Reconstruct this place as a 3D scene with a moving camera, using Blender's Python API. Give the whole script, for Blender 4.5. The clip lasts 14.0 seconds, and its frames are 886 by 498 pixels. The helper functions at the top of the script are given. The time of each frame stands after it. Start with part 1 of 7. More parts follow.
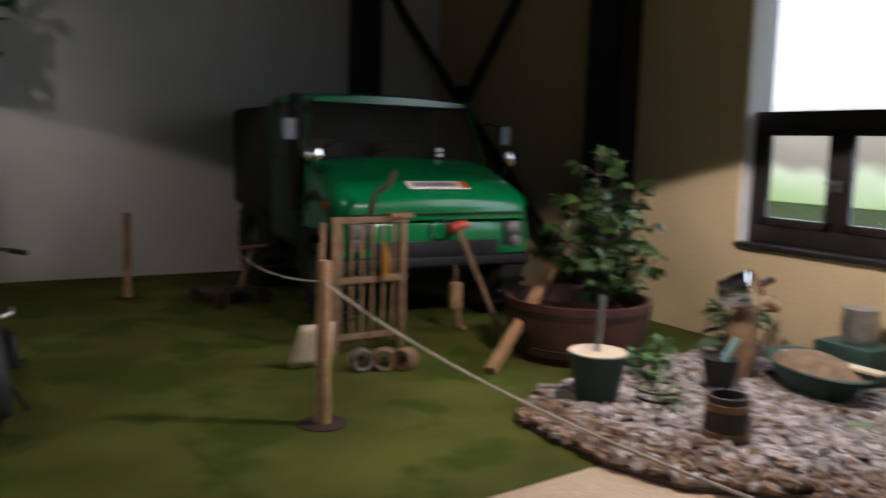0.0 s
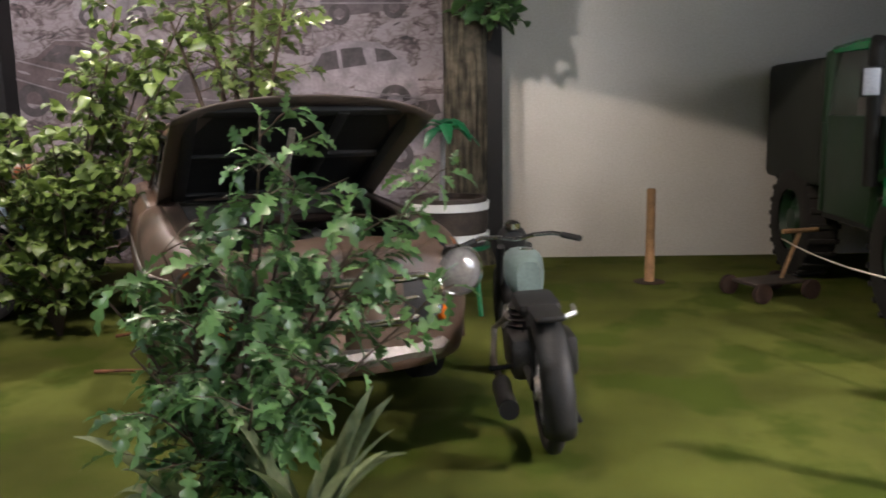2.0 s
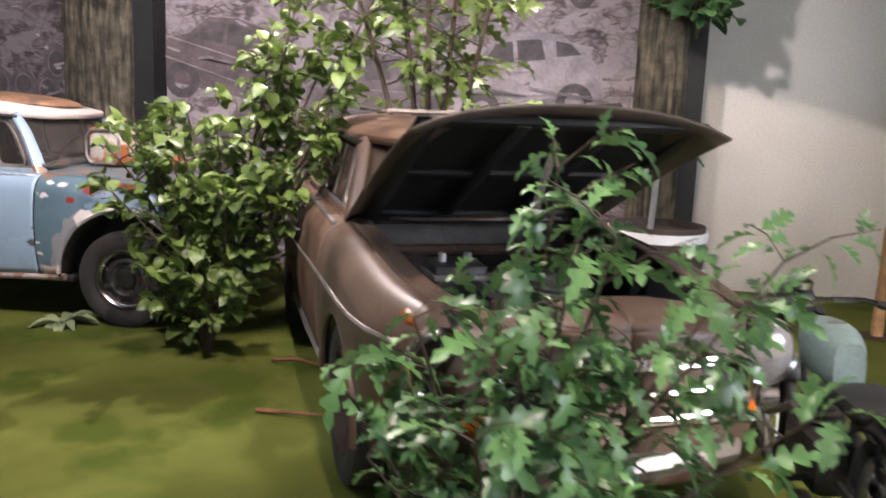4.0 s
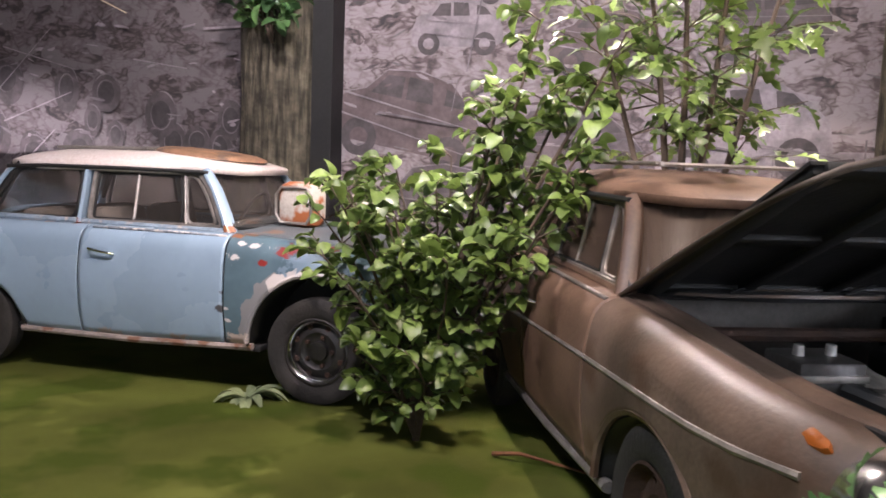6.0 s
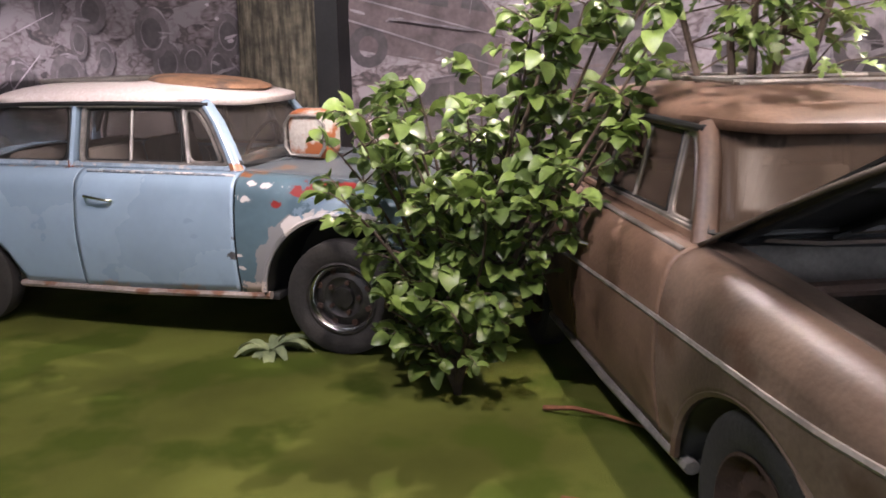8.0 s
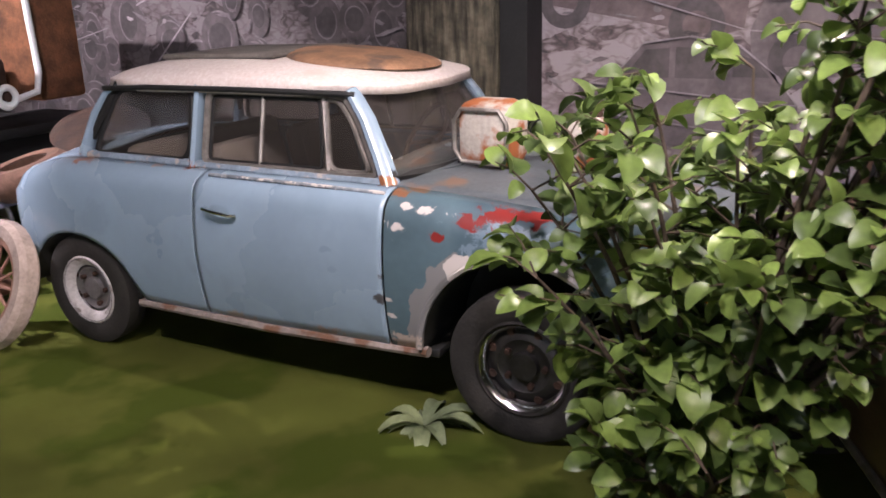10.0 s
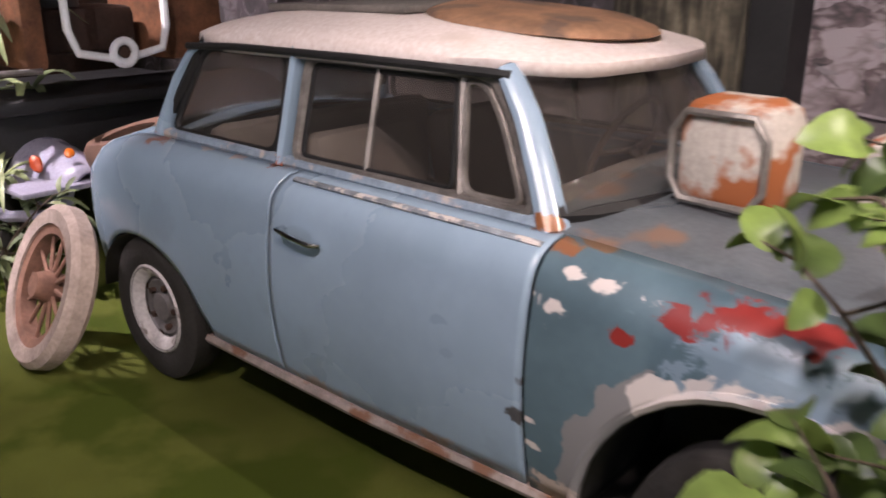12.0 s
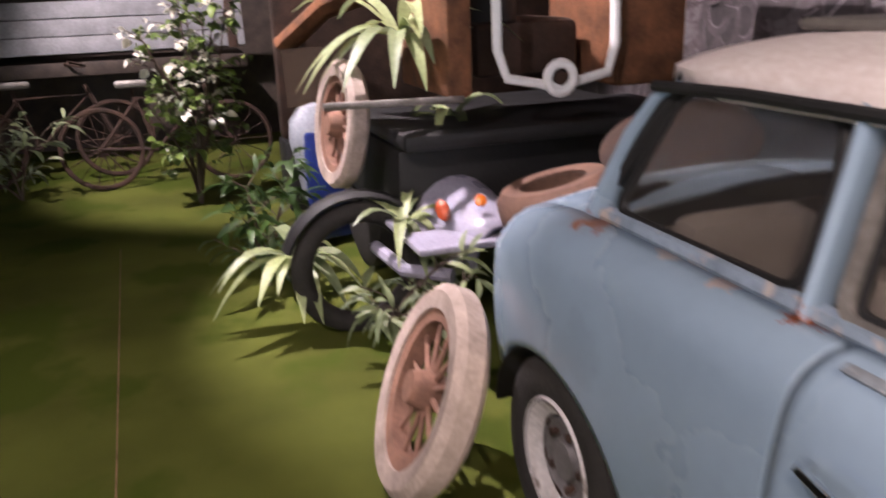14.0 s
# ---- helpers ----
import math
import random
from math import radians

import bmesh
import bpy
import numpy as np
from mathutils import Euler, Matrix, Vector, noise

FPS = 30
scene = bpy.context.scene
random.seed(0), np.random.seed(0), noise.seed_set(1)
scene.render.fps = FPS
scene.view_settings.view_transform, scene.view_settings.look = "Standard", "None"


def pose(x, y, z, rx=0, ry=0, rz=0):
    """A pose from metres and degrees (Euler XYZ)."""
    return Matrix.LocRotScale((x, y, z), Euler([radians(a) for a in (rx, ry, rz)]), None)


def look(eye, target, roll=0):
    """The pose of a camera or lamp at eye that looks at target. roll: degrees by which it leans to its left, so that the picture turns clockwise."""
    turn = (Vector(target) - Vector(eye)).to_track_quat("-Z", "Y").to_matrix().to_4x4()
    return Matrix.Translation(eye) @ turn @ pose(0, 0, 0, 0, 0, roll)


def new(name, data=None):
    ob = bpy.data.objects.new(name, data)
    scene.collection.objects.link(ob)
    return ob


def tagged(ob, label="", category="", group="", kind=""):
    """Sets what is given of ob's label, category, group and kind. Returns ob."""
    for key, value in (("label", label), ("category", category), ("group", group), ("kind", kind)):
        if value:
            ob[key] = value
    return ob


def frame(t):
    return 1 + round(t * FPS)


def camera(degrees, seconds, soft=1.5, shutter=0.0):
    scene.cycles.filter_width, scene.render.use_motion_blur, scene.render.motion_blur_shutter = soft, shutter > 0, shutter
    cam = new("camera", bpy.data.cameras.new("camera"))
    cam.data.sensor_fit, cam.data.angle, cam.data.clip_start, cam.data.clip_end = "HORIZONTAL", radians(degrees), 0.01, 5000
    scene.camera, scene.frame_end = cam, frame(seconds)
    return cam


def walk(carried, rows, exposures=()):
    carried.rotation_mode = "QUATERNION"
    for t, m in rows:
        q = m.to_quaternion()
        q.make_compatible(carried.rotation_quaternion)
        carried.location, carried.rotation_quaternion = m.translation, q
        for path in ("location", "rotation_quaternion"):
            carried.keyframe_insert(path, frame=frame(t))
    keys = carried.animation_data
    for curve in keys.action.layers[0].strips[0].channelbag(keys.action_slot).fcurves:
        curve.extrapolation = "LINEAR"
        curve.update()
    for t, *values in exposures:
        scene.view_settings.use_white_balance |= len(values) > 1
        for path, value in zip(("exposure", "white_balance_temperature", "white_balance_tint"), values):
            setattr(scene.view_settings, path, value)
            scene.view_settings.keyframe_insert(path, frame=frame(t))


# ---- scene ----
# ---------- camera ----------
cam = camera(56.0, 14.0, soft=1.7, shutter=0.5)
PATH = [
    (0, (6.069, -6.776, 1.475), (7.061, -5.057, 1.227), 1.57),
    (0.5, (6.06, -6.512, 1.455), (6.652, -4.617, 1.211), 1.67),
    (1, (6.049, -6.198, 1.435), (6.274, -4.228, 1.175), -1.62),
    (1.5, (5.963, -5.937, 1.413), (5.994, -3.966, 1.074), -1.04),
    (2, (5.787, -5.649, 1.433), (5.74, -3.677, 1.107), -0.96),
    (2.5, (5.656, -5.402, 1.404), (5.473, -3.449, 1.014), -0.54),
    (3, (5.539, -5.091, 1.428), (5.2, -3.164, 1.013), -0.9),
    (3.5, (5.339, -4.937, 1.428), (5.008, -3.007, 1.021), 2.18),
    (4, (5.057, -4.808, 1.511), (4.798, -2.857, 1.16), 2.25),
    (4.2, (4.958, -4.752, 1.527), (4.622, -2.81, 1.184), 1.91),
    (6.3, (4.236, -4.249, 1.428), (3.706, -2.331, 1.222), 1.85),
    (6.5, (4.227, -4.234, 1.432), (3.689, -2.318, 1.225), 1.62),
    (7, (4.192, -4.183, 1.444), (3.717, -2.255, 1.205), 1.7),
    (7.2, (4.17, -4.129, 1.454), (3.684, -2.211, 1.165), 0.88),
    (9.3, (3.682, -3.079, 1.744), (3.005, -1.285, 1.177), 0.15),
    (9.5, (3.617, -2.927, 1.732), (2.85, -1.164, 1.183), 0.48),
    (10, (3.497, -2.642, 1.711), (2.595, -0.961, 1.111), -1.8),
    (10.5, (3.357, -2.334, 1.657), (2.453, -0.635, 1.114), 1.11),
    (11, (3.253, -1.985, 1.614), (2.259, -0.35, 1.032), -0.23),
    (11.5, (3.144, -1.696, 1.604), (1.99, -0.182, 0.99), -1.95),
    (12, (2.852, -1.449, 1.56), (1.585, -0.041, 0.916), -0.06),
    (12.5, (2.6, -1.265, 1.531), (1.228, 0.033, 0.874), -1.78),
    (13, (2.352, -1.034, 1.544), (0.751, -0.013, 0.915), -2.64),
    (13.5, (2.107, -0.914, 1.483), (0.381, -0.14, 0.834), -2.7),
    (14, (1.753, -0.868, 1.531), (-0.045, -0.244, 0.918), -1.87),
]
walk(cam, [(t, look(e, g, r)) for t, e, g, r in PATH],
     [(0, -2.3, 6100, 13), (0.5, -2.1, 6500, 8), (1.0, -1.3, 6500, 8), (1.5, -0.85, 6450, 10), (2.0, -0.6, 6350, 12), (2.7, -0.25, 6250, 14), (3.5, 0.02, 6200, 15), (7.2, 0.0, 6250, 18), (9.5, -0.24, 6250, 18), (12.0, -0.58, 6450, 19), (12.5, -0.58, 6500, 19), (14, -0.42, 6600, 20)])

# ---------- world, lamps ----------
world = bpy.data.worlds.new("world")
scene.world = world
world.use_nodes = True
wn = world.node_tree
sky = wn.nodes.new("ShaderNodeTexSky")
sky.sky_type = "NISHITA"
sky.sun_disc = False
sky.sun_elevation, sky.sun_rotation = radians(25), radians(60)
wn.links.new(sky.outputs[0], wn.nodes["Background"].inputs[0])
wn.nodes["Background"].inputs[1].default_value = 0.12


def lamp(name, kind, energy, m, color, **extra):
    data = bpy.data.lights.new(name, kind)
    data.energy, data.color = energy, color
    for key, value in extra.items():
        if key == "size":
            data.size = value
        elif key == "size_y":
            data.shape, data.size_y = "RECTANGLE", value
        elif key == "soft":
            data.shadow_soft_size = value
        elif key == "cone":
            data.spot_size = radians(value)
        elif key == "blend":
            data.spot_blend = value
    ob = new(name, data)
    ob.matrix_world = m
    return ob


WARM, NEUT, DAY = (1.0, 0.85, 0.76), (1.0, 0.90, 0.92), (0.82, 0.89, 1.0)
# spots over the wrecks and the truck corner, out of view, assumed on the ceiling unless noted
lamp("spot_wrecks", "SPOT", 740, look((2.2, -3.0, 4.3), (1.2, 0.8, 0.6)), NEUT, cone=95, blend=0.35, soft=0.06)
lamp("spot_rust", "SPOT", 850, look((3.0, 0.9, 3.9), (4.5, -1.4, 0.8)), WARM, cone=66, blend=0.3, soft=0.025)
# added in mid-air far below the ceiling, placed to shape the east wall's light edge
lamp("spot_garden", "SPOT", 900, look((9.25, -3.75, 2.32), (9.251, -3.75, 0.0)), WARM, cone=139.5, blend=0.04, soft=0.04)
lamp("spot_main", "SPOT", 800, look((4.8, -2.9, 4.8), (4.801, -2.9, 0.0)), (1.0, 0.82, 0.68), cone=123, blend=0.04, soft=0.05)
lamp("spot_column", "SPOT", 1550, look((6.3, 0.9, 4.7), (2.3, -1.3, 0.0)), (1.0, 0.86, 0.74), cone=46, blend=0.3, soft=0.025)
lamp("spot_bush", "SPOT", 750, look((2.6, -5.2, 4.6), (5.3, -2.5, 0.2)), (0.93, 0.97, 1.0), cone=46, blend=0.35, soft=0.03)
# extra lamp added to brighten the wagon end, no fixture known there
lamp("spot_wagon", "SPOT", 2500, look((-3.4, -2.2, 4.4), (-5.4, 0.0, 1.1)), NEUT, cone=56, blend=0.5, soft=0.05)
lamp("spot_far", "SPOT", 2350, look((-2.35, -1.2, 4.3), (-1.9, 0.7, 1.2)), NEUT, cone=56, blend=0.4, soft=0.04)
lamp("spot_mural", "SPOT", 1050, look((3.3, -1.8, 4.6), (3.2, 2.4, 2.1)), (1.0, 0.90, 0.86), cone=92, blend=0.5, soft=0.08)
# daylight in the east window; south, a lamp added at an assumed unseen opening
lamp("daylight_east", "AREA", 320, look((11.3, -3.75, 1.9), (8.0, -4.2, 0.8)), DAY, size=2.4, size_y=2.2)
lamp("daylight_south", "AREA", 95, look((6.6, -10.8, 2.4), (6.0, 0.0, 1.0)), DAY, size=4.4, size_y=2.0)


# ---------- materials ----------
def mat(name, color, rough=0.6, metal=0.0, vary=0.25, scale=6.0, bump=0.15, fine=60.0, stain=None, stain_at=0.55, stain_scale=2.5, spec=0.4, grain=0.35):
    m = bpy.data.materials.new(name)
    m.use_nodes = True
    nt = m.node_tree
    b = nt.nodes["Principled BSDF"]
    b.inputs["Metallic"].default_value = metal
    b.inputs["Specular IOR Level"].default_value = spec
    tc = nt.nodes.new("ShaderNodeTexCoord")
    n1 = nt.nodes.new("ShaderNodeTexNoise")
    n1.inputs["Scale"].default_value, n1.inputs["Detail"].default_value = scale, 6
    n2 = nt.nodes.new("ShaderNodeTexNoise")
    n2.inputs["Scale"].default_value, n2.inputs["Detail"].default_value = fine, 3
    nt.links.new(tc.outputs["Object"], n1.inputs["Vector"])
    nt.links.new(tc.outputs["Object"], n2.inputs["Vector"])
    ramp = nt.nodes.new("ShaderNodeValToRGB")
    lo = [c * (1 - vary) for c in color]
    hi = [min(1, c * (1 + vary)) for c in color]
    ramp.color_ramp.elements[0].position, ramp.color_ramp.elements[1].position = 0.3, 0.7
    ramp.color_ramp.elements[0].color, ramp.color_ramp.elements[1].color = (*lo, 1), (*hi, 1)
    nt.links.new(n1.outputs["Fac"], ramp.inputs[0])
    out = ramp.outputs[0]
    mix = nt.nodes.new("ShaderNodeMixRGB")
    mix.blend_type = "OVERLAY"
    mix.inputs[0].default_value = grain
    nt.links.new(out, mix.inputs[1])
    nt.links.new(n2.outputs["Fac"], mix.inputs[2])
    out = mix.outputs[0]
    if stain:
        n3 = nt.nodes.new("ShaderNodeTexNoise")
        n3.inputs["Scale"].default_value, n3.inputs["Detail"].default_value = stain_scale, 8
        nt.links.new(tc.outputs["Object"], n3.inputs["Vector"])
        r3 = nt.nodes.new("ShaderNodeValToRGB")
        r3.color_ramp.elements[0].position, r3.color_ramp.elements[1].position = stain_at, stain_at + 0.08
        nt.links.new(n3.outputs["Fac"], r3.inputs[0])
        mx = nt.nodes.new("ShaderNodeMixRGB")
        nt.links.new(r3.outputs[0], mx.inputs[0])
        nt.links.new(out, mx.inputs[1])
        mx.inputs[2].default_value = (*stain, 1)
        out = mx.outputs[0]
    nt.links.new(out, b.inputs["Base Color"])
    rr = nt.nodes.new("ShaderNodeMapRange")
    rr.inputs[3].default_value, rr.inputs[4].default_value = max(0.03, rough - 0.12), min(1, rough + 0.12)
    nt.links.new(n1.outputs["Fac"], rr.inputs[0])
    nt.links.new(rr.outputs[0], b.inputs["Roughness"])
    if bump:
        bp = nt.nodes.new("ShaderNodeBump")
        bp.inputs["Strength"].default_value, bp.inputs["Distance"].default_value = bump, 0.01
        nt.links.new(n2.outputs["Fac"], bp.inputs["Height"])
        nt.links.new(bp.outputs[0], b.inputs["Normal"])
    return m


def blotches(m, spots):
    """Paint spots with ragged outlines: (centre in the object's own metres, radius, colour)."""
    nt = m.node_tree
    b = nt.nodes["Principled BSDF"]
    src = b.inputs["Base Color"].links[0].from_socket
    tc = nt.nodes.new("ShaderNodeTexCoord")
    nz = nt.nodes.new("ShaderNodeTexNoise")
    nz.inputs["Scale"].default_value, nz.inputs["Detail"].default_value = 17, 10
    nz.inputs["Roughness"].default_value, nz.inputs["Distortion"].default_value = 0.68, 0.4
    nt.links.new(tc.outputs["Object"], nz.inputs["Vector"])
    sc = nt.nodes.new("ShaderNodeVectorMath")
    sc.operation = "MULTIPLY"
    nt.links.new(tc.outputs["Object"], sc.inputs[0])
    sc.inputs[1].default_value = (0.6, 1.0, 1.25)
    for centre, radius, colour in spots:
        d = nt.nodes.new("ShaderNodeVectorMath")
        d.operation = "DISTANCE"
        nt.links.new(sc.outputs[0], d.inputs[0])
        d.inputs[1].default_value = (centre[0] * 0.6, centre[1], centre[2] * 1.25)
        add = nt.nodes.new("ShaderNodeMath")
        add.operation = "MULTIPLY_ADD"
        nt.links.new(nz.outputs["Fac"], add.inputs[0])
        add.inputs[1].default_value = radius * 4.5
        nt.links.new(d.outputs["Value"], add.inputs[2])
        r = nt.nodes.new("ShaderNodeMapRange")
        r.inputs[1].default_value, r.inputs[2].default_value = radius * 3.05, radius * 3.30
        r.inputs[3].default_value, r.inputs[4].default_value = 1, 0
        nt.links.new(add.outputs[0], r.inputs[0])
        mx = nt.nodes.new("ShaderNodeMixRGB")
        nt.links.new(r.outputs[0], mx.inputs[0])
        nt.links.new(src, mx.inputs[1])
        mx.inputs[2].default_value = (*colour, 1)
        src = mx.outputs[0]
    nt.links.new(src, b.inputs["Base Color"])
    return m


def arch_band(m, cx, cz, r, width, colour, x_lo, x_hi):
    """Bare primer along the lip of a wheel arch, with a ragged outer edge, between two stations of the car."""
    nt = m.node_tree
    b = nt.nodes["Principled BSDF"]
    src = b.inputs["Base Color"].links[0].from_socket
    tc, sep, nz = [nt.nodes.new("ShaderNode" + k) for k in ("TexCoord", "SeparateXYZ", "TexNoise")]
    nz.inputs["Scale"].default_value, nz.inputs["Detail"].default_value = 9, 6
    nt.links.new(tc.outputs["Object"], sep.inputs[0])
    nt.links.new(tc.outputs["Object"], nz.inputs["Vector"])

    def op(kind, a, c, d=0.0):
        n = nt.nodes.new("ShaderNodeMath")
        n.operation = kind
        for k, v in enumerate((a, c, d)):
            if isinstance(v, (int, float)):
                n.inputs[k].default_value = v
            else:
                nt.links.new(v, n.inputs[k])
        return n.outputs[0]
    dx, dz = op("SUBTRACT", sep.outputs[0], cx), op("SUBTRACT", sep.outputs[2], cz)
    dist = op("SQRT", op("ADD", op("MULTIPLY", dx, dx), op("MULTIPLY", dz, dz)), 0.0)
    edge = op("MULTIPLY_ADD", op("SUBTRACT", nz.outputs["Fac"], 0.5), width * 2.2, r + width)
    inside = op("LESS_THAN", dist, edge)
    wob = op("MULTIPLY_ADD", op("SUBTRACT", nz.outputs["Fac"], 0.5), 0.12, sep.outputs[0])
    fac = op("MULTIPLY", inside, op("MULTIPLY", op("GREATER_THAN", wob, x_lo), op("LESS_THAN", wob, x_hi)))
    mx = nt.nodes.new("ShaderNodeMixRGB")
    nt.links.new(fac, mx.inputs[0])
    nt.links.new(src, mx.inputs[1])
    mx.inputs[2].default_value = (*colour, 1)
    nt.links.new(mx.outputs[0], b.inputs["Base Color"])


def leafy(name, color, vary=0.45, back=0.25, rough=0.42):
    m = bpy.data.materials.new(name)
    m.use_nodes = True
    nt = m.node_tree
    b = nt.nodes["Principled BSDF"]
    oi, geo = nt.nodes.new("ShaderNodeObjectInfo"), nt.nodes.new("ShaderNodeNewGeometry")
    add = nt.nodes.new("ShaderNodeMath")
    add.operation = "ADD"
    nt.links.new(oi.outputs["Random"], add.inputs[0])
    nt.links.new(geo.outputs["Random Per Island"], add.inputs[1])
    fr = nt.nodes.new("ShaderNodeMath")
    fr.operation = "FRACT"
    nt.links.new(add.outputs[0], fr.inputs[0])
    ramp = nt.nodes.new("ShaderNodeValToRGB")
    ramp.color_ramp.elements[0].color = (*[c * (1 - vary) for c in color], 1)
    ramp.color_ramp.elements[1].color = (color[0] * (1 + vary * 1.3), color[1] * (1 + vary), color[2] * (1 + vary * 0.4), 1)
    nt.links.new(fr.outputs[0], ramp.inputs[0])
    tc, nz = nt.nodes.new("ShaderNodeTexCoord"), nt.nodes.new("ShaderNodeTexNoise")
    nz.inputs["Scale"].default_value = 40
    nt.links.new(tc.outputs["Object"], nz.inputs["Vector"])
    mx = nt.nodes.new("ShaderNodeMixRGB")
    mx.blend_type, mx.inputs[0].default_value = "OVERLAY", 0.4
    nt.links.new(ramp.outputs[0], mx.inputs[1])
    nt.links.new(nz.outputs["Fac"], mx.inputs[2])
    nt.links.new(mx.outputs[0], b.inputs["Base Color"])
    b.inputs["Roughness"].default_value = rough
    tr = nt.nodes.new("ShaderNodeBsdfTranslucent")
    nt.links.new(mx.outputs[0], tr.inputs[0])
    ms = nt.nodes.new("ShaderNodeMixShader")
    ms.inputs[0].default_value = back
    nt.links.new(b.outputs[0], ms.inputs[1])
    nt.links.new(tr.outputs[0], ms.inputs[2])
    nt.links.new(ms.outputs[0], nt.nodes["Material Output"].inputs[0])
    return m


def glassy(name, tint, dust, dust_color, rough=0.08, gloss=0.6):
    """A pane: clear glass with a film of dust."""
    m = bpy.data.materials.new(name)
    m.use_nodes = True
    nt = m.node_tree
    b = nt.nodes["Principled BSDF"]
    b.inputs["Base Color"].default_value = (*dust_color, 1)
    b.inputs["Roughness"].default_value = 0.8
    b.inputs["Specular IOR Level"].default_value = 0.05
    tp = nt.nodes.new("ShaderNodeBsdfTransparent")
    tp.inputs[0].default_value = (*tint, 1)
    gl = nt.nodes.new("ShaderNodeBsdfGlossy")
    gl.inputs["Roughness"].default_value = rough
    fz = nt.nodes.new("ShaderNodeMapRange")
    lw, pw = nt.nodes.new("ShaderNodeLayerWeight"), nt.nodes.new("ShaderNodeMath")
    pw.operation = "POWER"
    nt.links.new(lw.outputs["Facing"], pw.inputs[0])
    pw.inputs[1].default_value = 3.5
    nt.links.new(pw.outputs[0], fz.inputs[0])
    fz.inputs[3].default_value, fz.inputs[4].default_value = gloss * 0.07, gloss
    m1, m2 = nt.nodes.new("ShaderNodeMixShader"), nt.nodes.new("ShaderNodeMixShader")
    nt.links.new(fz.outputs[0], m1.inputs[0])
    nt.links.new(tp.outputs[0], m1.inputs[1])
    nt.links.new(gl.outputs[0], m1.inputs[2])
    tc, nz, rg = nt.nodes.new("ShaderNodeTexCoord"), nt.nodes.new("ShaderNodeTexNoise"), nt.nodes.new("ShaderNodeMapRange")
    nz.inputs["Scale"].default_value, nz.inputs["Detail"].default_value = 3, 6
    nt.links.new(tc.outputs["Object"], nz.inputs["Vector"])
    nt.links.new(nz.outputs["Fac"], rg.inputs[0])
    rg.inputs[3].default_value, rg.inputs[4].default_value = dust * 0.6, dust * 1.4
    nt.links.new(rg.outputs[0], m2.inputs[0])
    nt.links.new(m1.outputs[0], m2.inputs[1])
    nt.links.new(b.outputs[0], m2.inputs[2])
    nt.links.new(m2.outputs[0], nt.nodes["Material Output"].inputs[0])
    return m


M = {}
M["turf"] = mat("turf", (0.098, 0.112, 0.022), 0.95, vary=0.35, scale=1.1, bump=0.9, fine=260, stain=(0.064, 0.088, 0.012), stain_at=0.52, stain_scale=1.6, spec=0.1)
M["tan_floor"] = mat("tan_floor", (0.52, 0.40, 0.27), 0.5, vary=0.12, scale=5)
M["wall"] = mat("wall", (0.62, 0.60, 0.55), 0.85, vary=0.05, scale=1.5, bump=0.1)
M["ochre"] = mat("ochre", (0.66, 0.52, 0.31), 0.85, vary=0.06, scale=1.5, bump=0.1)
M["ceiling"] = mat("ceiling", (0.05, 0.05, 0.05), 0.9)
M["black_steel"] = mat("black_steel", (0.012, 0.012, 0.012), 0.6, vary=0.3)
M["reveal"] = mat("reveal", (0.8, 0.8, 0.8), 0.6, vary=0.04)
M["frame_dark"] = mat("frame_dark", (0.02, 0.017, 0.015), 0.45, vary=0.2)
M["bark"] = mat("bark", (0.115, 0.10, 0.07), 0.95, vary=0.5, scale=9, bump=1.0, fine=35)
M["blue"] = mat("blue", (0.222, 0.303, 0.382), 0.27, vary=0.13, scale=1.7, bump=0.0, fine=25, spec=0.55, grain=0.05, stain=(0.208, 0.286, 0.36), stain_at=0.57, stain_scale=4.5)
M["teal"] = mat("teal", (0.080, 0.128, 0.155), 0.36, vary=0.18, scale=3, bump=0.03, fine=25, spec=0.5, grain=0.12)
M["cream"] = mat("cream", (0.60, 0.53, 0.495), 0.45, vary=0.07, scale=4, bump=0.05, stain=(0.5, 0.43, 0.38), stain_at=0.66)
M["rust"] = mat("rust", (0.15, 0.062, 0.028), 0.85, vary=0.5, scale=8, bump=0.5)
M["rust_dark"] = mat("rust_dark", (0.038, 0.02, 0.013), 0.85, vary=0.5, scale=8, bump=0.5)
M["rusty_white"] = mat("rusty_white", (0.42, 0.385, 0.34), 0.6, vary=0.15, scale=6, stain=(0.28, 0.09, 0.03), stain_at=0.46, stain_scale=7)
M["brown"] = mat("brown", (0.108, 0.066, 0.044), 0.5, vary=0.5, scale=2.5, bump=0.12, spec=0.35, stain=(0.065, 0.038, 0.025), stain_at=0.55, stain_scale=4)
M["brown_grey"] = mat("brown_grey", (0.098, 0.066, 0.048), 0.48, vary=0.5, scale=2.5, bump=0.12, spec=0.4, stain=(0.07, 0.04, 0.026), stain_at=0.55, stain_scale=4)
M["tyre"] = mat("tyre", (0.022, 0.02, 0.018), 0.85, vary=0.35, scale=8, bump=0.3)
M["tyre_grey"] = mat("tyre_grey", (0.36, 0.285, 0.245), 0.85, vary=0.3, scale=7, bump=0.3)
M["steel"] = mat("steel", (0.45, 0.44, 0.43), 0.38, 0.9, vary=0.25, scale=12)
M["chrome"] = mat("chrome", (0.75, 0.75, 0.74), 0.16, 1.0, vary=0.12, scale=14, bump=0.02)
M["dull_metal"] = mat("dull_metal", (0.25, 0.23, 0.21), 0.5, 0.7, vary=0.3, scale=10)
M["black"] = mat("black", (0.012, 0.012, 0.012), 0.6, vary=0.3)
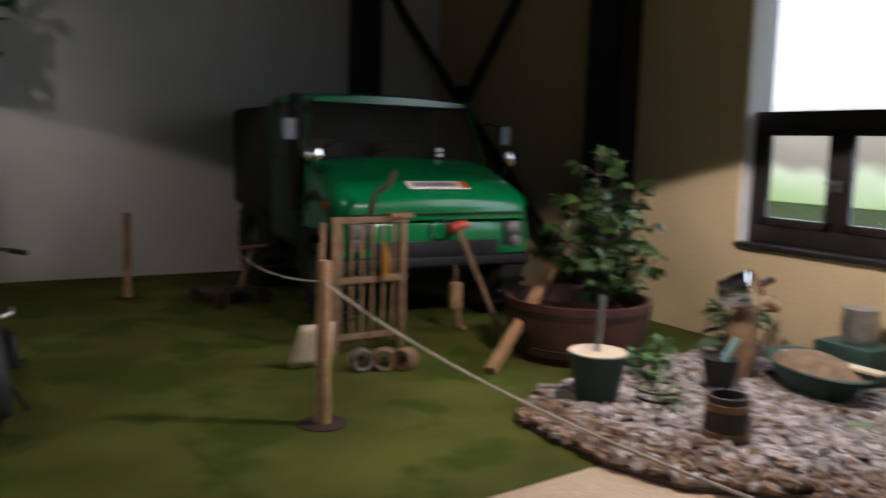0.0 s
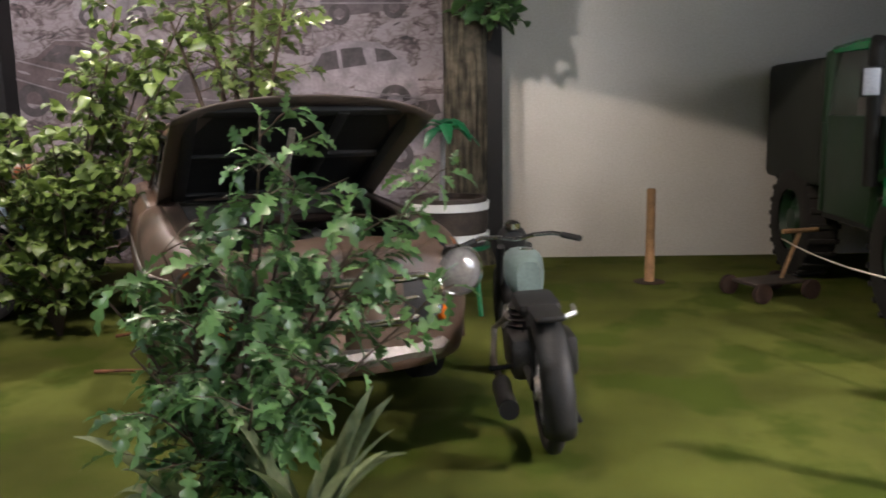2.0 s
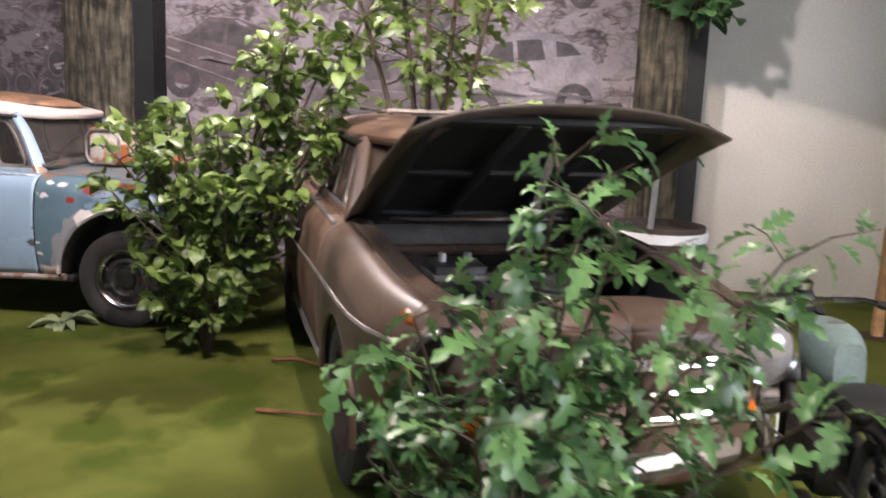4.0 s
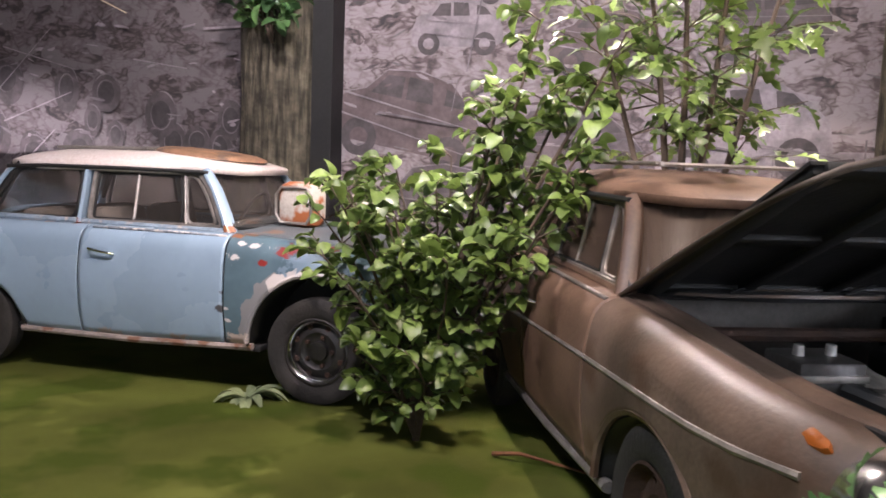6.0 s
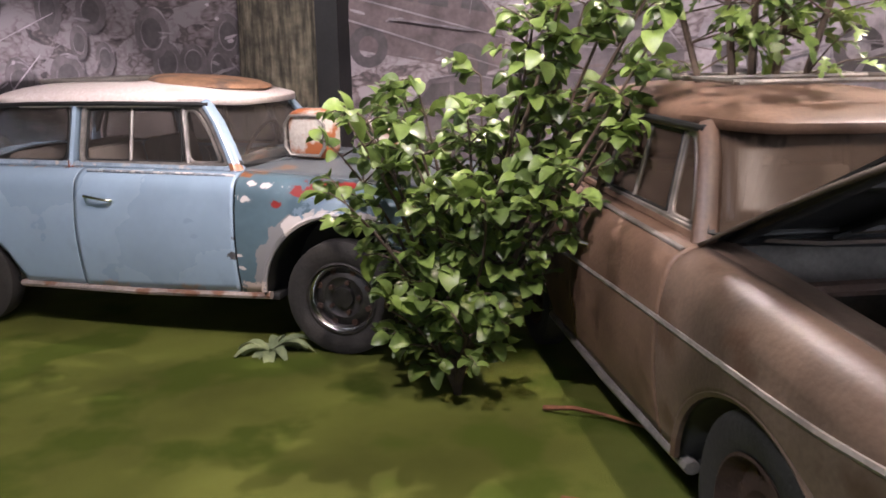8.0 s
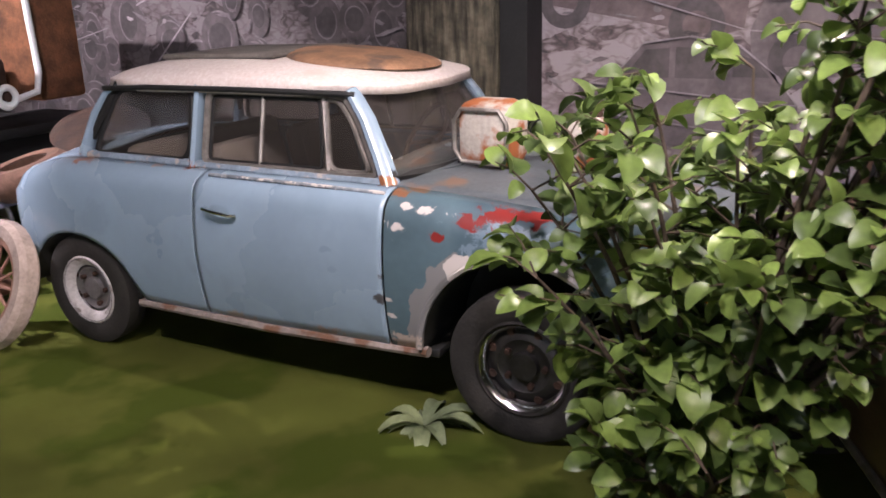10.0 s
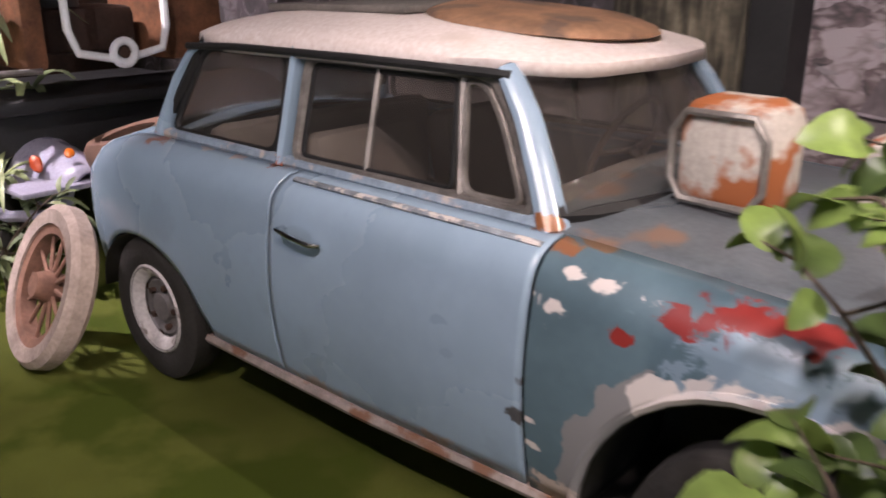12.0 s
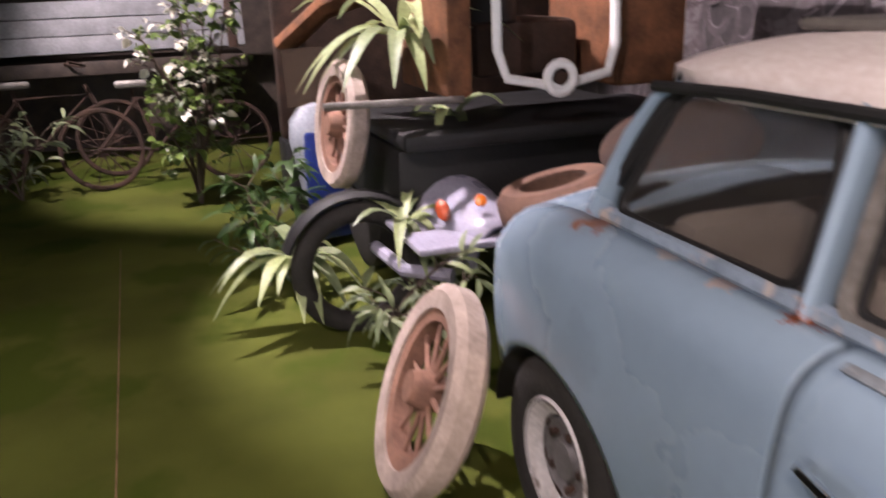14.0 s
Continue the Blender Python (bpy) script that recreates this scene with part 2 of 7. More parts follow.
M["interior"] = mat("interior", (0.10, 0.09, 0.08), 0.85, vary=0.3)
M["seat_cloth"] = mat("seat_cloth", (0.19, 0.165, 0.15), 0.9, vary=0.2)
M["pane"] = glassy("pane", (0.8, 0.79, 0.76), 0.035, (0.28, 0.25, 0.23))
M["pane_dusty"] = glassy("pane_dusty", (0.6, 0.56, 0.5), 0.34, (0.10, 0.073, 0.055), 0.25, 0.06)
M["pane_clear"] = glassy("pane_clear", (0.97, 0.98, 1.0), 0.02, (0.6, 0.6, 0.6), 0.02)
M["lamp_glass"] = mat("lamp_glass", (0.24, 0.235, 0.23), 0.12, 0.35, vary=0.15, scale=30)
M["orange"] = mat("orange", (0.55, 0.13, 0.01), 0.25, vary=0.15)
M["amber_dull"] = mat("amber_dull", (0.20, 0.055, 0.008), 0.3, vary=0.25, scale=20)
M["red_dull"] = mat("red_dull", (0.22, 0.03, 0.022), 0.5, vary=0.3, scale=20)
M["red"] = mat("red", (0.55, 0.06, 0.03), 0.3, vary=0.2)
M["wood"] = mat("wood", (0.34, 0.20, 0.10), 0.65, vary=0.3, scale=10, bump=0.2)
M["wood_old"] = mat("wood_old", (0.20, 0.125, 0.065), 0.8, vary=0.35, scale=10, bump=0.3)
M["wood_pale"] = mat("wood_pale", (0.62, 0.50, 0.34), 0.7, vary=0.15, scale=8)
M["wood_dark"] = mat("wood_dark", (0.045, 0.033, 0.026), 0.7, vary=0.4, scale=9, bump=0.3)
M["rope"] = mat("rope", (0.66, 0.60, 0.50), 0.85, vary=0.15, scale=60)
M["truck_green"] = mat("truck_green", (0.003, 0.18, 0.05), 0.22, vary=0.1, scale=3, bump=0.02, spec=0.6)
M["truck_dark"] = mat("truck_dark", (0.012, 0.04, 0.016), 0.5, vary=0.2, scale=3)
M["tarp"] = mat("tarp", (0.028, 0.032, 0.026), 0.8, vary=0.25, scale=3)
M["white"] = mat("white", (0.75, 0.75, 0.73), 0.4, vary=0.06)
M["teal_tank"] = mat("teal_tank", (0.125, 0.17, 0.16), 0.45, vary=0.2, scale=8)
M["green_paint"] = mat("green_paint", (0.01, 0.13, 0.05), 0.5, vary=0.2)
M["green_bucket"] = mat("green_bucket", (0.02, 0.055, 0.04), 0.5, vary=0.25)
M["mud"] = mat("mud", (0.62, 0.50, 0.36), 0.9, vary=0.2)
M["barrel_brown"] = mat("barrel_brown", (0.075, 0.032, 0.022), 0.6, vary=0.35, scale=7)
M["cobalt"] = mat("cobalt", (0.015, 0.03, 0.16), 0.35, vary=0.2)
M["lilac"] = mat("lilac", (0.28, 0.27, 0.34), 0.3, vary=0.15, scale=4)
M["grey_plank"] = mat("grey_plank", (0.20, 0.20, 0.21), 0.7, vary=0.25, scale=6)
M["belt_paint"] = mat("belt_paint", (0.20, 0.255, 0.31), 0.5, vary=0.2, scale=12, stain=(0.42, 0.36, 0.32), stain_at=0.56, stain_scale=14)
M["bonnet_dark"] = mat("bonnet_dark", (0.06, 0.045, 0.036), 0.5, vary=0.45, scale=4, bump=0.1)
M["belt_chip"] = mat("belt_chip", (0.16, 0.18, 0.20), 0.55, vary=0.5, scale=16, stain=(0.50, 0.46, 0.43), stain_at=0.53, stain_scale=26)
M["bonnet_grey"] = mat("bonnet_grey", (0.085, 0.098, 0.107), 0.42, vary=0.3, scale=4, bump=0.06, stain=(0.16, 0.10, 0.07), stain_at=0.60, stain_scale=5)
M["cover_tan"] = mat("cover_tan", (0.21, 0.115, 0.065), 0.75, vary=0.4, scale=7, bump=0.3, stain=(0.11, 0.07, 0.05), stain_at=0.56, stain_scale=5)
M["shield_white"] = mat("shield_white", (0.32, 0.34, 0.38), 0.4, vary=0.15)
# on the blue saloon's front rims this dark colour takes in the car's shadow
M["rim_dark"] = mat("rim_dark", (0.05, 0.047, 0.045), 0.4, 0.6, vary=0.4, scale=10)
M["rim_grey"] = mat("rim_grey", (0.17, 0.16, 0.16), 0.45, 0.4, vary=0.3, scale=9, stain=(0.16, 0.13, 0.12), stain_at=0.6, stain_scale=9)
M["rim_white"] = mat("rim_white", (0.50, 0.47, 0.46), 0.5, 0.1, vary=0.25, scale=12, stain=(0.2, 0.17, 0.15), stain_at=0.6, stain_scale=12)
M["stem"] = mat("stem", (0.07, 0.05, 0.035), 0.85, vary=0.3)
M["leaf_oak"] = leafy("leaf_oak", (0.095, 0.205, 0.085), 0.5, rough=0.36)
M["leaf_round"] = leafy("leaf_round", (0.115, 0.185, 0.055), 0.55, rough=0.38)
M["leaf_dusty"] = leafy("leaf_dusty", (0.19, 0.24, 0.14), 0.3)
M["leaf_dark"] = leafy("leaf_dark", (0.04, 0.085, 0.025))
M["leaf_pale"] = leafy("leaf_pale", (0.27, 0.33, 0.18), 0.3)
M["leaf_palm"] = leafy("leaf_palm", (0.012, 0.14, 0.06), 0.3)
M["petal"] = leafy("petal", (0.7, 0.7, 0.62), 0.15)


def bark_grain(m):
    nt = m.node_tree
    tc, mp, nz = nt.nodes.new("ShaderNodeTexCoord"), nt.nodes.new("ShaderNodeMapping"), nt.nodes.new("ShaderNodeTexNoise")
    mp.inputs["Scale"].default_value = (26, 26, 3.0)
    nz.inputs["Scale"].default_value, nz.inputs["Detail"].default_value = 1.0, 5
    nt.links.new(tc.outputs["Object"], mp.inputs[0])
    nt.links.new(mp.outputs[0], nz.inputs["Vector"])
    b = nt.nodes["Principled BSDF"]
    bp = nt.nodes.new("ShaderNodeBump")
    bp.inputs["Strength"].default_value, bp.inputs["Distance"].default_value = 1.0, 0.05
    nt.links.new(nz.outputs["Fac"], bp.inputs["Height"])
    nt.links.new(bp.outputs[0], b.inputs["Normal"])
    src = b.inputs["Base Color"].links[0].from_socket
    rp = nt.nodes.new("ShaderNodeValToRGB")
    rp.color_ramp.elements[0].position, rp.color_ramp.elements[1].position = 0.35, 0.62
    rp.color_ramp.elements[0].color = (0.25, 0.25, 0.25, 1)
    nt.links.new(nz.outputs["Fac"], rp.inputs[0])
    mx = nt.nodes.new("ShaderNodeMixRGB")
    mx.blend_type, mx.inputs[0].default_value = "MULTIPLY", 1.0
    nt.links.new(src, mx.inputs[1])
    nt.links.new(rp.outputs[0], mx.inputs[2])
    nt.links.new(mx.outputs[0], b.inputs["Base Color"])


bark_grain(M["bark"])


# ---------- mesh helpers ----------
def finish(name, bm, material, smooth=True):
    bmesh.ops.recalc_face_normals(bm, faces=bm.faces)
    me = bpy.data.meshes.new(name)
    bm.to_mesh(me)
    bm.free()
    if smooth:
        me.shade_smooth()
        me.set_sharp_from_angle(angle=radians(38))
    me.materials.append(material)
    return me


def part(name, bm, material, parent, label=""):
    ob = new(name, finish(name, bm, material))
    ob.parent = parent
    if label:
        ob["label"] = label
    return ob


def whole(name, bm, material, label, category, kind="", group="", m=None):
    ob = tagged(new(name, finish(name, bm, material)), label, category, group, kind)
    if m is not None:
        ob.matrix_world = m
    return ob


def thing(name, m, label, category, group="", kind=""):
    ob = tagged(new(name), label, category, group, kind)
    ob.empty_display_size = 0.1
    ob.matrix_world = m
    return ob


def solid(ob, thick, offset=-1.0):
    md = ob.modifiers.new("thickness", "SOLIDIFY")
    md.thickness, md.offset = thick, offset
    return ob


def add_box(bm, x0, y0, z0, x1, y1, z1, bevel=0.0, m=None):
    made = bmesh.ops.create_cube(bm, size=1)["verts"]
    t = Matrix.LocRotScale(((x0 + x1) / 2, (y0 + y1) / 2, (z0 + z1) / 2), None, (x1 - x0, y1 - y0, z1 - z0))
    bmesh.ops.transform(bm, matrix=t if m is None else m @ t, verts=made)
    if bevel:
        edges = list({e for v in made for e in v.link_edges})
        bmesh.ops.bevel(bm, geom=edges, offset=bevel, segments=2, affect="EDGES", profile=0.5)
    return bm


def box(*a, bevel=0.0, m=None):
    return add_box(bmesh.new(), *a, bevel=bevel, m=m)


def add_tube(bm, pts, r, n=8, r2=None, flat=1.0, closed=False, up=None):
    """A swept tube along points; r at the start, r2 at the end; flat squeezes it one way."""
    pts = [Vector(p) for p in pts]
    rings, count = [], len(pts)
    ref = Vector(up) if up else None
    for i, p in enumerate(pts):
        d = (pts[(i + 1) % count] - pts[i - 1]) if closed else (pts[min(i + 1, count - 1)] - pts[max(i - 1, 0)])
        d = d.normalized() if d.length > 1e-9 else Vector((0, 0, 1))
        if up is None:
            if ref is None:
                ref = Vector((0, 0, 1)) if abs(d.z) < 0.9 else Vector((1, 0, 0))
        a = d.cross(ref)
        a = a.normalized() if a.length > 1e-6 else d.orthogonal().normalized()
        b = a.cross(d).normalized()
        if up is None:
            ref = b
        rr = r + ((r2 if r2 is not None else r) - r) * (i / max(1, count - 1))
        rings.append([bm.verts.new(p + a * rr * math.cos(k * 2 * math.pi / n) + b * rr * flat * math.sin(k * 2 * math.pi / n)) for k in range(n)])
    pairs = list(zip(rings, rings[1:])) + ([(rings[-1], rings[0])] if closed else [])
    for a, b in pairs:
        for k in range(n):
            bm.faces.new((a[k], a[(k + 1) % n], b[(k + 1) % n], b[k]))
    if not closed:
        bm.faces.new(rings[0])
        bm.faces.new(rings[-1])
    return bm


def tube(*a, **k):
    return add_tube(bmesh.new(), *a, **k)


def add_lathe(bm, profile, n=32, m=None):
    """Profile of (radius, z), turned round z."""
    rings = []
    for r, z in profile:
        rings.append([bm.verts.new((r * math.cos(2 * math.pi * k / n), r * math.sin(2 * math.pi * k / n), z)) for k in range(n)] if r > 1e-5 else [bm.verts.new((0, 0, z))])
    made = [v for ring in rings for v in ring]
    for a, b in zip(rings, rings[1:]):
        for k in range(n):
            q = [a[k % len(a)], a[(k + 1) % len(a)], b[(k + 1) % len(b)], b[k % len(b)]]
            q = list(dict.fromkeys(q))
            if len(q) > 2:
                bm.faces.new(q)
    if m is not None:
        bmesh.ops.transform(bm, matrix=m, verts=made)
    return bm


def lathe(profile, n=32, m=None):
    return add_lathe(bmesh.new(), profile, n, m)


def ring_points(centre, r, n, m=None, a0=0.0, a1=2 * math.pi, rz=None):
    rz = r if rz is None else rz
    pts = [Vector((r * math.cos(a0 + (a1 - a0) * k / n), 0, rz * math.sin(a0 + (a1 - a0) * k / n))) for k in range(n)]
    return [Vector(centre) + (m @ p if m is not None else p) for p in pts]


def add_quad_slab(bm, corners, thick):
    """A flat pane through four or more corners, with thickness along its normal."""
    c = [Vector(p) for p in corners]
    n = (c[1] - c[0]).cross(c[2] - c[0]).normalized() * thick / 2
    a, b = [bm.verts.new(p + n) for p in c], [bm.verts.new(p - n) for p in c]
    bm.faces.new(a)
    bm.faces.new(b[::-1])
    for k in range(len(c)):
        bm.faces.new((a[k], b[k], b[(k + 1) % len(c)], a[(k + 1) % len(c)]))
    return bm


def slab(corners, thick):
    return add_quad_slab(bmesh.new(), corners, thick)


# ---------- structure ----------
def structure(name, bm, material, label, category):
    return whole(name, bm, material, label, category, "structure")


structure("floor", box(-12, -11, -0.12, 11.5, 2.7, -0.006), M["tan_floor"], "smooth tan floor of the exhibition hall", "floor")
# artificial turf with a ragged outline, seams showing as pale lines
bm = bmesh.new()
edge = [(-12, -8.5), (2.5, -8.3), (4.6, -6.2), (5.9, -5.2), (7.0, -4.35), (7.95, -3.96), (8.72, -3.87), (8.9, -4.2), (11.25, -4.4), (11.25, 2.45), (-12, 2.45)]
bm.faces.new([bm.verts.new((x, y, 0.0)) for x, y in edge])
top = list(bm.faces)
low = bmesh.ops.extrude_face_region(bm, geom=top)
bmesh.ops.translate(bm, vec=(0, 0, -0.005), verts=[g for g in low["geom"] if isinstance(g, bmesh.types.BMVert)])
turf = structure("turf_carpet", bm, M["turf"], "green artificial turf carpet with darker patches laid over the floor", "artificial turf")
structure("carpet_seam", slab([(-3.6, -1.139, 0.0015), (0.4, -1.121, 0.0015), (0.4, -1.114, 0.0015), (-3.6, -1.134, 0.0015)], 0.003), M["wood_old"], "thin tan seam tape between two turf strips", "seam tape")

structure("wall_north", box(-12, 2.45, -0.1, 11.5, 2.7, 5.2), M["wall"], "plain off-white rendered hall wall", "wall")
# east wall with the window opening
bm = box(11.25, -0.0, -0.1, 11.55, 2.45, 5.2)
add_box(bm, 11.25, -2.34, -0.1, 11.55, -0.0, 5.2)
add_box(bm, 11.25, -5.2, -0.1, 11.55, -2.34, 0.76)
add_box(bm, 11.25, -5.2, 3.6, 11.55, -2.34, 5.2)
add_box(bm, 11.25, -11, -0.1, 11.55, -5.2, 5.2)
structure("wall_east", bm, M["ochre"], "ochre painted hall wall with a tall window opening", "wall")
structure("wall_west", box(-12.2, -11, -0.1, -12, 2.45, 5.2), M["wall"], "plain hall wall at the far end", "wall")
# unseen wall; its opening is assumed, made for the south lamp
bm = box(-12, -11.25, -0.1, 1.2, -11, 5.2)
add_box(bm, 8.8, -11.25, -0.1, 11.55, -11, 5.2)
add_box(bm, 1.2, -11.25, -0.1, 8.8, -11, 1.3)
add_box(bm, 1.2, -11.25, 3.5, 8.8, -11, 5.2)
structure("wall_south", bm, M["wall"], "plain unseen hall wall with an assumed wide window opening", "wall")
structure("ceiling", box(-12.2, -11.25, 5.2, 11.55, 2.7, 5.35), M["ceiling"], "dark hall ceiling", "ceiling")

# white reveal, sill and dark window in the east wall
bm = box(11.27, -2.352, 0.77, 11.54, -2.342, 3.6)
add_box(bm, 11.27, -5.19, 0.77, 11.54, -5.18, 3.6)
structure("window_reveal", bm, M["reveal"], "white plastered window reveal", "window reveal")
structure("window_sill", box(11.2, -5.18, 0.762, 11.5, -2.36, 0.80, bevel=0.008), M["frame_dark"], "dark window sill", "window sill")
win = thing("window_1", pose(11.40, -2.36, 0.80), "dark brown framed window with two casements under a tall fixed pane", "window", kind="structure")
bm = box(-0.04, -2.82, 0.0, 0.04, 0.0, 0.14, bevel=0.006)
add_box(bm, -0.04, -2.82, 0.86, 0.04, 0.0, 0.99, bevel=0.006)
add_box(bm, -0.04, -0.11, 0.14, 0.04, 0.0, 0.86, bevel=0.006)
for y in (-0.80, -1.55, -2.30, -2.82):
    add_box(bm, -0.04, y, 0.14, 0.04, y + (0.10 if y > -2.8 else 0.1), 0.86, bevel=0.006)
part("window_frame", bm, M["frame_dark"], win)
for y0, y1 in ((-0.70, -0.11), (-1.45, -0.80), (-2.2, -1.55)):
    part("pane", box(-0.006, y0, 0.14, 0.006, y1, 0.86), M["pane_clear"], win).visible_shadow = False
    bm = box(-0.055, y0, 0.14, -0.02, y0 + 0.05, 0.86, bevel=0.004)
    add_box(bm, -0.055, y1 - 0.05, 0.14, -0.02, y1, 0.86, bevel=0.004)
    add_box(bm, -0.055, y0, 0.14, -0.02, y1, 0.20, bevel=0.004)
    add_box(bm, -0.055, y0, 0.81, -0.02, y1, 0.86, bevel=0.004)
    part("casement", bm, M["frame_dark"], win)
for y in (-0.76, -0.68):
    bm = box(-0.075, y - 0.012, 0.42, -0.055, y + 0.012, 0.50, bevel=0.004)
    add_box(bm, -0.10, y - 0.01, 0.47, -0.075, y + 0.01, 0.49)
    part("window_handle", bm, M["steel"], win)
part("upper_pane", box(-0.006, -2.82, 0.99, 0.006, 0.0, 2.8), M["pane_clear"], win).visible_shadow = False

# black steel columns and bracing
for name, x0, y0, x1, y1 in (("column_1", 1.36, 2.16, 1.54, 2.45), ("column_2", 5.98, 2.14, 6.17, 2.45), ("column_3", 10.05, 2.18, 10.35, 2.45), ("column_4", 11.0, -1.17, 11.25, -0.75)):
    bm = box(x0, y0, 0, x1, y0 + 0.025, 5.2)
    add_box(bm, x0, y1 - 0.025, 0, x1, y1, 5.2)
    add_box(bm, (x0 + x1) / 2 - 0.012, y0 + 0.025, 0, (x0 + x1) / 2 + 0.012, y1 - 0.025, 5.2)
    if name == "column_4":
        add_box(bm, x0, y0, 0, x0 + 0.02, y1, 5.2)
    else:
        add_box(bm, x0 + 0.002, y0 + 0.03, 0, x0 + 0.012, y1 - 0.03, 5.2)
        add_box(bm, x1 - 0.012, y0 + 0.03, 0, x1 - 0.002, y1 - 0.03, 5.2)
    structure(name, bm, M["black_steel"], "black painted steel column against the wall", "column")
brace = thing("cross_bracing", pose(0, 0, 0), "black diagonal steel cross bracing on the wall", "bracing", kind="structure")
part("rod", tube([(11.18, -0.75, 0.0), (11.1, 1.6, 1.95), (10.72, 2.36, 3.0), (10.35, 2.38, 3.6)], 0.055, 8), M["black_steel"], brace)
part("rod", tube([(11.16, 1.6, 2.0), (11.19, 0.70, 3.0), (11.2, -0.6, 4.5)], 0.05, 8), M["black_steel"], brace)
part("plate", box(11.08, 1.5, 1.9, 11.12, 1.75, 2.15, bevel=0.005), M["black_steel"], brace)

# far greenery seen through the window
bm = bmesh.new()
for k in range(500):
    c = Vector((random.uniform(30, 36), random.uniform(-22, 0), -2.4 + abs(random.gauss(0, 0.7))))
    s = random.uniform(0.12, 0.3)
    a = Vector((random.gauss(0, 1), random.gauss(0, 1), random.gauss(0, 1))).normalized() * s
    b = a.orthogonal().normalized() * s * 0.6
    bm.faces.new([bm.verts.new(c + v) for v in (a, b, -a, -b)])
whole("far_hedge", bm, leafy("leaf_far", (0.20, 0.17, 0.07), 0.6), "distant autumn hedge seen through the window", "hedge", "stuff")
structure("ground", box(11.6, -90, -2.7, 95, 90, -2.5), mat("lawn", (0.10, 0.17, 0.03), 0.95, vary=0.4, scale=3), "lawn outside the hall", "ground")

# distance beyond the window: daylight on sky, trees and lawn put into a glowing plane
distance_glow = bpy.data.materials.new("glowing_distance")
distance_glow.use_nodes = True
nt = distance_glow.node_tree
nt.nodes.remove(nt.nodes["Principled BSDF"])
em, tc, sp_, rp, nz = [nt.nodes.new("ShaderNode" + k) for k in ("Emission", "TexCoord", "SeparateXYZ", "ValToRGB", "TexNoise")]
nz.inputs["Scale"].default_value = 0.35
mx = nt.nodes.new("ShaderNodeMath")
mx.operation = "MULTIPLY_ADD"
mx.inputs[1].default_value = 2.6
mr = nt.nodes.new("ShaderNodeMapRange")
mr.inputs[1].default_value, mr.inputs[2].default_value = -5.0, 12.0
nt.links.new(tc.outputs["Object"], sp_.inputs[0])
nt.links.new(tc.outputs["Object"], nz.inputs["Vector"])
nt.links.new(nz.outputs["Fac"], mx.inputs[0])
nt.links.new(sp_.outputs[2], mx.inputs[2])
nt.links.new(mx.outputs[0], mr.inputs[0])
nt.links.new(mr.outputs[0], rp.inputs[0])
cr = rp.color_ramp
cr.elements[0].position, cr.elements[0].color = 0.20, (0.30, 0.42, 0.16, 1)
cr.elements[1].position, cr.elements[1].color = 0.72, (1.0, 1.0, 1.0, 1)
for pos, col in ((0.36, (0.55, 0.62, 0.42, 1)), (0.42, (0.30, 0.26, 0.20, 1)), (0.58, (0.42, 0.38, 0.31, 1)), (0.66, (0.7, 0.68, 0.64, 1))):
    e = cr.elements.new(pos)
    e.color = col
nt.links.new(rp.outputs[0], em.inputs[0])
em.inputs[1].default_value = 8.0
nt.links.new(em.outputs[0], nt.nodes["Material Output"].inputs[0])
structure("backdrop", box(66, -120, -2.5, 66.2, 60, 70), distance_glow, "glowing plane coloured as bright overcast sky above far trees", "backdrop")

# photographic mural panels with their printed shapes
mural_mat = bpy.data.materials.new("mural_print")
mural_mat.use_nodes = True
nt = mural_mat.node_tree
b = nt.nodes["Principled BSDF"]
b.inputs["Roughness"].default_value = 0.7
tc = nt.nodes.new("ShaderNodeTexCoord")
mp = nt.nodes.new("ShaderNodeMapping")
mp.inputs["Scale"].default_value = (1.0, 1.0, 1.9)
nt.links.new(tc.outputs["Object"], mp.inputs[0])
warp = nt.nodes.new("ShaderNodeTexNoise")
warp.inputs["Scale"].default_value, warp.inputs["Detail"].default_value = 2.2, 4
nt.links.new(mp.outputs[0], warp.inputs["Vector"])
wm = nt.nodes.new("ShaderNodeMixRGB")
wm.inputs[0].default_value = 0.32
nt.links.new(mp.outputs[0], wm.inputs[1])
nt.links.new(warp.outputs["Color"], wm.inputs[2])
vo = nt.nodes.new("ShaderNodeTexVoronoi")
vo.inputs["Scale"].default_value = 6.5
nt.links.new(wm.outputs[0], vo.inputs["Vector"])
vo2 = nt.nodes.new("ShaderNodeTexVoronoi")
vo2.feature = "DISTANCE_TO_EDGE"
vo2.inputs["Scale"].default_value = 15
nt.links.new(wm.outputs[0], vo2.inputs["Vector"])
nz = nt.nodes.new("ShaderNodeTexNoise")
nz.inputs["Scale"].default_value, nz.inputs["Detail"].default_value, nz.inputs["Distortion"].default_value = 5, 9, 1.5
nt.links.new(tc.outputs["Object"], nz.inputs["Vector"])
sep = nt.nodes.new("ShaderNodeSeparateColor")
nt.links.new(vo.outputs["Color"], sep.inputs[0])
ma = nt.nodes.new("ShaderNodeMath")
ma.operation = "MULTIPLY_ADD"
nt.links.new(sep.outputs[0], ma.inputs[0])
ma.inputs[1].default_value = 0.45
nt.links.new(nz.outputs["Fac"], ma.inputs[2])
mb = nt.nodes.new("ShaderNodeMath")
mb.operation = "MULTIPLY_ADD"
nt.links.new(vo2.outputs["Distance"], mb.inputs[0])
mb.inputs[1].default_value = 0.9
nt.links.new(ma.outputs[0], mb.inputs[2])
rp = nt.nodes.new("ShaderNodeValToRGB")
cr = rp.color_ramp
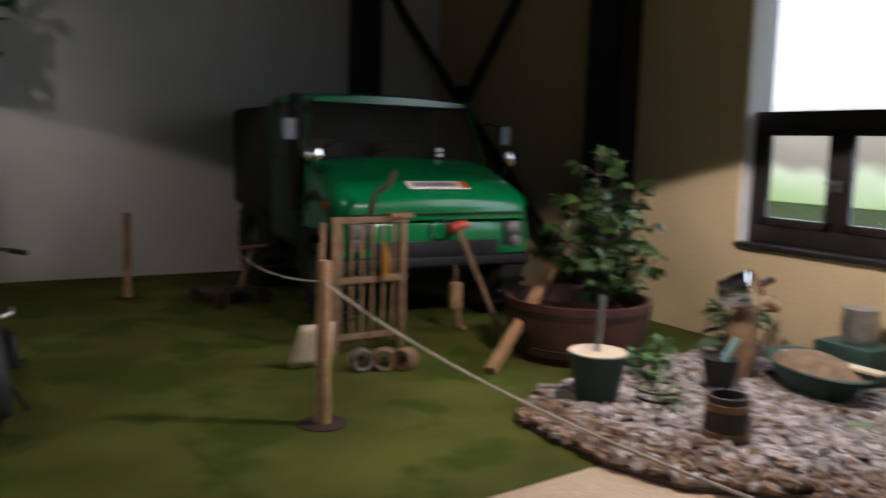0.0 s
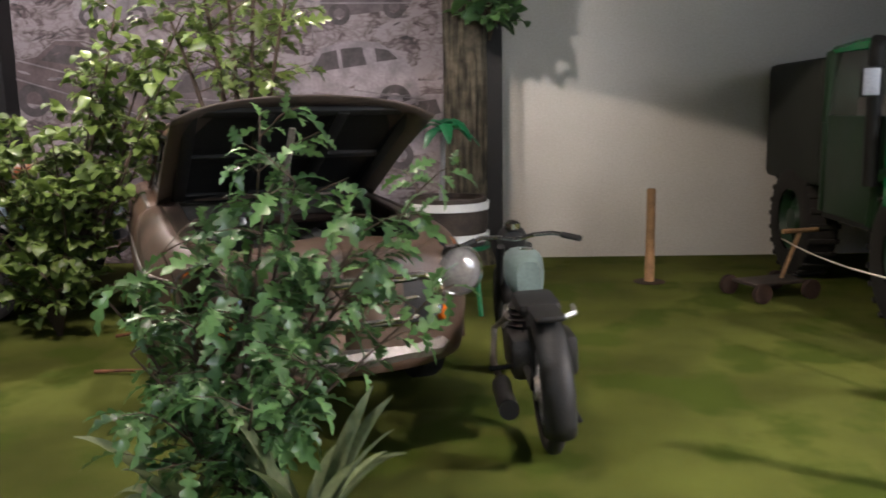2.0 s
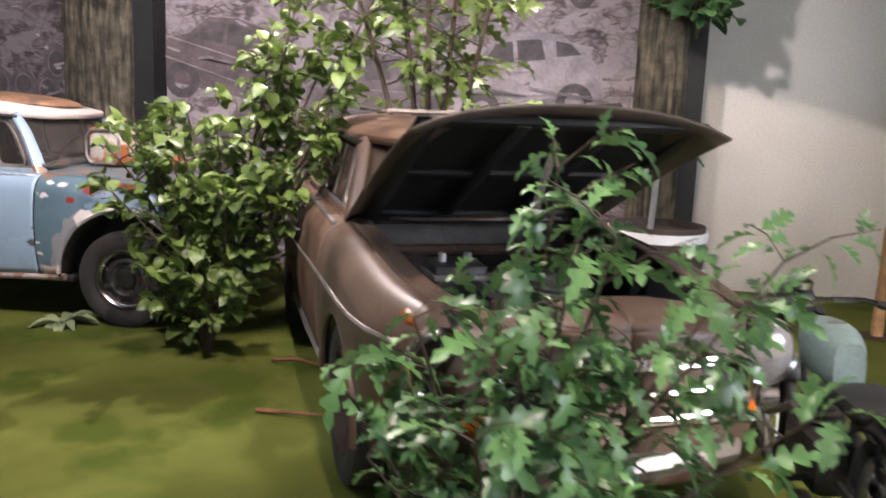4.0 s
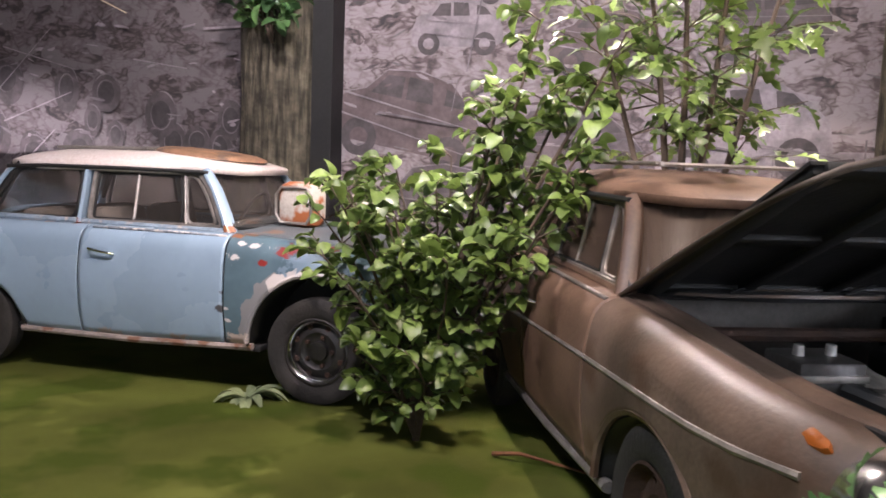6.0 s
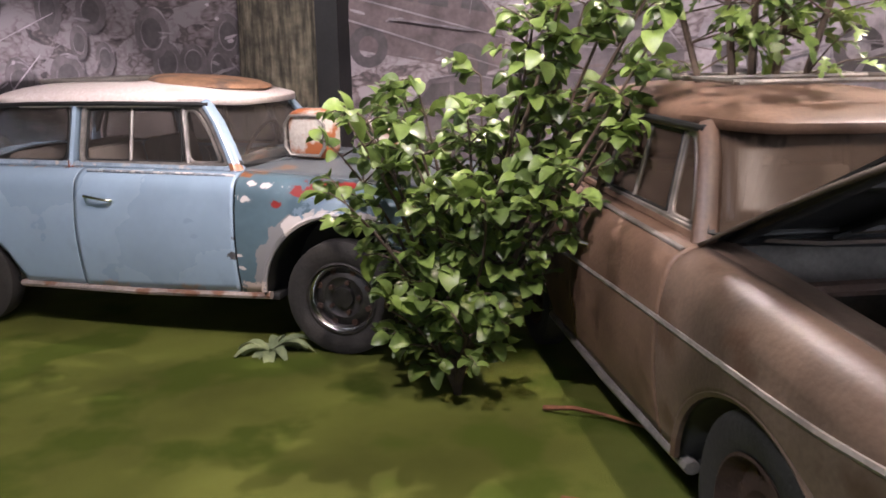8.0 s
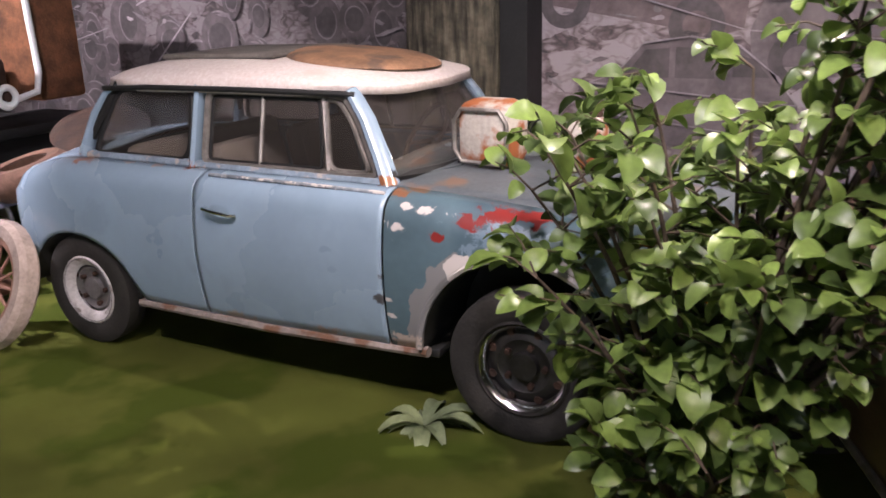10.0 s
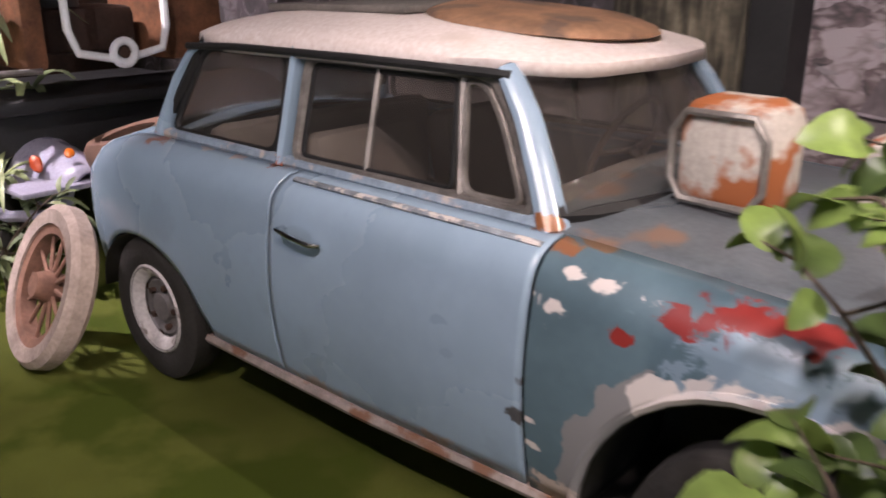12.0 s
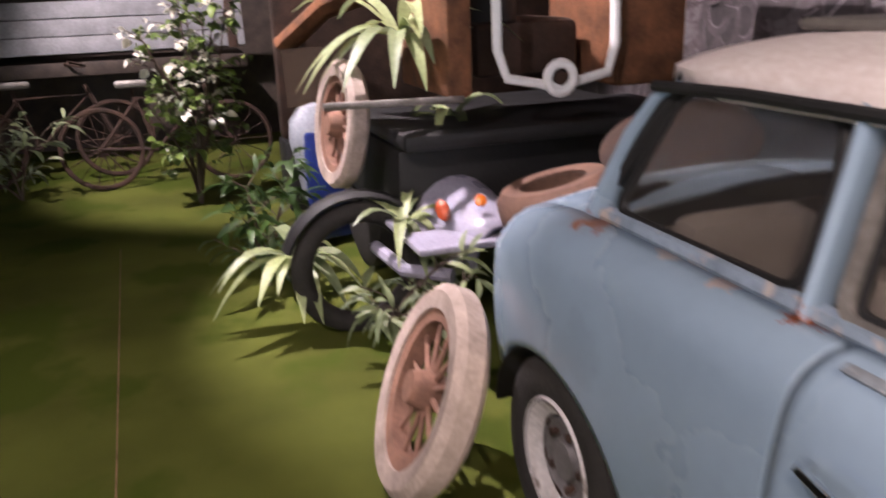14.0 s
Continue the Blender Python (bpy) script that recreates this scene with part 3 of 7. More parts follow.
cr.elements[0].position, cr.elements[0].color = 0.42, (0.035, 0.03, 0.033, 1)
cr.elements[1].position, cr.elements[1].color = 1.15, (0.27, 0.235, 0.245, 1)
e = cr.elements.new(0.62)
e.color = (0.10, 0.075, 0.075, 1)
e = cr.elements.new(0.78)
e.color = (0.19, 0.155, 0.16, 1)
nt.links.new(mb.outputs[0], rp.inputs[0])
nt.links.new(rp.outputs[0], b.inputs["Base Color"])
INK = {k: mat("ink_" + k, c, 0.7, vary=0.35, scale=7, bump=0.0, fine=30) for k, c in {
    "dark": (0.05, 0.043, 0.045), "mid": (0.12, 0.10, 0.105), "light": (0.24, 0.21, 0.225), "grey": (0.15, 0.132, 0.14), "tread": (0.075, 0.064, 0.066), "green": (0.075, 0.085, 0.05), "pale": (0.25, 0.22, 0.24), "body": (0.115, 0.088, 0.088)}.items()}


def flat(pts, y):
    bm = bmesh.new()
    bm.faces.new([bm.verts.new((x, y, z)) for x, z in pts])
    return bm


def flat_ring(x, z, r0, r1, y, squash=1.0):
    bm = bmesh.new()
    n = 20
    a = [bm.verts.new((x + r1 * squash * math.cos(2 * math.pi * k / n), y, z + r1 * math.sin(2 * math.pi * k / n))) for k in range(n)]
    if r0 <= 0:
        bm.faces.new(a)
        return bm
    b = [bm.verts.new((x + r0 * squash * math.cos(2 * math.pi * k / n), y, z + r0 * math.sin(2 * math.pi * k / n))) for k in range(n)]
    for k in range(n):
        bm.faces.new((a[k], a[(k + 1) % n], b[(k + 1) % n], b[k]))
    return bm


def flat_arc(x, z, r0, r1, y, squash, a0, a1):
    bm = bmesh.new()
    rows = []
    for k in range(13):
        a = a0 + (a1 - a0) * k / 12
        t = (r1 - r0) * 0.5 * math.sin(math.pi * (0.05 + 0.9 * k / 12))
        m = (r0 + r1) / 2
        rows.append([bm.verts.new((x + r * squash * math.cos(a), y, z + r * math.sin(a))) for r in (m - t, m + t)])
    for p, q in zip(rows, rows[1:]):
        bm.faces.new((p[0], p[1], q[1], q[0]))
    return bm


def mural(name, x0, x1, label):
    root = whole(name, box(x0, 2.405, 0.0, x1, 2.448, 4.6), mural_mat, label, "mural", "structure")
    return root


def print_shapes(root, bms, material, name):
    bm = bmesh.new()
    for one in bms:
        me = bpy.data.meshes.new("tmp")
        one.to_mesh(me)
        bm.from_mesh(me)
        one.free()
        bpy.data.meshes.remove(me)
    part(name, bm, material, root)


rnd = random.Random(5)
left = mural("mural_west", -9.0, 1.36, "large photo mural of a heap of old tyres and scrap")
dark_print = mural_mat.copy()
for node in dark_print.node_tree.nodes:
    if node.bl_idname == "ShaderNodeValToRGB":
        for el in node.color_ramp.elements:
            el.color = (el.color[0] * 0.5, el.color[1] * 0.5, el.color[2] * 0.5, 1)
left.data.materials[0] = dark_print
tyres, holes, rims, branches = [], [], [], []
for k in range(230):
    x, z = rnd.uniform(-7.5, 0.6), rnd.uniform(0.3, 2.9)
    if z > 1.75 + 0.25 * (-x if x < 0 else 0):
        continue
    r, q = rnd.uniform(0.13, 0.26), rnd.uniform(0.6, 1.0)
    tyres.append(flat_ring(x, z, r * 0.55, r, 2.403 - 0.00012 * k, q))
    a0 = rnd.uniform(0, 3.0)
    rims.append(flat_arc(x, z, r * 0.60, r * 0.67, 2.40292 - 0.00012 * k, q, a0, a0 + rnd.uniform(2.0, 5.0)))
    rims.append(flat_arc(x, z, r * 0.90, r * 0.99, 2.40292 - 0.00012 * k, q, 0.3, rnd.uniform(1.2, 2.8)))
    holes.append(flat_ring(x, z, 0, r * 0.56, 2.40296 - 0.00012 * k, q))
for k in range(14):
    x, z, a = rnd.uniform(-6, 0.6), rnd.uniform(0.9, 2.6), rnd.uniform(-0.5, 0.9)
    l = rnd.uniform(0.4, 1.3)
    p, q = Vector((x, z)), Vector((x + l * math.cos(a), z + l * math.sin(a)))
    w = Vector((-math.sin(a), math.cos(a))) * rnd.uniform(0.004, 0.011)
    branches.append(flat([p - w, q - w * 0.5, q + w * 0.5, p + w], 2.373 - 0.0002 * k))
print_shapes(left, tyres, INK["tread"], "printed_tyres")
print_shapes(left, holes, INK["dark"], "printed_hubs")
print_shapes(left, rims, INK["grey"], "printed_rims")
print_shapes(left, branches, INK["light"], "printed_branches")
right = mural("mural_east", 1.54, 5.98, "large photo mural of rusting saloon cars in a scrapyard")


def shards(root, n, x0, x1, z0, z1, y, tones, seed):
    """Small ragged fragments of printed scrap, lying mostly level."""
    q = random.Random(seed)
    tones = list(tones)
    sets = {k: [] for k in sorted(set(tones))}
    for k in range(n):
        x, z, a, l, w = q.uniform(x0, x1), q.uniform(z0, z1), q.gauss(0.05, 0.35), q.uniform(0.04, 0.18), q.uniform(0.005, 0.018)
        pts = []
        for i in range(9):
            b = 2 * math.pi * i / 9
            u, v = l * 0.5 * math.cos(b) * q.uniform(0.6, 1.2), w * math.sin(b) * q.uniform(0.5, 1.3)
            pts.append((x + u * math.cos(a) - v * math.sin(a), z + u * math.sin(a) + v * math.cos(a)))
        sets[q.choice(tones)].append(flat(pts, y - 0.00002 * k))
    for k in sets:
        print_shapes(root, sets[k], INK[k], "printed_fragments")


shards(left, 200, -4.0, 1.3, 1.3, 3.0, 2.366, ("light", "grey", "grey", "mid"), 61)


def printed_car(x, z, s, lean, y):
    def at(px, pz):
        c, sn = math.cos(lean), math.sin(lean)
        return (x + s * (px * c - pz * sn), z + s * (px * sn + pz * c))
    body = [at(*p) for p in ((-1, 0), (-1.02, 0.35), (-0.9, 0.62), (-0.62, 0.72), (-0.35, 1.02), (0.1, 1.08), (0.55, 1.0), (0.9, 0.72), (1.1, 0.45), (1.12, 0.1), (0.9, 0.0))]
    w1 = [at(*p) for p in ((-0.55, 0.68), (-0.34, 0.95), (-0.1, 0.97), (-0.1, 0.68))]
    w2 = [at(*p) for p in ((-0.04, 0.68), (-0.04, 0.98), (0.3, 0.96), (0.34, 0.68))]
    w3 = [at(*p) for p in ((0.5, 0.7), (0.5, 0.92), (0.7, 0.86), (0.84, 0.7))]
    return flat(body, y), [flat(w, y - 0.002) for w in (w1, w2, w3)], [flat_ring(*at(px, 0.06), s * 0.13, s * 0.26, y - 0.003) for px in (-0.6, 0.7)]


edges = []
bodies, panes, wheels = {"body": [], "mid": [], "light": []}, [], []
for k, (x, z, s, lean, tone) in enumerate(((2.05, 1.50, 0.62, -0.18, "body"), (3.4, 1.25, 0.6, 0.05, "mid"), (4.75, 1.45, 0.6, 0.12, "light"), (2.5, 2.35, 0.36, 0.0, "light"), (3.7, 2.2, 0.42, -0.05, "body"), (4.9, 2.35, 0.4, 0.1, "mid"), (2.4, 0.75, 0.6, 0.0, "mid"), (4.3, 0.7, 0.6, 0.0, "body"), (5.5, 1.05, 0.5, 0.2, "light"), (3.0, 2.75, 0.35, 0, "mid"), (1.85, 2.75, 0.3, 0, "body"))):
    body, ws, wh = printed_car(x, z, s, lean, 2.403 - 0.0006 * k)
    loop = [v.co.copy() for v in body.verts]
    for p, q in list(zip(loop, loop[1:] + loop[:1]))[2:8] + [(loop[2], loop[8]), (loop[1], loop[9])]:
        w = Vector((q.z - p.z, 0, p.x - q.x)).normalized() * rnd.uniform(0.003, 0.009)
        edges.append(flat([(c.x, c.z) for c in (p - w, q - w * 0.4, q + w * 0.4, p + w)], 2.3885 - 0.00015 * len(edges)))
    bodies[tone].append(body)
    panes += ws
    wheels += wh
for tone, bms in bodies.items():
    print_shapes(right, bms, INK[tone], "printed_car_bodies")
print_shapes(right, panes, INK["tread"], "printed_car_windows")
print_shapes(right, wheels, INK["tread"], "printed_car_wheels")
lines = []
for k in range(22):
    x, z = rnd.uniform(1.6, 5.8), rnd.uniform(1.0, 2.9)
    a, l = rnd.choice((0.05, -0.15, 1.4, 1.57, 0.3)), rnd.uniform(0.2, 0.7)
    p, q = Vector((x, z)), Vector((x + l * math.cos(a), z + l * math.sin(a)))
    w = Vector((-math.sin(a), math.cos(a))) * rnd.uniform(0.003, 0.010)
    lines.append(flat([p - w, q - w, q + w, p + w], 2.3750 - 0.0002 * k))
print_shapes(right, lines, INK["grey"], "printed_scrap")
print_shapes(right, edges, INK["light"], "printed_highlights")
shards(right, 150, 1.6, 5.9, 1.0, 3.0, 2.4035, ("light", "grey", "mid", "body"), 62)


def trunk(x, y, r, label):
    bm = bmesh.new()
    rings = []
    n = 40
    for i in range(41):
        z = i * 0.12
        flare = 1 + 0.5 * max(0, 0.45 - z) ** 2 * 4
        rings.append([bm.verts.new((r * flare * (1 + 0.10 * noise.noise((math.cos(2 * math.pi * k / n) * 3, math.sin(2 * math.pi * k / n) * 3, z * 0.7 + x)) + 0.05 * noise.noise((math.cos(2 * math.pi * k / n) * 11, math.sin(2 * math.pi * k / n) * 11, z * 1.2))) * math.cos(2 * math.pi * k / n),
                                    0.55 * r * flare * (1 + 0.10 * noise.noise((k * 0.9, z, x))) * math.sin(2 * math.pi * k / n), z)) for k in range(n)])
    for a, b in zip(rings, rings[1:]):
        for k in range(n):
            bm.faces.new((a[k], a[(k + 1) % n], b[(k + 1) % n], b[k]))
    return whole("tree_trunk", bm, M["bark"], label, "tree trunk", m=pose(x, y, 0))


trunk(1.03, 2.19, 0.315, "grey-brown tree trunk with furrowed bark before the mural")
trunk(5.83, 2.16, 0.20, "dark tree trunk with furrowed bark beside a black column")


# ---------- old saloon cars ----------
ARCH = {"x": 2.38, "z": 0.33, "r": 0.43}


def car_w(x):
    if x > 2.25:
        return 0.75 * max(0.0, 1 - ((x - 2.25) / 0.80) ** 3.2) ** (1 / 3.2)
    if x < 0.25:
        return 0.75 * max(0.0, 1 - ((0.25 - x) / 0.95) ** 4.2) ** (1 / 4.2)
    return 0.75


def car_low(x):
    z = 0.285 + 0.03 * max(0, (x - 1.0)) / 1.0
    if abs(x - ARCH["x"]) < ARCH["r"]:
        z = max(z, ARCH["z"] + math.sqrt(ARCH["r"] ** 2 - (x - ARCH["x"]) ** 2))
    if abs(x - 0.0) < 0.37:
        z = max(z, 0.31 + 0.29 * math.sqrt(1 - (x / 0.37) ** 2))
    if x > 2.81:
        z = 0.36
    return z


def car_belt(x):
    z = 0.955
    if x > 1.7:
        z -= 0.10 * ((x - 1.7) / 1.35) ** 1.6
    if x < 0.05:
        z -= 0.11 * ((0.05 - x) / 0.6) ** 2.2
    return z


def car_point(x, u, s):
    """The skin: u 0 to 1 from the lower edge to the shoulder, 1 to 2 across the top to the middle; s the side."""
    lo, be, w = car_low(x), car_belt(x), car_w(x)
    sh = min(0.13, w * 0.9)
    if u <= 0.75:
        z = lo + (be - 0.10 - lo) * u / 0.75
        off = -0.05 * ((0.62 - z) / 0.35) ** 2 if z < 0.62 else -0.03 * ((z - 0.62) / 0.25) ** 2
        y = w + off * min(1, w / 0.4)
    elif u <= 1.0:
        a = (u - 0.75) / 0.25 * math.pi / 2
        y = w - 0.03 * min(1, w / 0.4) - sh * (1 - math.cos(a))
        z = be - 0.10 + 0.10 * math.sin(a)
    else:
        k = u - 1
        y0 = max(0.0, w - 0.03 * min(1, w / 0.4) - sh)
        y = y0 * (1 - k)
        z = be + (0.05 if x > 1.7 else 0.06) * math.sin(k * math.pi / 2) * min(1, w / 0.5)
    return Vector((x, s * max(0.0, y), z))


def car_patch(x0, x1, u0, u1, s, nx=14, nu=12, grow=0.0):
    bm = bmesh.new()
    xs = [x0 + (x1 - x0) * (0.5 - 0.5 * math.cos(math.pi * i / nx)) for i in range(nx + 1)]
    grid = [[bm.verts.new(car_point(x, u0 + (u1 - u0) * j / nu, s)) for j in range(nu + 1)] for x in xs]
    for a, b in zip(grid, grid[1:]):
        for j in range(nu):
            bm.faces.new((a[j], a[j + 1], b[j + 1], b[j]))
    bmesh.ops.remove_doubles(bm, verts=bm.verts, dist=0.0005)
    return bm


def add_wheel(root, m, rim_mat, r=0.325):
    w = part("wheel", lathe([(r - 0.115, -0.055), (r - 0.09, -0.068), (r - 0.03, -0.07), (r - 0.004, -0.055), (r, -0.02), (r, 0.02), (r - 0.004, 0.055), (r - 0.03, 0.07), (r - 0.09, 0.068), (r - 0.115, 0.055), (r - 0.12, 0.0), (r - 0.115, -0.055)], 48), M["tyre"], root, "worn black tyre")
    w.matrix_basis = m
    part("rim", lathe([(r - 0.112, 0.062), (r - 0.122, 0.066), (r - 0.13, 0.05), (r - 0.135, 0.02), (r - 0.15, 0.005), (r - 0.17, 0.02), (0.11, 0.028), (0.085, 0.012), (0.06, 0.014), (0.055, 0.035), (0.0, 0.04)], 40), rim_mat, w, "dull steel rim")
    if rim_mat is M["rim_grey"]:
        part("trim_ring", lathe([(r - 0.165, 0.030), (r - 0.150, 0.046), (r - 0.130, 0.060), (r - 0.115, 0.066), (r - 0.108, 0.056)], 40), M["rim_white"], w, "pale worn rim edge")
    elif rim_mat is M["rim_dark"]:
        part("trim_ring", lathe([(r - 0.150, 0.034), (r - 0.145, 0.046), (r - 0.132, 0.058), (r - 0.125, 0.050)], 40), M["chrome"], w, "chrome trim ring")
    bm = bmesh.new()
    for k in range(5):
        a = 2 * math.pi * k / 5
        add_lathe(bm, [(0.013, 0.01), (0.013, 0.035), (0, 0.038)], 6, pose(0.085 * math.cos(a), 0.085 * math.sin(a), 0))
    for k in range(8):
        a = 2 * math.pi * (k + 0.5) / 8
        add_lathe(bm, [(0.02, 0.015), (0.016, 0.024), (0, 0.02)], 8, pose(0.145 * math.cos(a), 0.145 * math.sin(a), 0))
    tagged(part("wheel_nuts", bm, M["rust_dark"], w), kind="stuff")
    return w


def saloon(name, m, label, paint, roof_mat, fender_mat, rim_mat, glass, hood_open, trim_mat, rear_rim):
    root = thing(name, m, label, "car")
    for s in (-1, 1):
        solid(part("rear_quarter", car_patch(-0.70, 0.80, 0, 1, s, 44, 16), paint, root), 0.014)
        solid(part("door", car_patch(0.812, 1.795, 0, 1, s, 10, 16), paint, root), 0.014)
        solid(part("front_fender", car_patch(1.808, 3.05, 0, 1, s, 44, 16), fender_mat, root), 0.014)
        part("sill", tube([(0.36, s * 0.695, 0.275), (1.2, s * 0.70, 0.275), (1.97, s * 0.695, 0.30)], 0.028, 8, flat=0.8), trim_mat, root, "rust-edged sill")
        # arch lips
        pts = [(ARCH["x"] + ARCH["r"] * math.cos(a), s * 0.735, ARCH["z"] + ARCH["r"] * math.sin(a)) for a in [math.pi * (1 - k / 18) for k in range(19)]]
        part("arch_lip", tube(pts, 0.016, 6), fender_mat, root)
        # inner wheel wells
        for cx, r in ((ARCH["x"], ARCH["r"] + 0.01), (0.0, 0.38)):
            bm = bmesh.new()
            n, rows = 18, []
            for y in (0.72, 0.30):
                rows.append([bm.verts.new((cx + r * math.cos(math.pi * k / n), s * y, 0.30 + (r if cx > 1 else 0.30) * math.sin(math.pi * k / n))) for k in range(n + 1)])
            for k in range(n):
                bm.faces.new((rows[0][k], rows[0][k + 1], rows[1][k + 1], rows[1][k]))
            bm.faces.new(rows[1])
            solid(part("wheel_well", bm, M["black"], root), 0.01)
        for x in (0.0, ARCH["x"]):
            r = 0.325 if hood_open else (0.31 if x else 0.29)
            add_wheel(root, pose(x, s * 0.655, r, -s * 90, 0, 0), rim_mat if x else rear_rim, r)
    # tops
    for s in (-1, 1):
        solid(part("boot_lid", car_patch(-0.70, 0.02, 1, 2, s, 18, 8), paint, root), 0.012)
        if hood_open:
            solid(part("fender_top", car_patch(1.70, 3.05, 1, 1.14, s, 24, 3), fender_mat, root), 0.012)
            solid(part("nose_top", car_patch(2.90, 3.05, 1.14, 2, s, 6, 8), fender_mat, root), 0.012)
        else:
            solid(part("bonnet", car_patch(1.70, 3.05, 1, 2, s, 24, 8), fender_mat, root), 0.012)
        solid(part("belt_rail", car_patch(-0.0, 1.75, 1, 1.10, s, 8, 2), paint, root), 0.012)
    # floor pan and underside
    part("underbody", box(-0.4, -0.66, 0.26, 2.0, 0.66, 0.30, bevel=0.01), M["black"], root)
    part("axle", tube([(0, -0.6, 0.32), (0, 0.6, 0.32)], 0.03, 8), M["black"], root)
    part("front_axle", tube([(2.38, -0.6, 0.32), (2.38, 0.6, 0.32)], 0.03, 8), M["black"], root)
    # greenhouse
    bt, tp, zb, zt = 0.575, 0.485, 0.955, 1.305
    def side(x, k, s):
        return Vector((x, s * (bt + (tp - bt) * k), zb + (zt - zb) * k))
    def rounded(corners, s, radius=0.07):
        """The outline (station, height) with its corners rounded, on the side of the cabin."""
        out = []
        for k, (px, pk) in enumerate(corners):
            p = side(px, pk, s)
            a, c = side(*corners[k - 1], s), side(*corners[(k + 1) % len(corners)], s)
            a, c = p + (a - p).normalized() * min(radius, (a - p).length * 0.45), p + (c - p).normalized() * min(radius, (c - p).length * 0.45)
            for i in range(6):
                f = i / 5
                out.append(a * (1 - f) ** 2 + p * 2 * f * (1 - f) + c * f * f)
        return out
    for s in (-1, 1):
        part("rear_pillar", tube([side(-0.03, 0, s), side(-0.01, 0.25, s), side(0.03, 0.6, s), side(0.09, 0.86, s), side(0.17, 0.97, s)], 0.042, 10, r2=0.02, flat=0.7), paint, root)
        part("centre_pillar", tube([side(0.70, -0.02, s), side(0.70, 1.02, s)], 0.036, 8, flat=0.6), paint, root)
        part("windscreen_pillar", tube([side(1.76, -0.04, s), side(1.70, 0.3, s), side(1.62, 0.7, s), side(1.53, 1.02, s)], 0.045, 10, r2=0.035, flat=0.7), paint, root)
        part("gutter", tube([side(0.10, 0.95, s) + Vector((0, s * 0.03, 0)), side(0.4, 0.99, s) + Vector((0, s * 0.036, 0)), side(1.0, 1.0, s) + Vector((0, s * 0.037, 0)), side(1.5, 0.99, s) + Vector((0, s * 0.034, 0)), side(1.56, 0.98, s) + Vector((0, s * 0.02, 0))], 0.013, 8), M["black"], root, "black perished roof gutter")
        part("window_rail", tube([side(-0.0, 0.03, s), side(0.7, 0.02, s), side(1.76, 0.0, s)], 0.024, 8), M["belt_paint"] if not hood_open else paint, root)
        # fixed quarter window and door window with sliding panes
        part("quarter_window", slab(rounded([(0.025, 0.06), (0.665, 0.06), (0.665, 0.97), (0.17, 0.97)], s), 0.006), glass, root).visible_shadow = False
        rub = rounded([(0.66, 0.07), (0.66, 0.95), (0.175, 0.95), (0.035, 0.07)], s)
        part("window_seal", tube(rub, 0.013, 6, closed=True), M["black"], root)
        part("door_window", slab([side(0.76, 0.08, s), side(1.40, 0.06, s), side(1.40, 0.94, s), side(0.76, 0.95, s)], 0.006), glass, root).visible_shadow = False
        part("vent_window", slab([side(1.42, 0.06, s), side(1.68, 0.06, s), side(1.60, 0.5, s), side(1.50, 0.92, s), side(1.42, 0.94, s)], 0.006), glass, root).visible_shadow = False
        part("door_frame", tube(rounded([(0.755, 0.05), (0.755, 0.96), (1.50, 0.96), (1.585, 0.66), (1.70, 0.05)], s, 0.05), 0.019, 6, closed=True), M["dull_metal"], root, "worn grey metal window frame")
        part("door_seal", tube(rounded([(0.785, 0.10), (0.785, 0.90), (1.375, 0.90), (1.415, 0.10)], s, 0.03), 0.009, 6, closed=True), M["black"], root)
        part("vent_frame", tube(rounded([(1.455, 0.09), (1.405, 0.90), (1.475, 0.90), (1.555, 0.62), (1.655, 0.09)], s, 0.05), 0.012, 6, closed=True), M["dull_metal"], root, "grey vent window frame")
        part("window_divider", tube([side(1.08, 0.05, s), side(1.07, 0.98, s)], 0.011, 6), M["dull_metal"], root)
        part("vent_divider", tube([side(1.45, 0.05, s), side(1.39, 0.98, s)], 0.014, 6), M["dull_metal"], root)
        # door furniture
        h = part("door_handle", tube([(0.89, s * 0.742, 0.815), (0.91, s * 0.775, 0.82), (0.98, s * 0.782, 0.812), (1.045, s * 0.77, 0.80), (1.06, s * 0.745, 0.795)], 0.012, 8, flat=0.7), M["chrome"], root, "chrome door handle")
        part("handle_cup", lathe([(0.001, 0), (0.035, 0.001), (0.05, 0.0)], 16, pose(0.965, s * 0.737, 0.81, -s * 90, 0, 0) @ Matrix.Diagonal((1.1, 0.5, 1, 1))), paint, h)
        part("chrome_strip", tube([(0.86, s * 0.655, 0.943), (1.3, s * 0.658, 0.942), (1.78, s * 0.655, 0.936)], 0.014, 8, flat=0.6), M["belt_chip"] if not hood_open else M["dull_metal"], root, "flaking belt strip")
    # windscreen and rear window
    def arc(k, zk, front):
        a = (k - 0.5) * 2
        if front:
            x = 1.76 - 0.23 * zk + 0.13 * (1 - a * a)
        else:
            x = -0.05 + 0.22 * zk - 0.10 * (1 - a * a)
        return Vector((x, a * (bt + (tp - bt) * zk) * 0.98, zb + 0.02 + (zt - zb - 0.01) * zk))
    for front, nm in ((True, "windscreen"), (False, "rear_window")):
        bm = bmesh.new()
        g = [[bm.verts.new(arc(i / 12, j / 4, front)) for j in range(5)] for i in range(13)]
        for a, b in zip(g, g[1:]):
            for j in range(4):
                bm.faces.new((a[j], a[j + 1], b[j + 1], b[j]))
        ob = solid(part(nm, bm, glass, root), 0.006)
        ob.visible_shadow = False
        loop = [arc(i / 12, 0.0, front) for i in range(13)] + [arc(1 - i / 12, 1.0, front) for i in range(13)]
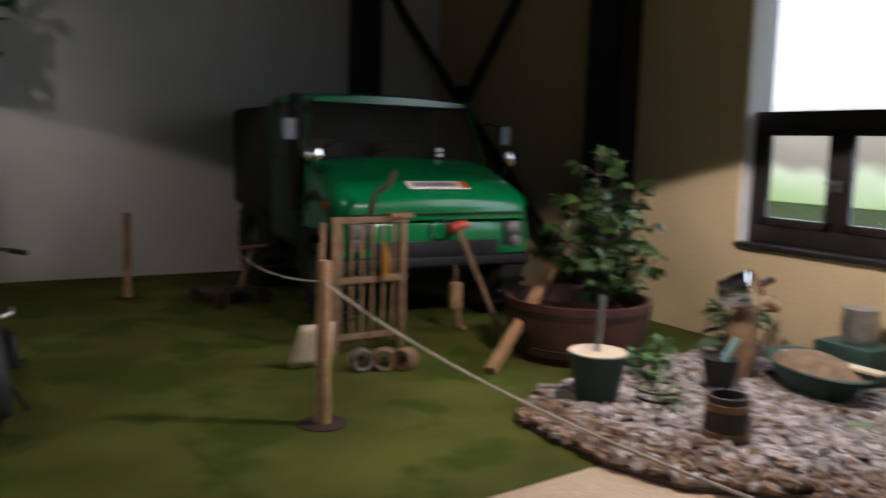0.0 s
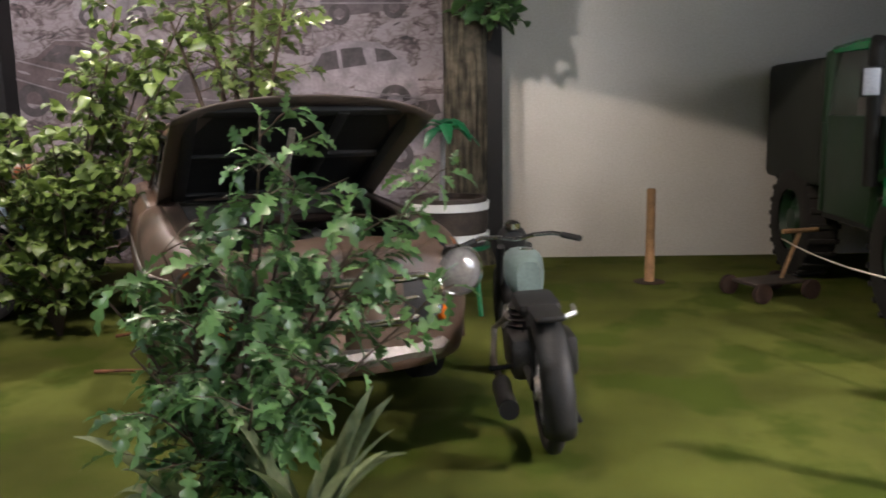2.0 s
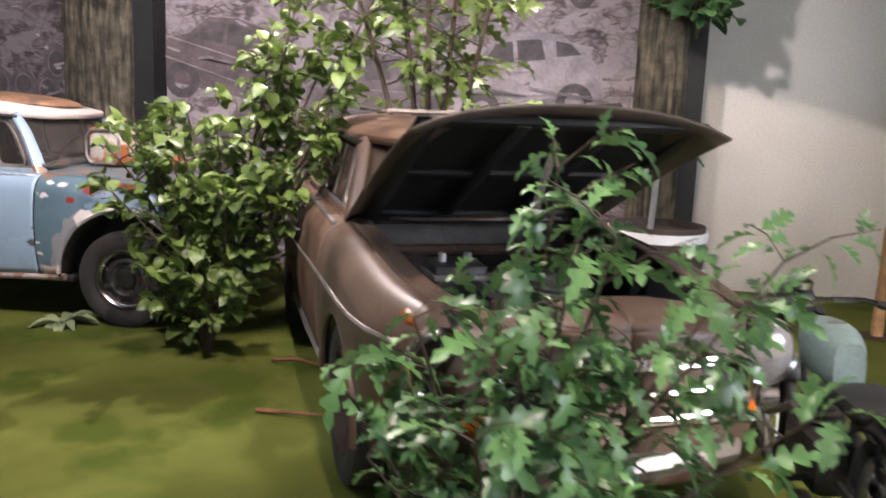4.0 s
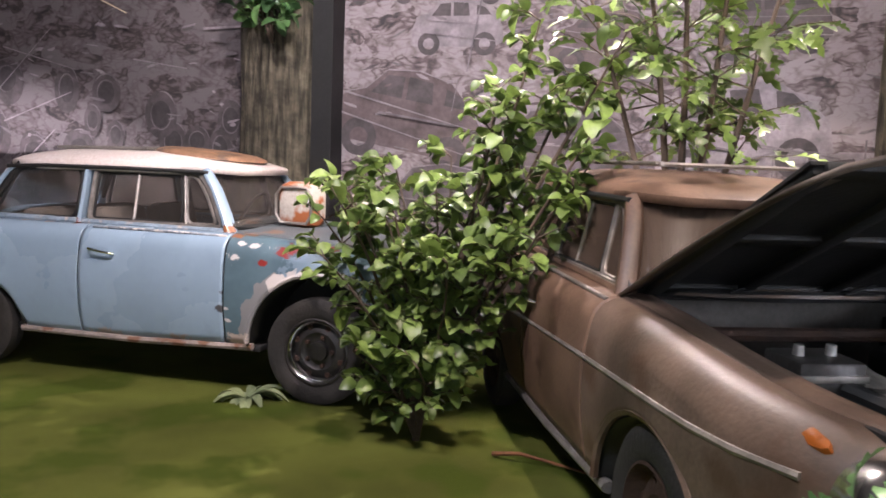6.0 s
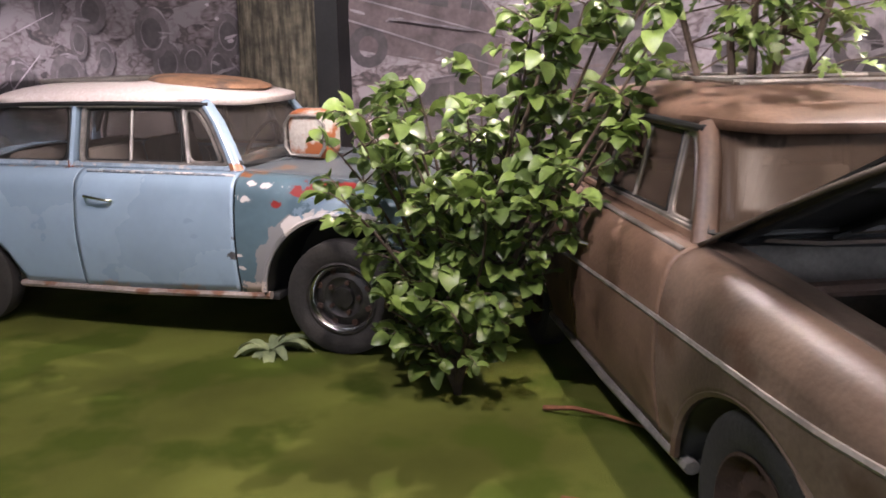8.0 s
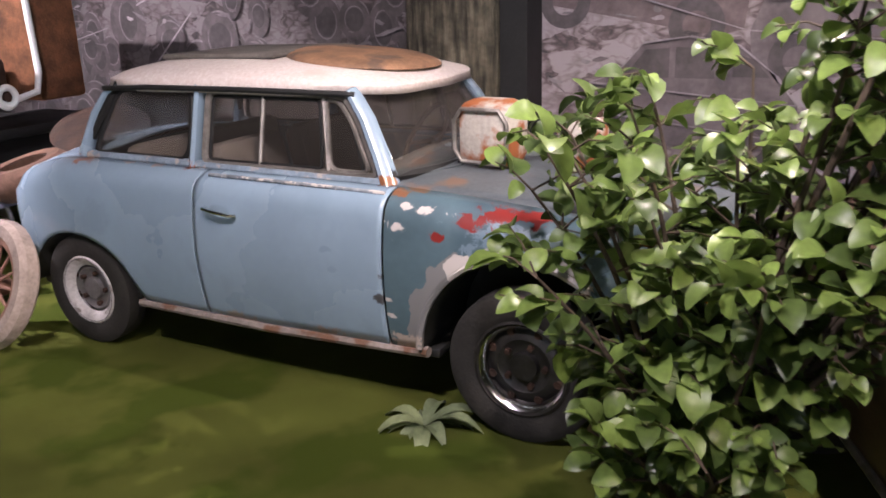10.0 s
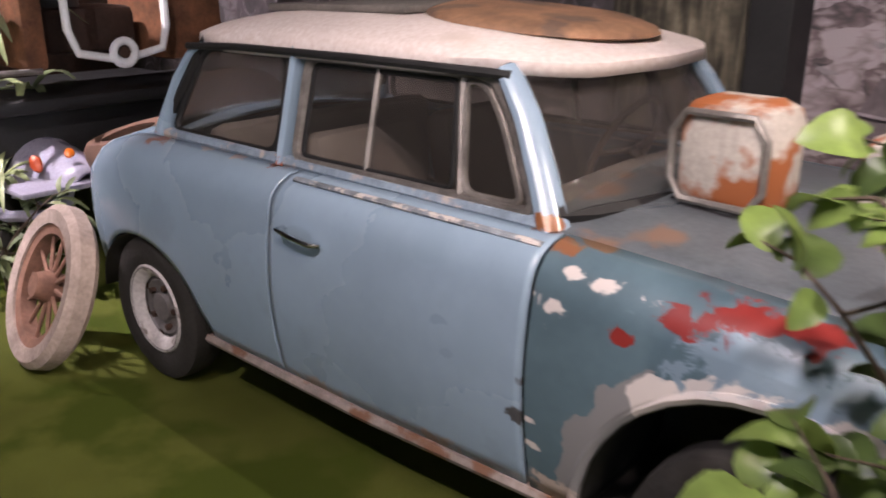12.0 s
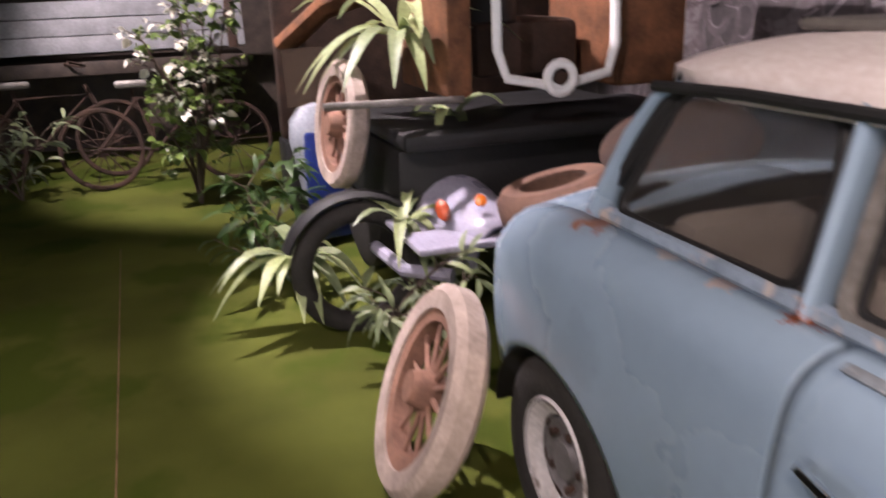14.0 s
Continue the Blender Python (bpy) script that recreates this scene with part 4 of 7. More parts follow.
        part(nm + "_seal", tube(loop, 0.023, 6, closed=True), M["black"], root)
    for dy in (-0.25, 0.2):
        part("wiper", tube([(1.90, dy, 0.99), (1.88, dy + 0.15, 1.03), (1.83, dy + 0.32, 1.06)], 0.006, 5), M["black"], root)
    solid(part("scuttle", slab([(1.70, -0.58, 0.958), (1.93, -0.3, 0.985), (1.95, 0, 0.99), (1.93, 0.3, 0.985), (1.70, 0.58, 0.958)], 0.012), fender_mat, root), 0.002)
    # roof: domed panel, square-cornered in plan, its edge turned down to the gutter
    bm = bmesh.new()
    n, levels = 72, [0.0, 0.2, 0.4, 0.55, 0.68, 0.78, 0.86, 0.92, 0.96, 0.985, 1.0]
    hl, hw, xc = 0.775, tp + 0.030, 0.835

    def roof_at(a, f, drop):
        c, sn = math.cos(a), math.sin(a)
        ux, uy = math.copysign(abs(c) ** 0.25, c) * f, math.copysign(abs(sn) ** 0.25, sn) * f
        x = xc + hl * ux + (0.12 * (1 - uy * uy) * ux ** 2 if ux > 0 else -0.10 * (1 - uy * uy) * ux ** 2)
        wave = 0.004 * noise.noise((x * 5, uy * 4, 1.7))
        end = 0.018 * max(0.0, -ux) ** 3
        return bm.verts.new((x, hw * uy, zt + 0.014 + 0.106 * max(0.0, 1 - abs(uy) ** 3.4) ** 0.5 * max(0.0, 1 - abs(ux) ** (2.2 if ux > 0 else 3.6)) ** (0.75 if ux > 0 else 0.5) - drop - end + wave))
    rings = [[roof_at(2 * math.pi * k / n, max(f, 0.001), 0.0) for k in range(n)] for f in levels]
    rings.append([roof_at(2 * math.pi * k / n, 1.004, 0.034) for k in range(n)])
    bm.faces.new(rings[0])
    for a, b in zip(rings, rings[1:]):
        for k in range(n):
            bm.faces.new((a[k], a[(k + 1) % n], b[(k + 1) % n], b[k]))
    solid(part("roof", bm, roof_mat, root), 0.014)
    # cabin
    part("cabin_floor", box(0.0, -0.62, 0.31, 1.75, 0.62, 0.36), M["interior"], root)
    part("bulkhead", box(1.70, -0.62, 0.31, 1.74, 0.62, 0.93), M["interior"], root)
    part("dashboard", tube([(1.62, -0.55, 0.90), (1.64, 0, 0.93), (1.62, 0.55, 0.90)], 0.08, 10), M["interior"], root)
    part("rear_shelf", box(-0.05, -0.56, 0.86, 0.28, 0.56, 0.90, bevel=0.01), M["interior"], root)
    for y in (-0.30, 0.30):
        bm = box(0.88, y - 0.25, 0.50, 1.32, y + 0.25, 0.64, bevel=0.05)
        part("front_seat", bm, M["seat_cloth"], root)
        part("seat_back", box(-0.06, -0.24, 0.0, 0.07, 0.24, 0.50, bevel=0.05, m=pose(0.86, y, 0.56, 0, -12, 0)), M["seat_cloth"], root, "faded grey cloth seat back")
    part("rear_seat", box(0.28, -0.55, 0.48, 0.62, 0.55, 0.62, bevel=0.05), M["seat_cloth"], root)
    part("rear_seat_back", box(0.20, -0.55, 0.60, 0.32, 0.55, 1.02, bevel=0.05), M["seat_cloth"], root)
    sw = part("steering_wheel", tube(ring_points((1.44, 0.30, 0.98), 0.185, 28, pose(0, 0, 0, 0, 0, 90) @ pose(0, 0, 0, 25, 0, 0)), 0.012, 6, closed=True), M["seat_cloth"], root, "thin-rimmed steering wheel")
    part("spoke", tube([(1.44, 0.12, 0.98), (1.47, 0.30, 0.97), (1.44, 0.48, 0.98)], 0.01, 6), M["dull_metal"], sw)
    part("column", tube([(1.46, 0.30, 0.97), (1.66, 0.30, 0.84)], 0.018, 6), M["interior"], sw)
    # front
    for s in (-1, 1):
        lm = pose(2.905, s * 0.545, 0.745, 0, 90, 0)
        if hood_open or s == 1:
            h = part("headlamp", lathe([(0.10, -0.06), (0.112, -0.01), (0.116, 0.02), (0.108, 0.036), (0.098, 0.03)], 32, lm @ Matrix.Translation((0, 0, 0.05))), M["chrome"], root, "chrome-ringed round headlamp")
            if not (hood_open and s == -1):
                part("lens", lathe([(0.10, 0.075), (0.08, 0.092), (0.045, 0.103), (0, 0.107)], 28, lm), M["lamp_glass"], h, "clouded glass lens")
        else:
            part("headlamp", lathe([(0.10, 0.0), (0.112, 0.05), (0.108, 0.075), (0.095, 0.07), (0.09, 0.02), (0, 0.01)], 32, lm), M["black"], root, "empty headlamp opening")
        part("indicator", lathe([(0.034, 0), (0.034, 0.02), (0.024, 0.035), (0, 0.04)], 16, pose(2.985, s * 0.46, 0.575, 0, 90, 0)), M["orange"], root, "amber indicator")
        part("fender_lamp", lathe([(0.05, -0.01), (0.045, 0.012), (0.025, 0.024), (0, 0.028)], 14, pose(2.76, s * 0.60, car_belt(2.8) - 0.042, s * -35, 8, 0) @ Matrix.Diagonal((1.7, 0.6, 0.8, 1))), M["amber_dull"], root, "dull amber fender lamp")
    gx = 3.045
    for z0, z1 in ((0.665, 0.665), (0.745, 0.745), (0.585, 0.585)):
        part("grille_bar", tube([(gx - 0.03, -0.40, z0), (gx + 0.01, -0.2, z0), (gx + 0.02, 0, z0), (gx + 0.01, 0.2, z0), (gx - 0.03, 0.40, z1)], 0.012, 8), M["chrome"], root, "chrome grille bar")
    part("grille_frame", tube([(gx + 0.005, y, z) for y, z in ((-0.34, 0.565), (0.34, 0.565), (0.41, 0.60), (0.42, 0.665), (0.41, 0.73), (0.34, 0.765), (-0.34, 0.765), (-0.41, 0.73), (-0.42, 0.665), (-0.41, 0.60))], 0.014, 8, closed=True), M["chrome"], root, "chrome grille surround")
    part("grille_back", box(gx - 0.03, -0.40, 0.575, gx - 0.004, 0.40, 0.755, bevel=0.01), M["black"], root)
    part("front_apron", tube([(2.80, -0.60, 0.44), (2.98, -0.42, 0.43), (3.04, 0, 0.43), (2.98, 0.42, 0.43), (2.80, 0.60, 0.44)], 0.05, 8), trim_mat, root)
    if hood_open:
        # bonnet lifted on hinges at the windscreen, strut and engine bay
        bm = bmesh.new()
        nx, ny = 12, 12
        g = []
        for i in range(nx + 1):
            row = []
            for j in range(ny + 1):
                a = -1 + 2 * j / ny
                k = i / nx
                w = 0.62 - 0.03 * k
                row.append(bm.verts.new((1.22 * k + 0.05 * (1 - a * a) * k, a * w, 0.05 * (1 - a * a) - 0.05 * k ** 3 - 0.035 * abs(a) ** 6)))
            g.append(row)
        for a, b in zip(g, g[1:]):
            for j in range(ny):
                bm.faces.new((a[j], a[j + 1], b[j + 1], b[j]))
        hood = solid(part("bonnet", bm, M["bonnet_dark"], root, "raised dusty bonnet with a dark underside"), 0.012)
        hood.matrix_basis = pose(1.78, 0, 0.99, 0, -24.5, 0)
        bm = bmesh.new()
        for y in (-0.5, -0.17, 0.17, 0.5):
            add_box(bm, 0.03, y - 0.03, -0.045, 1.16, y + 0.03, -0.016, bevel=0.006)
        for x in (0.05, 0.6, 1.12):
            add_box(bm, x, -0.5, -0.040, x + 0.06, 0.5, -0.014, bevel=0.006)
        add_box(bm, 0.02, -0.54, -0.022, 1.17, 0.54, -0.012)
        part("bonnet_ribs", bm, M["black"], hood, "black stiffening ribs")
        part("strut", tube([(2.55, -0.12, 0.78), (2.62, -0.10, 1.2), (2.68, -0.08, 1.37)], 0.016, 6), M["dull_metal"], root)
        part("engine_tray", box(1.76, -0.56, 0.40, 2.92, 0.56, 0.44), M["black"], root)
        for s in (-1, 1):
            part("inner_wing", box(1.76, s * 0.50 - 0.01, 0.42, 2.92, s * 0.50 + 0.01, 0.88), M["black"], root)
        part("radiator", box(2.70, -0.30, 0.46, 2.78, 0.30, 0.86, bevel=0.015), M["rust_dark"], root)
        part("engine_block", box(2.15, -0.22, 0.44, 2.55, 0.22, 0.76, bevel=0.03), M["brown_grey"], root)
        for y in (-0.1, 0.1):
            part("cylinder_head", lathe([(0.09, 0), (0.09, 0.03), (0.075, 0.035), (0.09, 0.05), (0.075, 0.06), (0.09, 0.075), (0.03, 0.10), (0, 0.12)], 16, pose(2.35, y, 0.75)), M["dull_metal"], root)
        bt_ = part("battery", box(2.34, -0.42, 0.70, 2.50, -0.22, 0.92, bevel=0.012), M["rim_dark"], root, "dusty dark battery with a red label")
        part("battery_label", box(2.37, -0.4245, 0.75, 2.47, -0.4205, 0.83), M["red_dull"], bt_)
        part("battery_strap", box(2.335, -0.4255, 0.865, 2.505, -0.215, 0.885, bevel=0.003), M["dull_metal"], bt_)
        for y in (-0.37, -0.27):
            part("terminal", lathe([(0.016, 0.0), (0.014, 0.03), (0, 0.032)], 10, pose(2.42, y, 0.92)), M["steel"], bt_)
        part("battery_tray", box(2.32, -0.44, 0.44, 2.52, -0.20, 0.70, bevel=0.01), M["black"], root)
        part("crossbar", tube([(1.98, -0.5, 0.86), (1.98, 0.5, 0.86)], 0.025, 8), M["rust_dark"], root)
        part("hose", tube([(2.2, -0.2, 0.8), (2.4, -0.32, 0.86), (2.66, -0.2, 0.82)], 0.025, 8), M["black"], root)
        part("air_filter", lathe([(0.11, 0), (0.12, 0.01), (0.12, 0.09), (0.10, 0.11), (0, 0.115)], 20, pose(2.1, 0.3, 0.72)), M["black"], root)
        # side trim
        for s in (-1, 1):
            pts = [car_point(x, 0.62 - 0.10 * (x - 0.1) / 2.8, s) + Vector((0, s * 0.008, 0)) for x in [0.42 + 2.40 * k / 16 for k in range(17)]]
            zs = [0.665 + 0.10 * k / 16 for k in range(17)]
            pts = [Vector((p.x, s * (car_w(p.x) - 0.006), z)) for p, z in zip(pts, zs)]
            part("side_trim", tube(pts, 0.011, 6), M["dull_metal"], root, "tarnished side trim strip")
    return root


R1, W1 = (0.19, 0.022, 0.019), (0.50, 0.46, 0.44)
FILL = (0.19, 0.19, 0.195)
arch_band(M["teal"], 2.38, 0.33, 0.43, 0.06, FILL, 1.90, 2.14)
arch_band(M["teal"], 2.38, 0.33, 0.43, 0.05, W1, 2.08, 2.66)
blotches(M["teal"], [((2.30, -0.72, 0.83), 0.09, (0.17, 0.235, 0.29)), ((2.48, -0.70, 0.80), 0.07, (0.19, 0.255, 0.31)), ((2.70, -0.66, 0.70), 0.09, (0.19, 0.28, 0.35)),
                     ((1.90, -0.73, 0.34), 0.05, (0.40, 0.33, 0.29)), ((1.82, -0.74, 0.52), 0.014, W1), ((1.835, -0.74, 0.45), 0.014, W1), ((2.82, -0.62, 0.72), 0.03, W1),
                     ((1.865, -0.73, 0.825), 0.028, W1), ((1.855, -0.73, 0.775), 0.012, W1), ((1.90, -0.69, 0.90), 0.018, W1), ((1.98, -0.69, 0.90), 0.026, W1), ((2.08, -0.69, 0.885), 0.020, W1),
                     ((2.045, -0.72, 0.805), 0.024, R1), ((2.19, -0.70, 0.865), 0.044, R1), ((2.30, -0.67, 0.905), 0.05, R1), ((2.42, -0.66, 0.895), 0.045, R1),
                     ((1.80, -0.64, 0.945), 0.04, (0.20, 0.085, 0.04)), ((1.90, -0.60, 0.955), 0.035, (0.17, 0.10, 0.06))])
blotches(M["blue"], [((0.70, -0.60, 0.955), 0.028, (0.24, 0.07, 0.03)), ((0.02, -0.62, 0.945), 0.04, (0.24, 0.10, 0.06)), ((1.75, -0.60, 0.97), 0.03, (0.22, 0.09, 0.04)),
                     ((0.30, -0.60, 0.95), 0.025, (0.36, 0.33, 0.32)), ((0.50, -0.60, 0.95), 0.025, (0.33, 0.28, 0.27)),
                     ((1.0, -0.72, 0.285), 0.06, (0.30, 0.26, 0.23)), ((1.5, -0.72, 0.30), 0.05, (0.28, 0.24, 0.22)), ((1.785, -0.74, 0.52), 0.022, (0.06, 0.06, 0.065)), ((1.79, -0.74, 0.62), 0.016, (0.09, 0.10, 0.11)),
                     ((1.53, -0.75, 0.70), 0.016, (0.185, 0.255, 0.325)), ((1.55, -0.75, 0.62), 0.014, (0.19, 0.26, 0.33))])
M["sill_rust"] = mat("sill_rust", (0.24, 0.20, 0.18), 0.75, vary=0.3, scale=9, stain=(0.15, 0.075, 0.045), stain_at=0.5, stain_scale=10)
# front rims darker than the rear ones: shadow put into their colour
BLUE = saloon("blue_saloon", pose(0, 0.75, 0), "pale blue vintage saloon with cream roof, patched fender and rust", M["blue"], M["cream"], M["teal"], M["rim_dark"], M["pane"], False, M["sill_rust"], M["rim_grey"])
ARCH.update(x=2.285, z=0.325, r=0.355)
BROWN = saloon("rusty_saloon", pose(3.98, 0.755, 0, 0, 0, -67), "rust-brown vintage saloon with raised bonnet and missing headlamp, parked on turf", M["brown"], M["brown"], M["brown_grey"], M["rust_dark"], M["pane_dusty"], True, M["dull_metal"], M["rust_dark"])
# the rusty car has the longer nose of the two
for ob in BROWN.children:
    if ob.name.startswith("wheel") and not ob.name.startswith("wheel_well"):
        if ob.matrix_basis.translation.x > 1:
            ob.matrix_basis = pose(0.14, 0, 0) @ ob.matrix_basis
    elif not ob.name.startswith("bonnet"):
        for v in ob.data.vertices:
            if v.co.x > 1.78:
                v.co.x = 1.78 + (v.co.x - 1.78) * 1.27
        for kid in ob.children:
            for v in kid.data.vertices:
                if v.co.x > 1.78:
                    v.co.x = 1.78 + (v.co.x - 1.78) * 1.27
for ob in BLUE.children:
    if ob.name.startswith(("bonnet", "scuttle")):
        ob.data.materials[0] = M["bonnet_grey"]
# roll-back roof pieces and the rusty tank on the blue car
part("roof_cover", lathe([(0, 0.05), (0.18, 0.047), (0.28, 0.036), (0.335, 0.012), (0.345, -0.004), (0.33, -0.014), (0, -0.014)], 40, pose(1.27, 0.02, 1.400, 0, 5.0, 0) @ Matrix.Diagonal((1.10, 1.0, 0.75, 1))), M["cover_tan"], BLUE, "rusty brown folded roof cover")
part("roof_flap", box(-0.35, -0.32, 0.0, 0.35, 0.36, 0.025, bevel=0.01, m=pose(0.64, 0.02, 1.414, 0, -1, 0)), M["interior"], BLUE, "dark grey canvas roof flap")
tank = thing("fuel_tank", pose(2.035, 0.56, 0.975, 0, 0, -6), "rusted off-white metal fuel tank standing on the bonnet", "fuel tank")
part("body", box(-0.13, -0.10, 0.0, 0.14, 0.10, 0.285, bevel=0.06), M["rusty_white"], tank)
part("rim", tube([(-0.09, -0.105, 0.03), (-0.125, -0.105, 0.08), (-0.125, -0.105, 0.20), (-0.09, -0.105, 0.25), (0.09, -0.105, 0.25), (0.125, -0.105, 0.2), (0.125, -0.105, 0.08), (0.09, -0.105, 0.03)], 0.01, 6, closed=True), M["dull_metal"], tank)
tank2 = thing("metal_canister", pose(2.40, 0.66, 0.972, 0, 0, 8), "smaller rust-stained metal canister standing on the bonnet", "canister")
part("body", box(-0.10, -0.09, 0.0, 0.10, 0.09, 0.22, bevel=0.05), M["rusty_white"], tank2)
part("cap", lathe([(0.03, 0), (0.03, 0.03), (0, 0.035)], 12, pose(0.05, 0, 0.215)), M["rust_dark"], tank2)
# roof rack on the rusty car
rk = thing("roof_rack", BROWN.matrix_world @ pose(1.0, 0, 1.420), "thin dark metal roof rack lying on the rusty saloon", "roof rack")
for y in (-0.38, 0.38):
    part("rail", tube([(-0.3, y, 0.03), (0.55, y, 0.03)], 0.01, 6), M["dull_metal"], rk)
for x in (-0.28, 0.1, 0.52):
    part("crossbar", tube([(x, -0.40, 0.028), (x, 0.40, 0.028)], 0.01, 6), M["dull_metal"], rk)


# ---------- green truck ----------
def truck(m):
    root = thing("green_truck", m, "bright green snub-nosed lorry with dark canvas body, parked in the corner", "truck")
    def sect(x, w, lo, hi, r, n=7, crown=0.03):
        pts = [Vector((x, w, lo)), Vector((x, w, (lo + hi - r) / 2)), Vector((x, w, hi - r))]
        pts += [Vector((x, w - r * (1 - math.cos(a)), hi - r + r * math.sin(a))) for a in [math.pi / 2 * k / n for k in range(1, n + 1)]]
        pts += [Vector((x, (w - r) * (1 - k / 5), hi + crown * math.sin(math.pi / 2 * k / 5))) for k in range(1, 6)]
        return pts + [Vector((p.x, -p.y, p.z)) for p in pts[-2::-1]]
    def loft(secs, cap0=True, cap1=True):
        bm = bmesh.new()
        g = [[bm.verts.new(p) for p in s] for s in secs]
        for a, b in zip(g, g[1:]):
            for j in range(len(a) - 1):
                bm.faces.new((a[j], a[j + 1], b[j + 1], b[j]))
        if cap0:
            bm.faces.new(g[0])
        if cap1:
            bm.faces.new(g[-1])
        return bm
    part("bonnet", loft([sect(0.02, 0.76, 0.88, 0.99, 0.05), sect(0.0, 0.82, 0.84, 1.03, 0.08), sect(-0.05, 0.86, 0.80, 1.08, 0.10), sect(-0.25, 0.88, 0.78, 1.18, 0.14), sect(-0.5, 0.88, 0.78, 1.27, 0.15), sect(-0.75, 0.88, 0.78, 1.33, 0.14)]), M["truck_green"], root, "glossy bright green bonnet")
    part("front_panel", box(-0.10, -0.86, 0.58, -0.005, 0.86, 0.86, bevel=0.03), M["truck_green"], root)
    part("grille", box(-0.03, -0.56, 0.57, 0.006, 0.56, 0.71, bevel=0.01), M["black"], root)
    part("trim_line", tube([(0.035, -0.78, 0.93), (0.05, 0, 0.935), (0.035, 0.78, 0.93)], 0.010, 6), M["truck_dark"], root)
    part("badge", tube(ring_points((0.02, 0, 0.80), 0.085, 24, pose(0, 0, 0, 0, 0, 90)), 0.010, 6, closed=True), M["chrome"], root, "round chrome badge ring")
    for s in (-1, 1):
        h = part("headlamp", box(-0.02, s * 0.70 - 0.10, 0.66, 0.02, s * 0.70 + 0.10, 0.86, bevel=0.015), M["truck_dark"], root)
        part("lens", lathe([(0.062, 0), (0.06, 0.012), (0.03, 0.028), (0, 0.032)], 20, pose(0.02, s * 0.70, 0.80, 0, 90, 0)), M["lamp_glass"], h)
        part("fog_lens", lathe([(0.05, 0), (0.045, 0.012), (0, 0.025)], 20, pose(0.02, s * 0.72, 0.69, 0, 90, 0)), M["lamp_glass"], h)
        part("indicator", box(-0.34, s * 0.88 - 0.01, 0.95, -0.20, s * 0.88 + 0.05, 1.02, bevel=0.015), M["orange"], root, "amber side indicator")
        arm = part("work_lamp", lathe([(0.02, -0.06), (0.06, -0.04), (0.075, 0.0), (0.07, 0.02), (0.03, 0.035), (0, 0.04)], 20, pose(-0.42, s * 0.92, 1.38, 0, 90, 0)), M["chrome"], root, "round chrome lamp on a bracket")
        part("bracket", tube([(-0.46, s * 0.86, 1.22), (-0.46, s * 0.92, 1.35)], 0.012, 6), M["black"], arm)
        mr = part("mirror", box(-0.72, s * 1.03 - 0.06, 1.50, -0.69, s * 1.03 + 0.06, 1.71, bevel=0.014), M["black"], root, "tall side mirror")
        part("mirror_back", box(-0.69, s * 1.03 - 0.052, 1.51, -0.675, s * 1.03 + 0.052, 1.70, bevel=0.007), M["shield_white"], mr)
        part("mirror_arm", tube([(-0.78, s * 0.86, 1.72), (-0.74, s * 1.05, 1.70)], 0.012, 6), M["black"], mr)
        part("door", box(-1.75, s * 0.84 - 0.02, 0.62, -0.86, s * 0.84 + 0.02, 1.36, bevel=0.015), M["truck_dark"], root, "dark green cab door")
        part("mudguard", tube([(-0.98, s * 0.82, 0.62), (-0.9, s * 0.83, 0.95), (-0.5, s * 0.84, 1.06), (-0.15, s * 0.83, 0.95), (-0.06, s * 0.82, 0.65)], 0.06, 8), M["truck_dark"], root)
        for x in (-0.5, -2.45):
            w = part("wheel", lathe([(0.26, -0.12), (0.40, -0.135), (0.46, -0.11), (0.475, -0.04), (0.475, 0.04), (0.46, 0.11), (0.40, 0.135), (0.26, 0.12)], 36, None), M["tyre"], root, "large ribbed tyre")
            w.matrix_basis = pose(x, s * 0.74, 0.475, -s * 90, 0, 0)
            part("rim", lathe([(0.27, 0.10), (0.25, 0.11), (0.22, 0.03), (0.12, 0.06), (0.10, 0.10), (0, 0.11)], 28), M["truck_dark"], w)
            bm = bmesh.new()
            for k in range(24):
                a = 2 * math.pi * k / 24
                add_box(bm, -0.02, -0.12, 0.465, 0.02, 0.12, 0.492, bevel=0.004, m=Matrix.Rotation(a, 4, "Z") @ pose(0, 0, 0, 90, 0, 0) @ pose(0, 0, 0, 0, 0, 0))
            tagged(part("tread", bm, M["tyre"], w), kind="stuff")
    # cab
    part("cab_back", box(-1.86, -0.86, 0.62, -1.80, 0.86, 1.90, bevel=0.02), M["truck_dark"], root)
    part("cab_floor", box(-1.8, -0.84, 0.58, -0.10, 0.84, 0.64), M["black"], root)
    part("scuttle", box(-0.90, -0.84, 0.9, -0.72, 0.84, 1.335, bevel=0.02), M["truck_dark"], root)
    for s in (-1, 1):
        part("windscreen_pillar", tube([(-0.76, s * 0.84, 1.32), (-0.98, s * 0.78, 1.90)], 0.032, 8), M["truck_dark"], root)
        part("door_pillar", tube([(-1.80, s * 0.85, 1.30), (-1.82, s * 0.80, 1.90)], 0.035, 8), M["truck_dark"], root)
        part("side_window", slab([(-0.84, s * 0.84, 1.36), (-1.76, s * 0.85, 1.36), (-1.78, s * 0.80, 1.88), (-1.0, s * 0.79, 1.88)], 0.006), M["pane"], root).visible_shadow = False
    part("windscreen", slab([(-0.77, -0.82, 1.335), (-0.77, 0.82, 1.335), (-0.98, 0.76, 1.90), (-0.98, -0.76, 1.90)], 0.006), M["pane"], root).visible_shadow = False
    part("windscreen_seal", tube([(-0.755, -0.82, 1.34), (-0.755, 0.82, 1.34), (-0.965, 0.765, 1.89), (-0.965, -0.765, 1.89)], 0.02, 6, closed=True), M["black"], root)
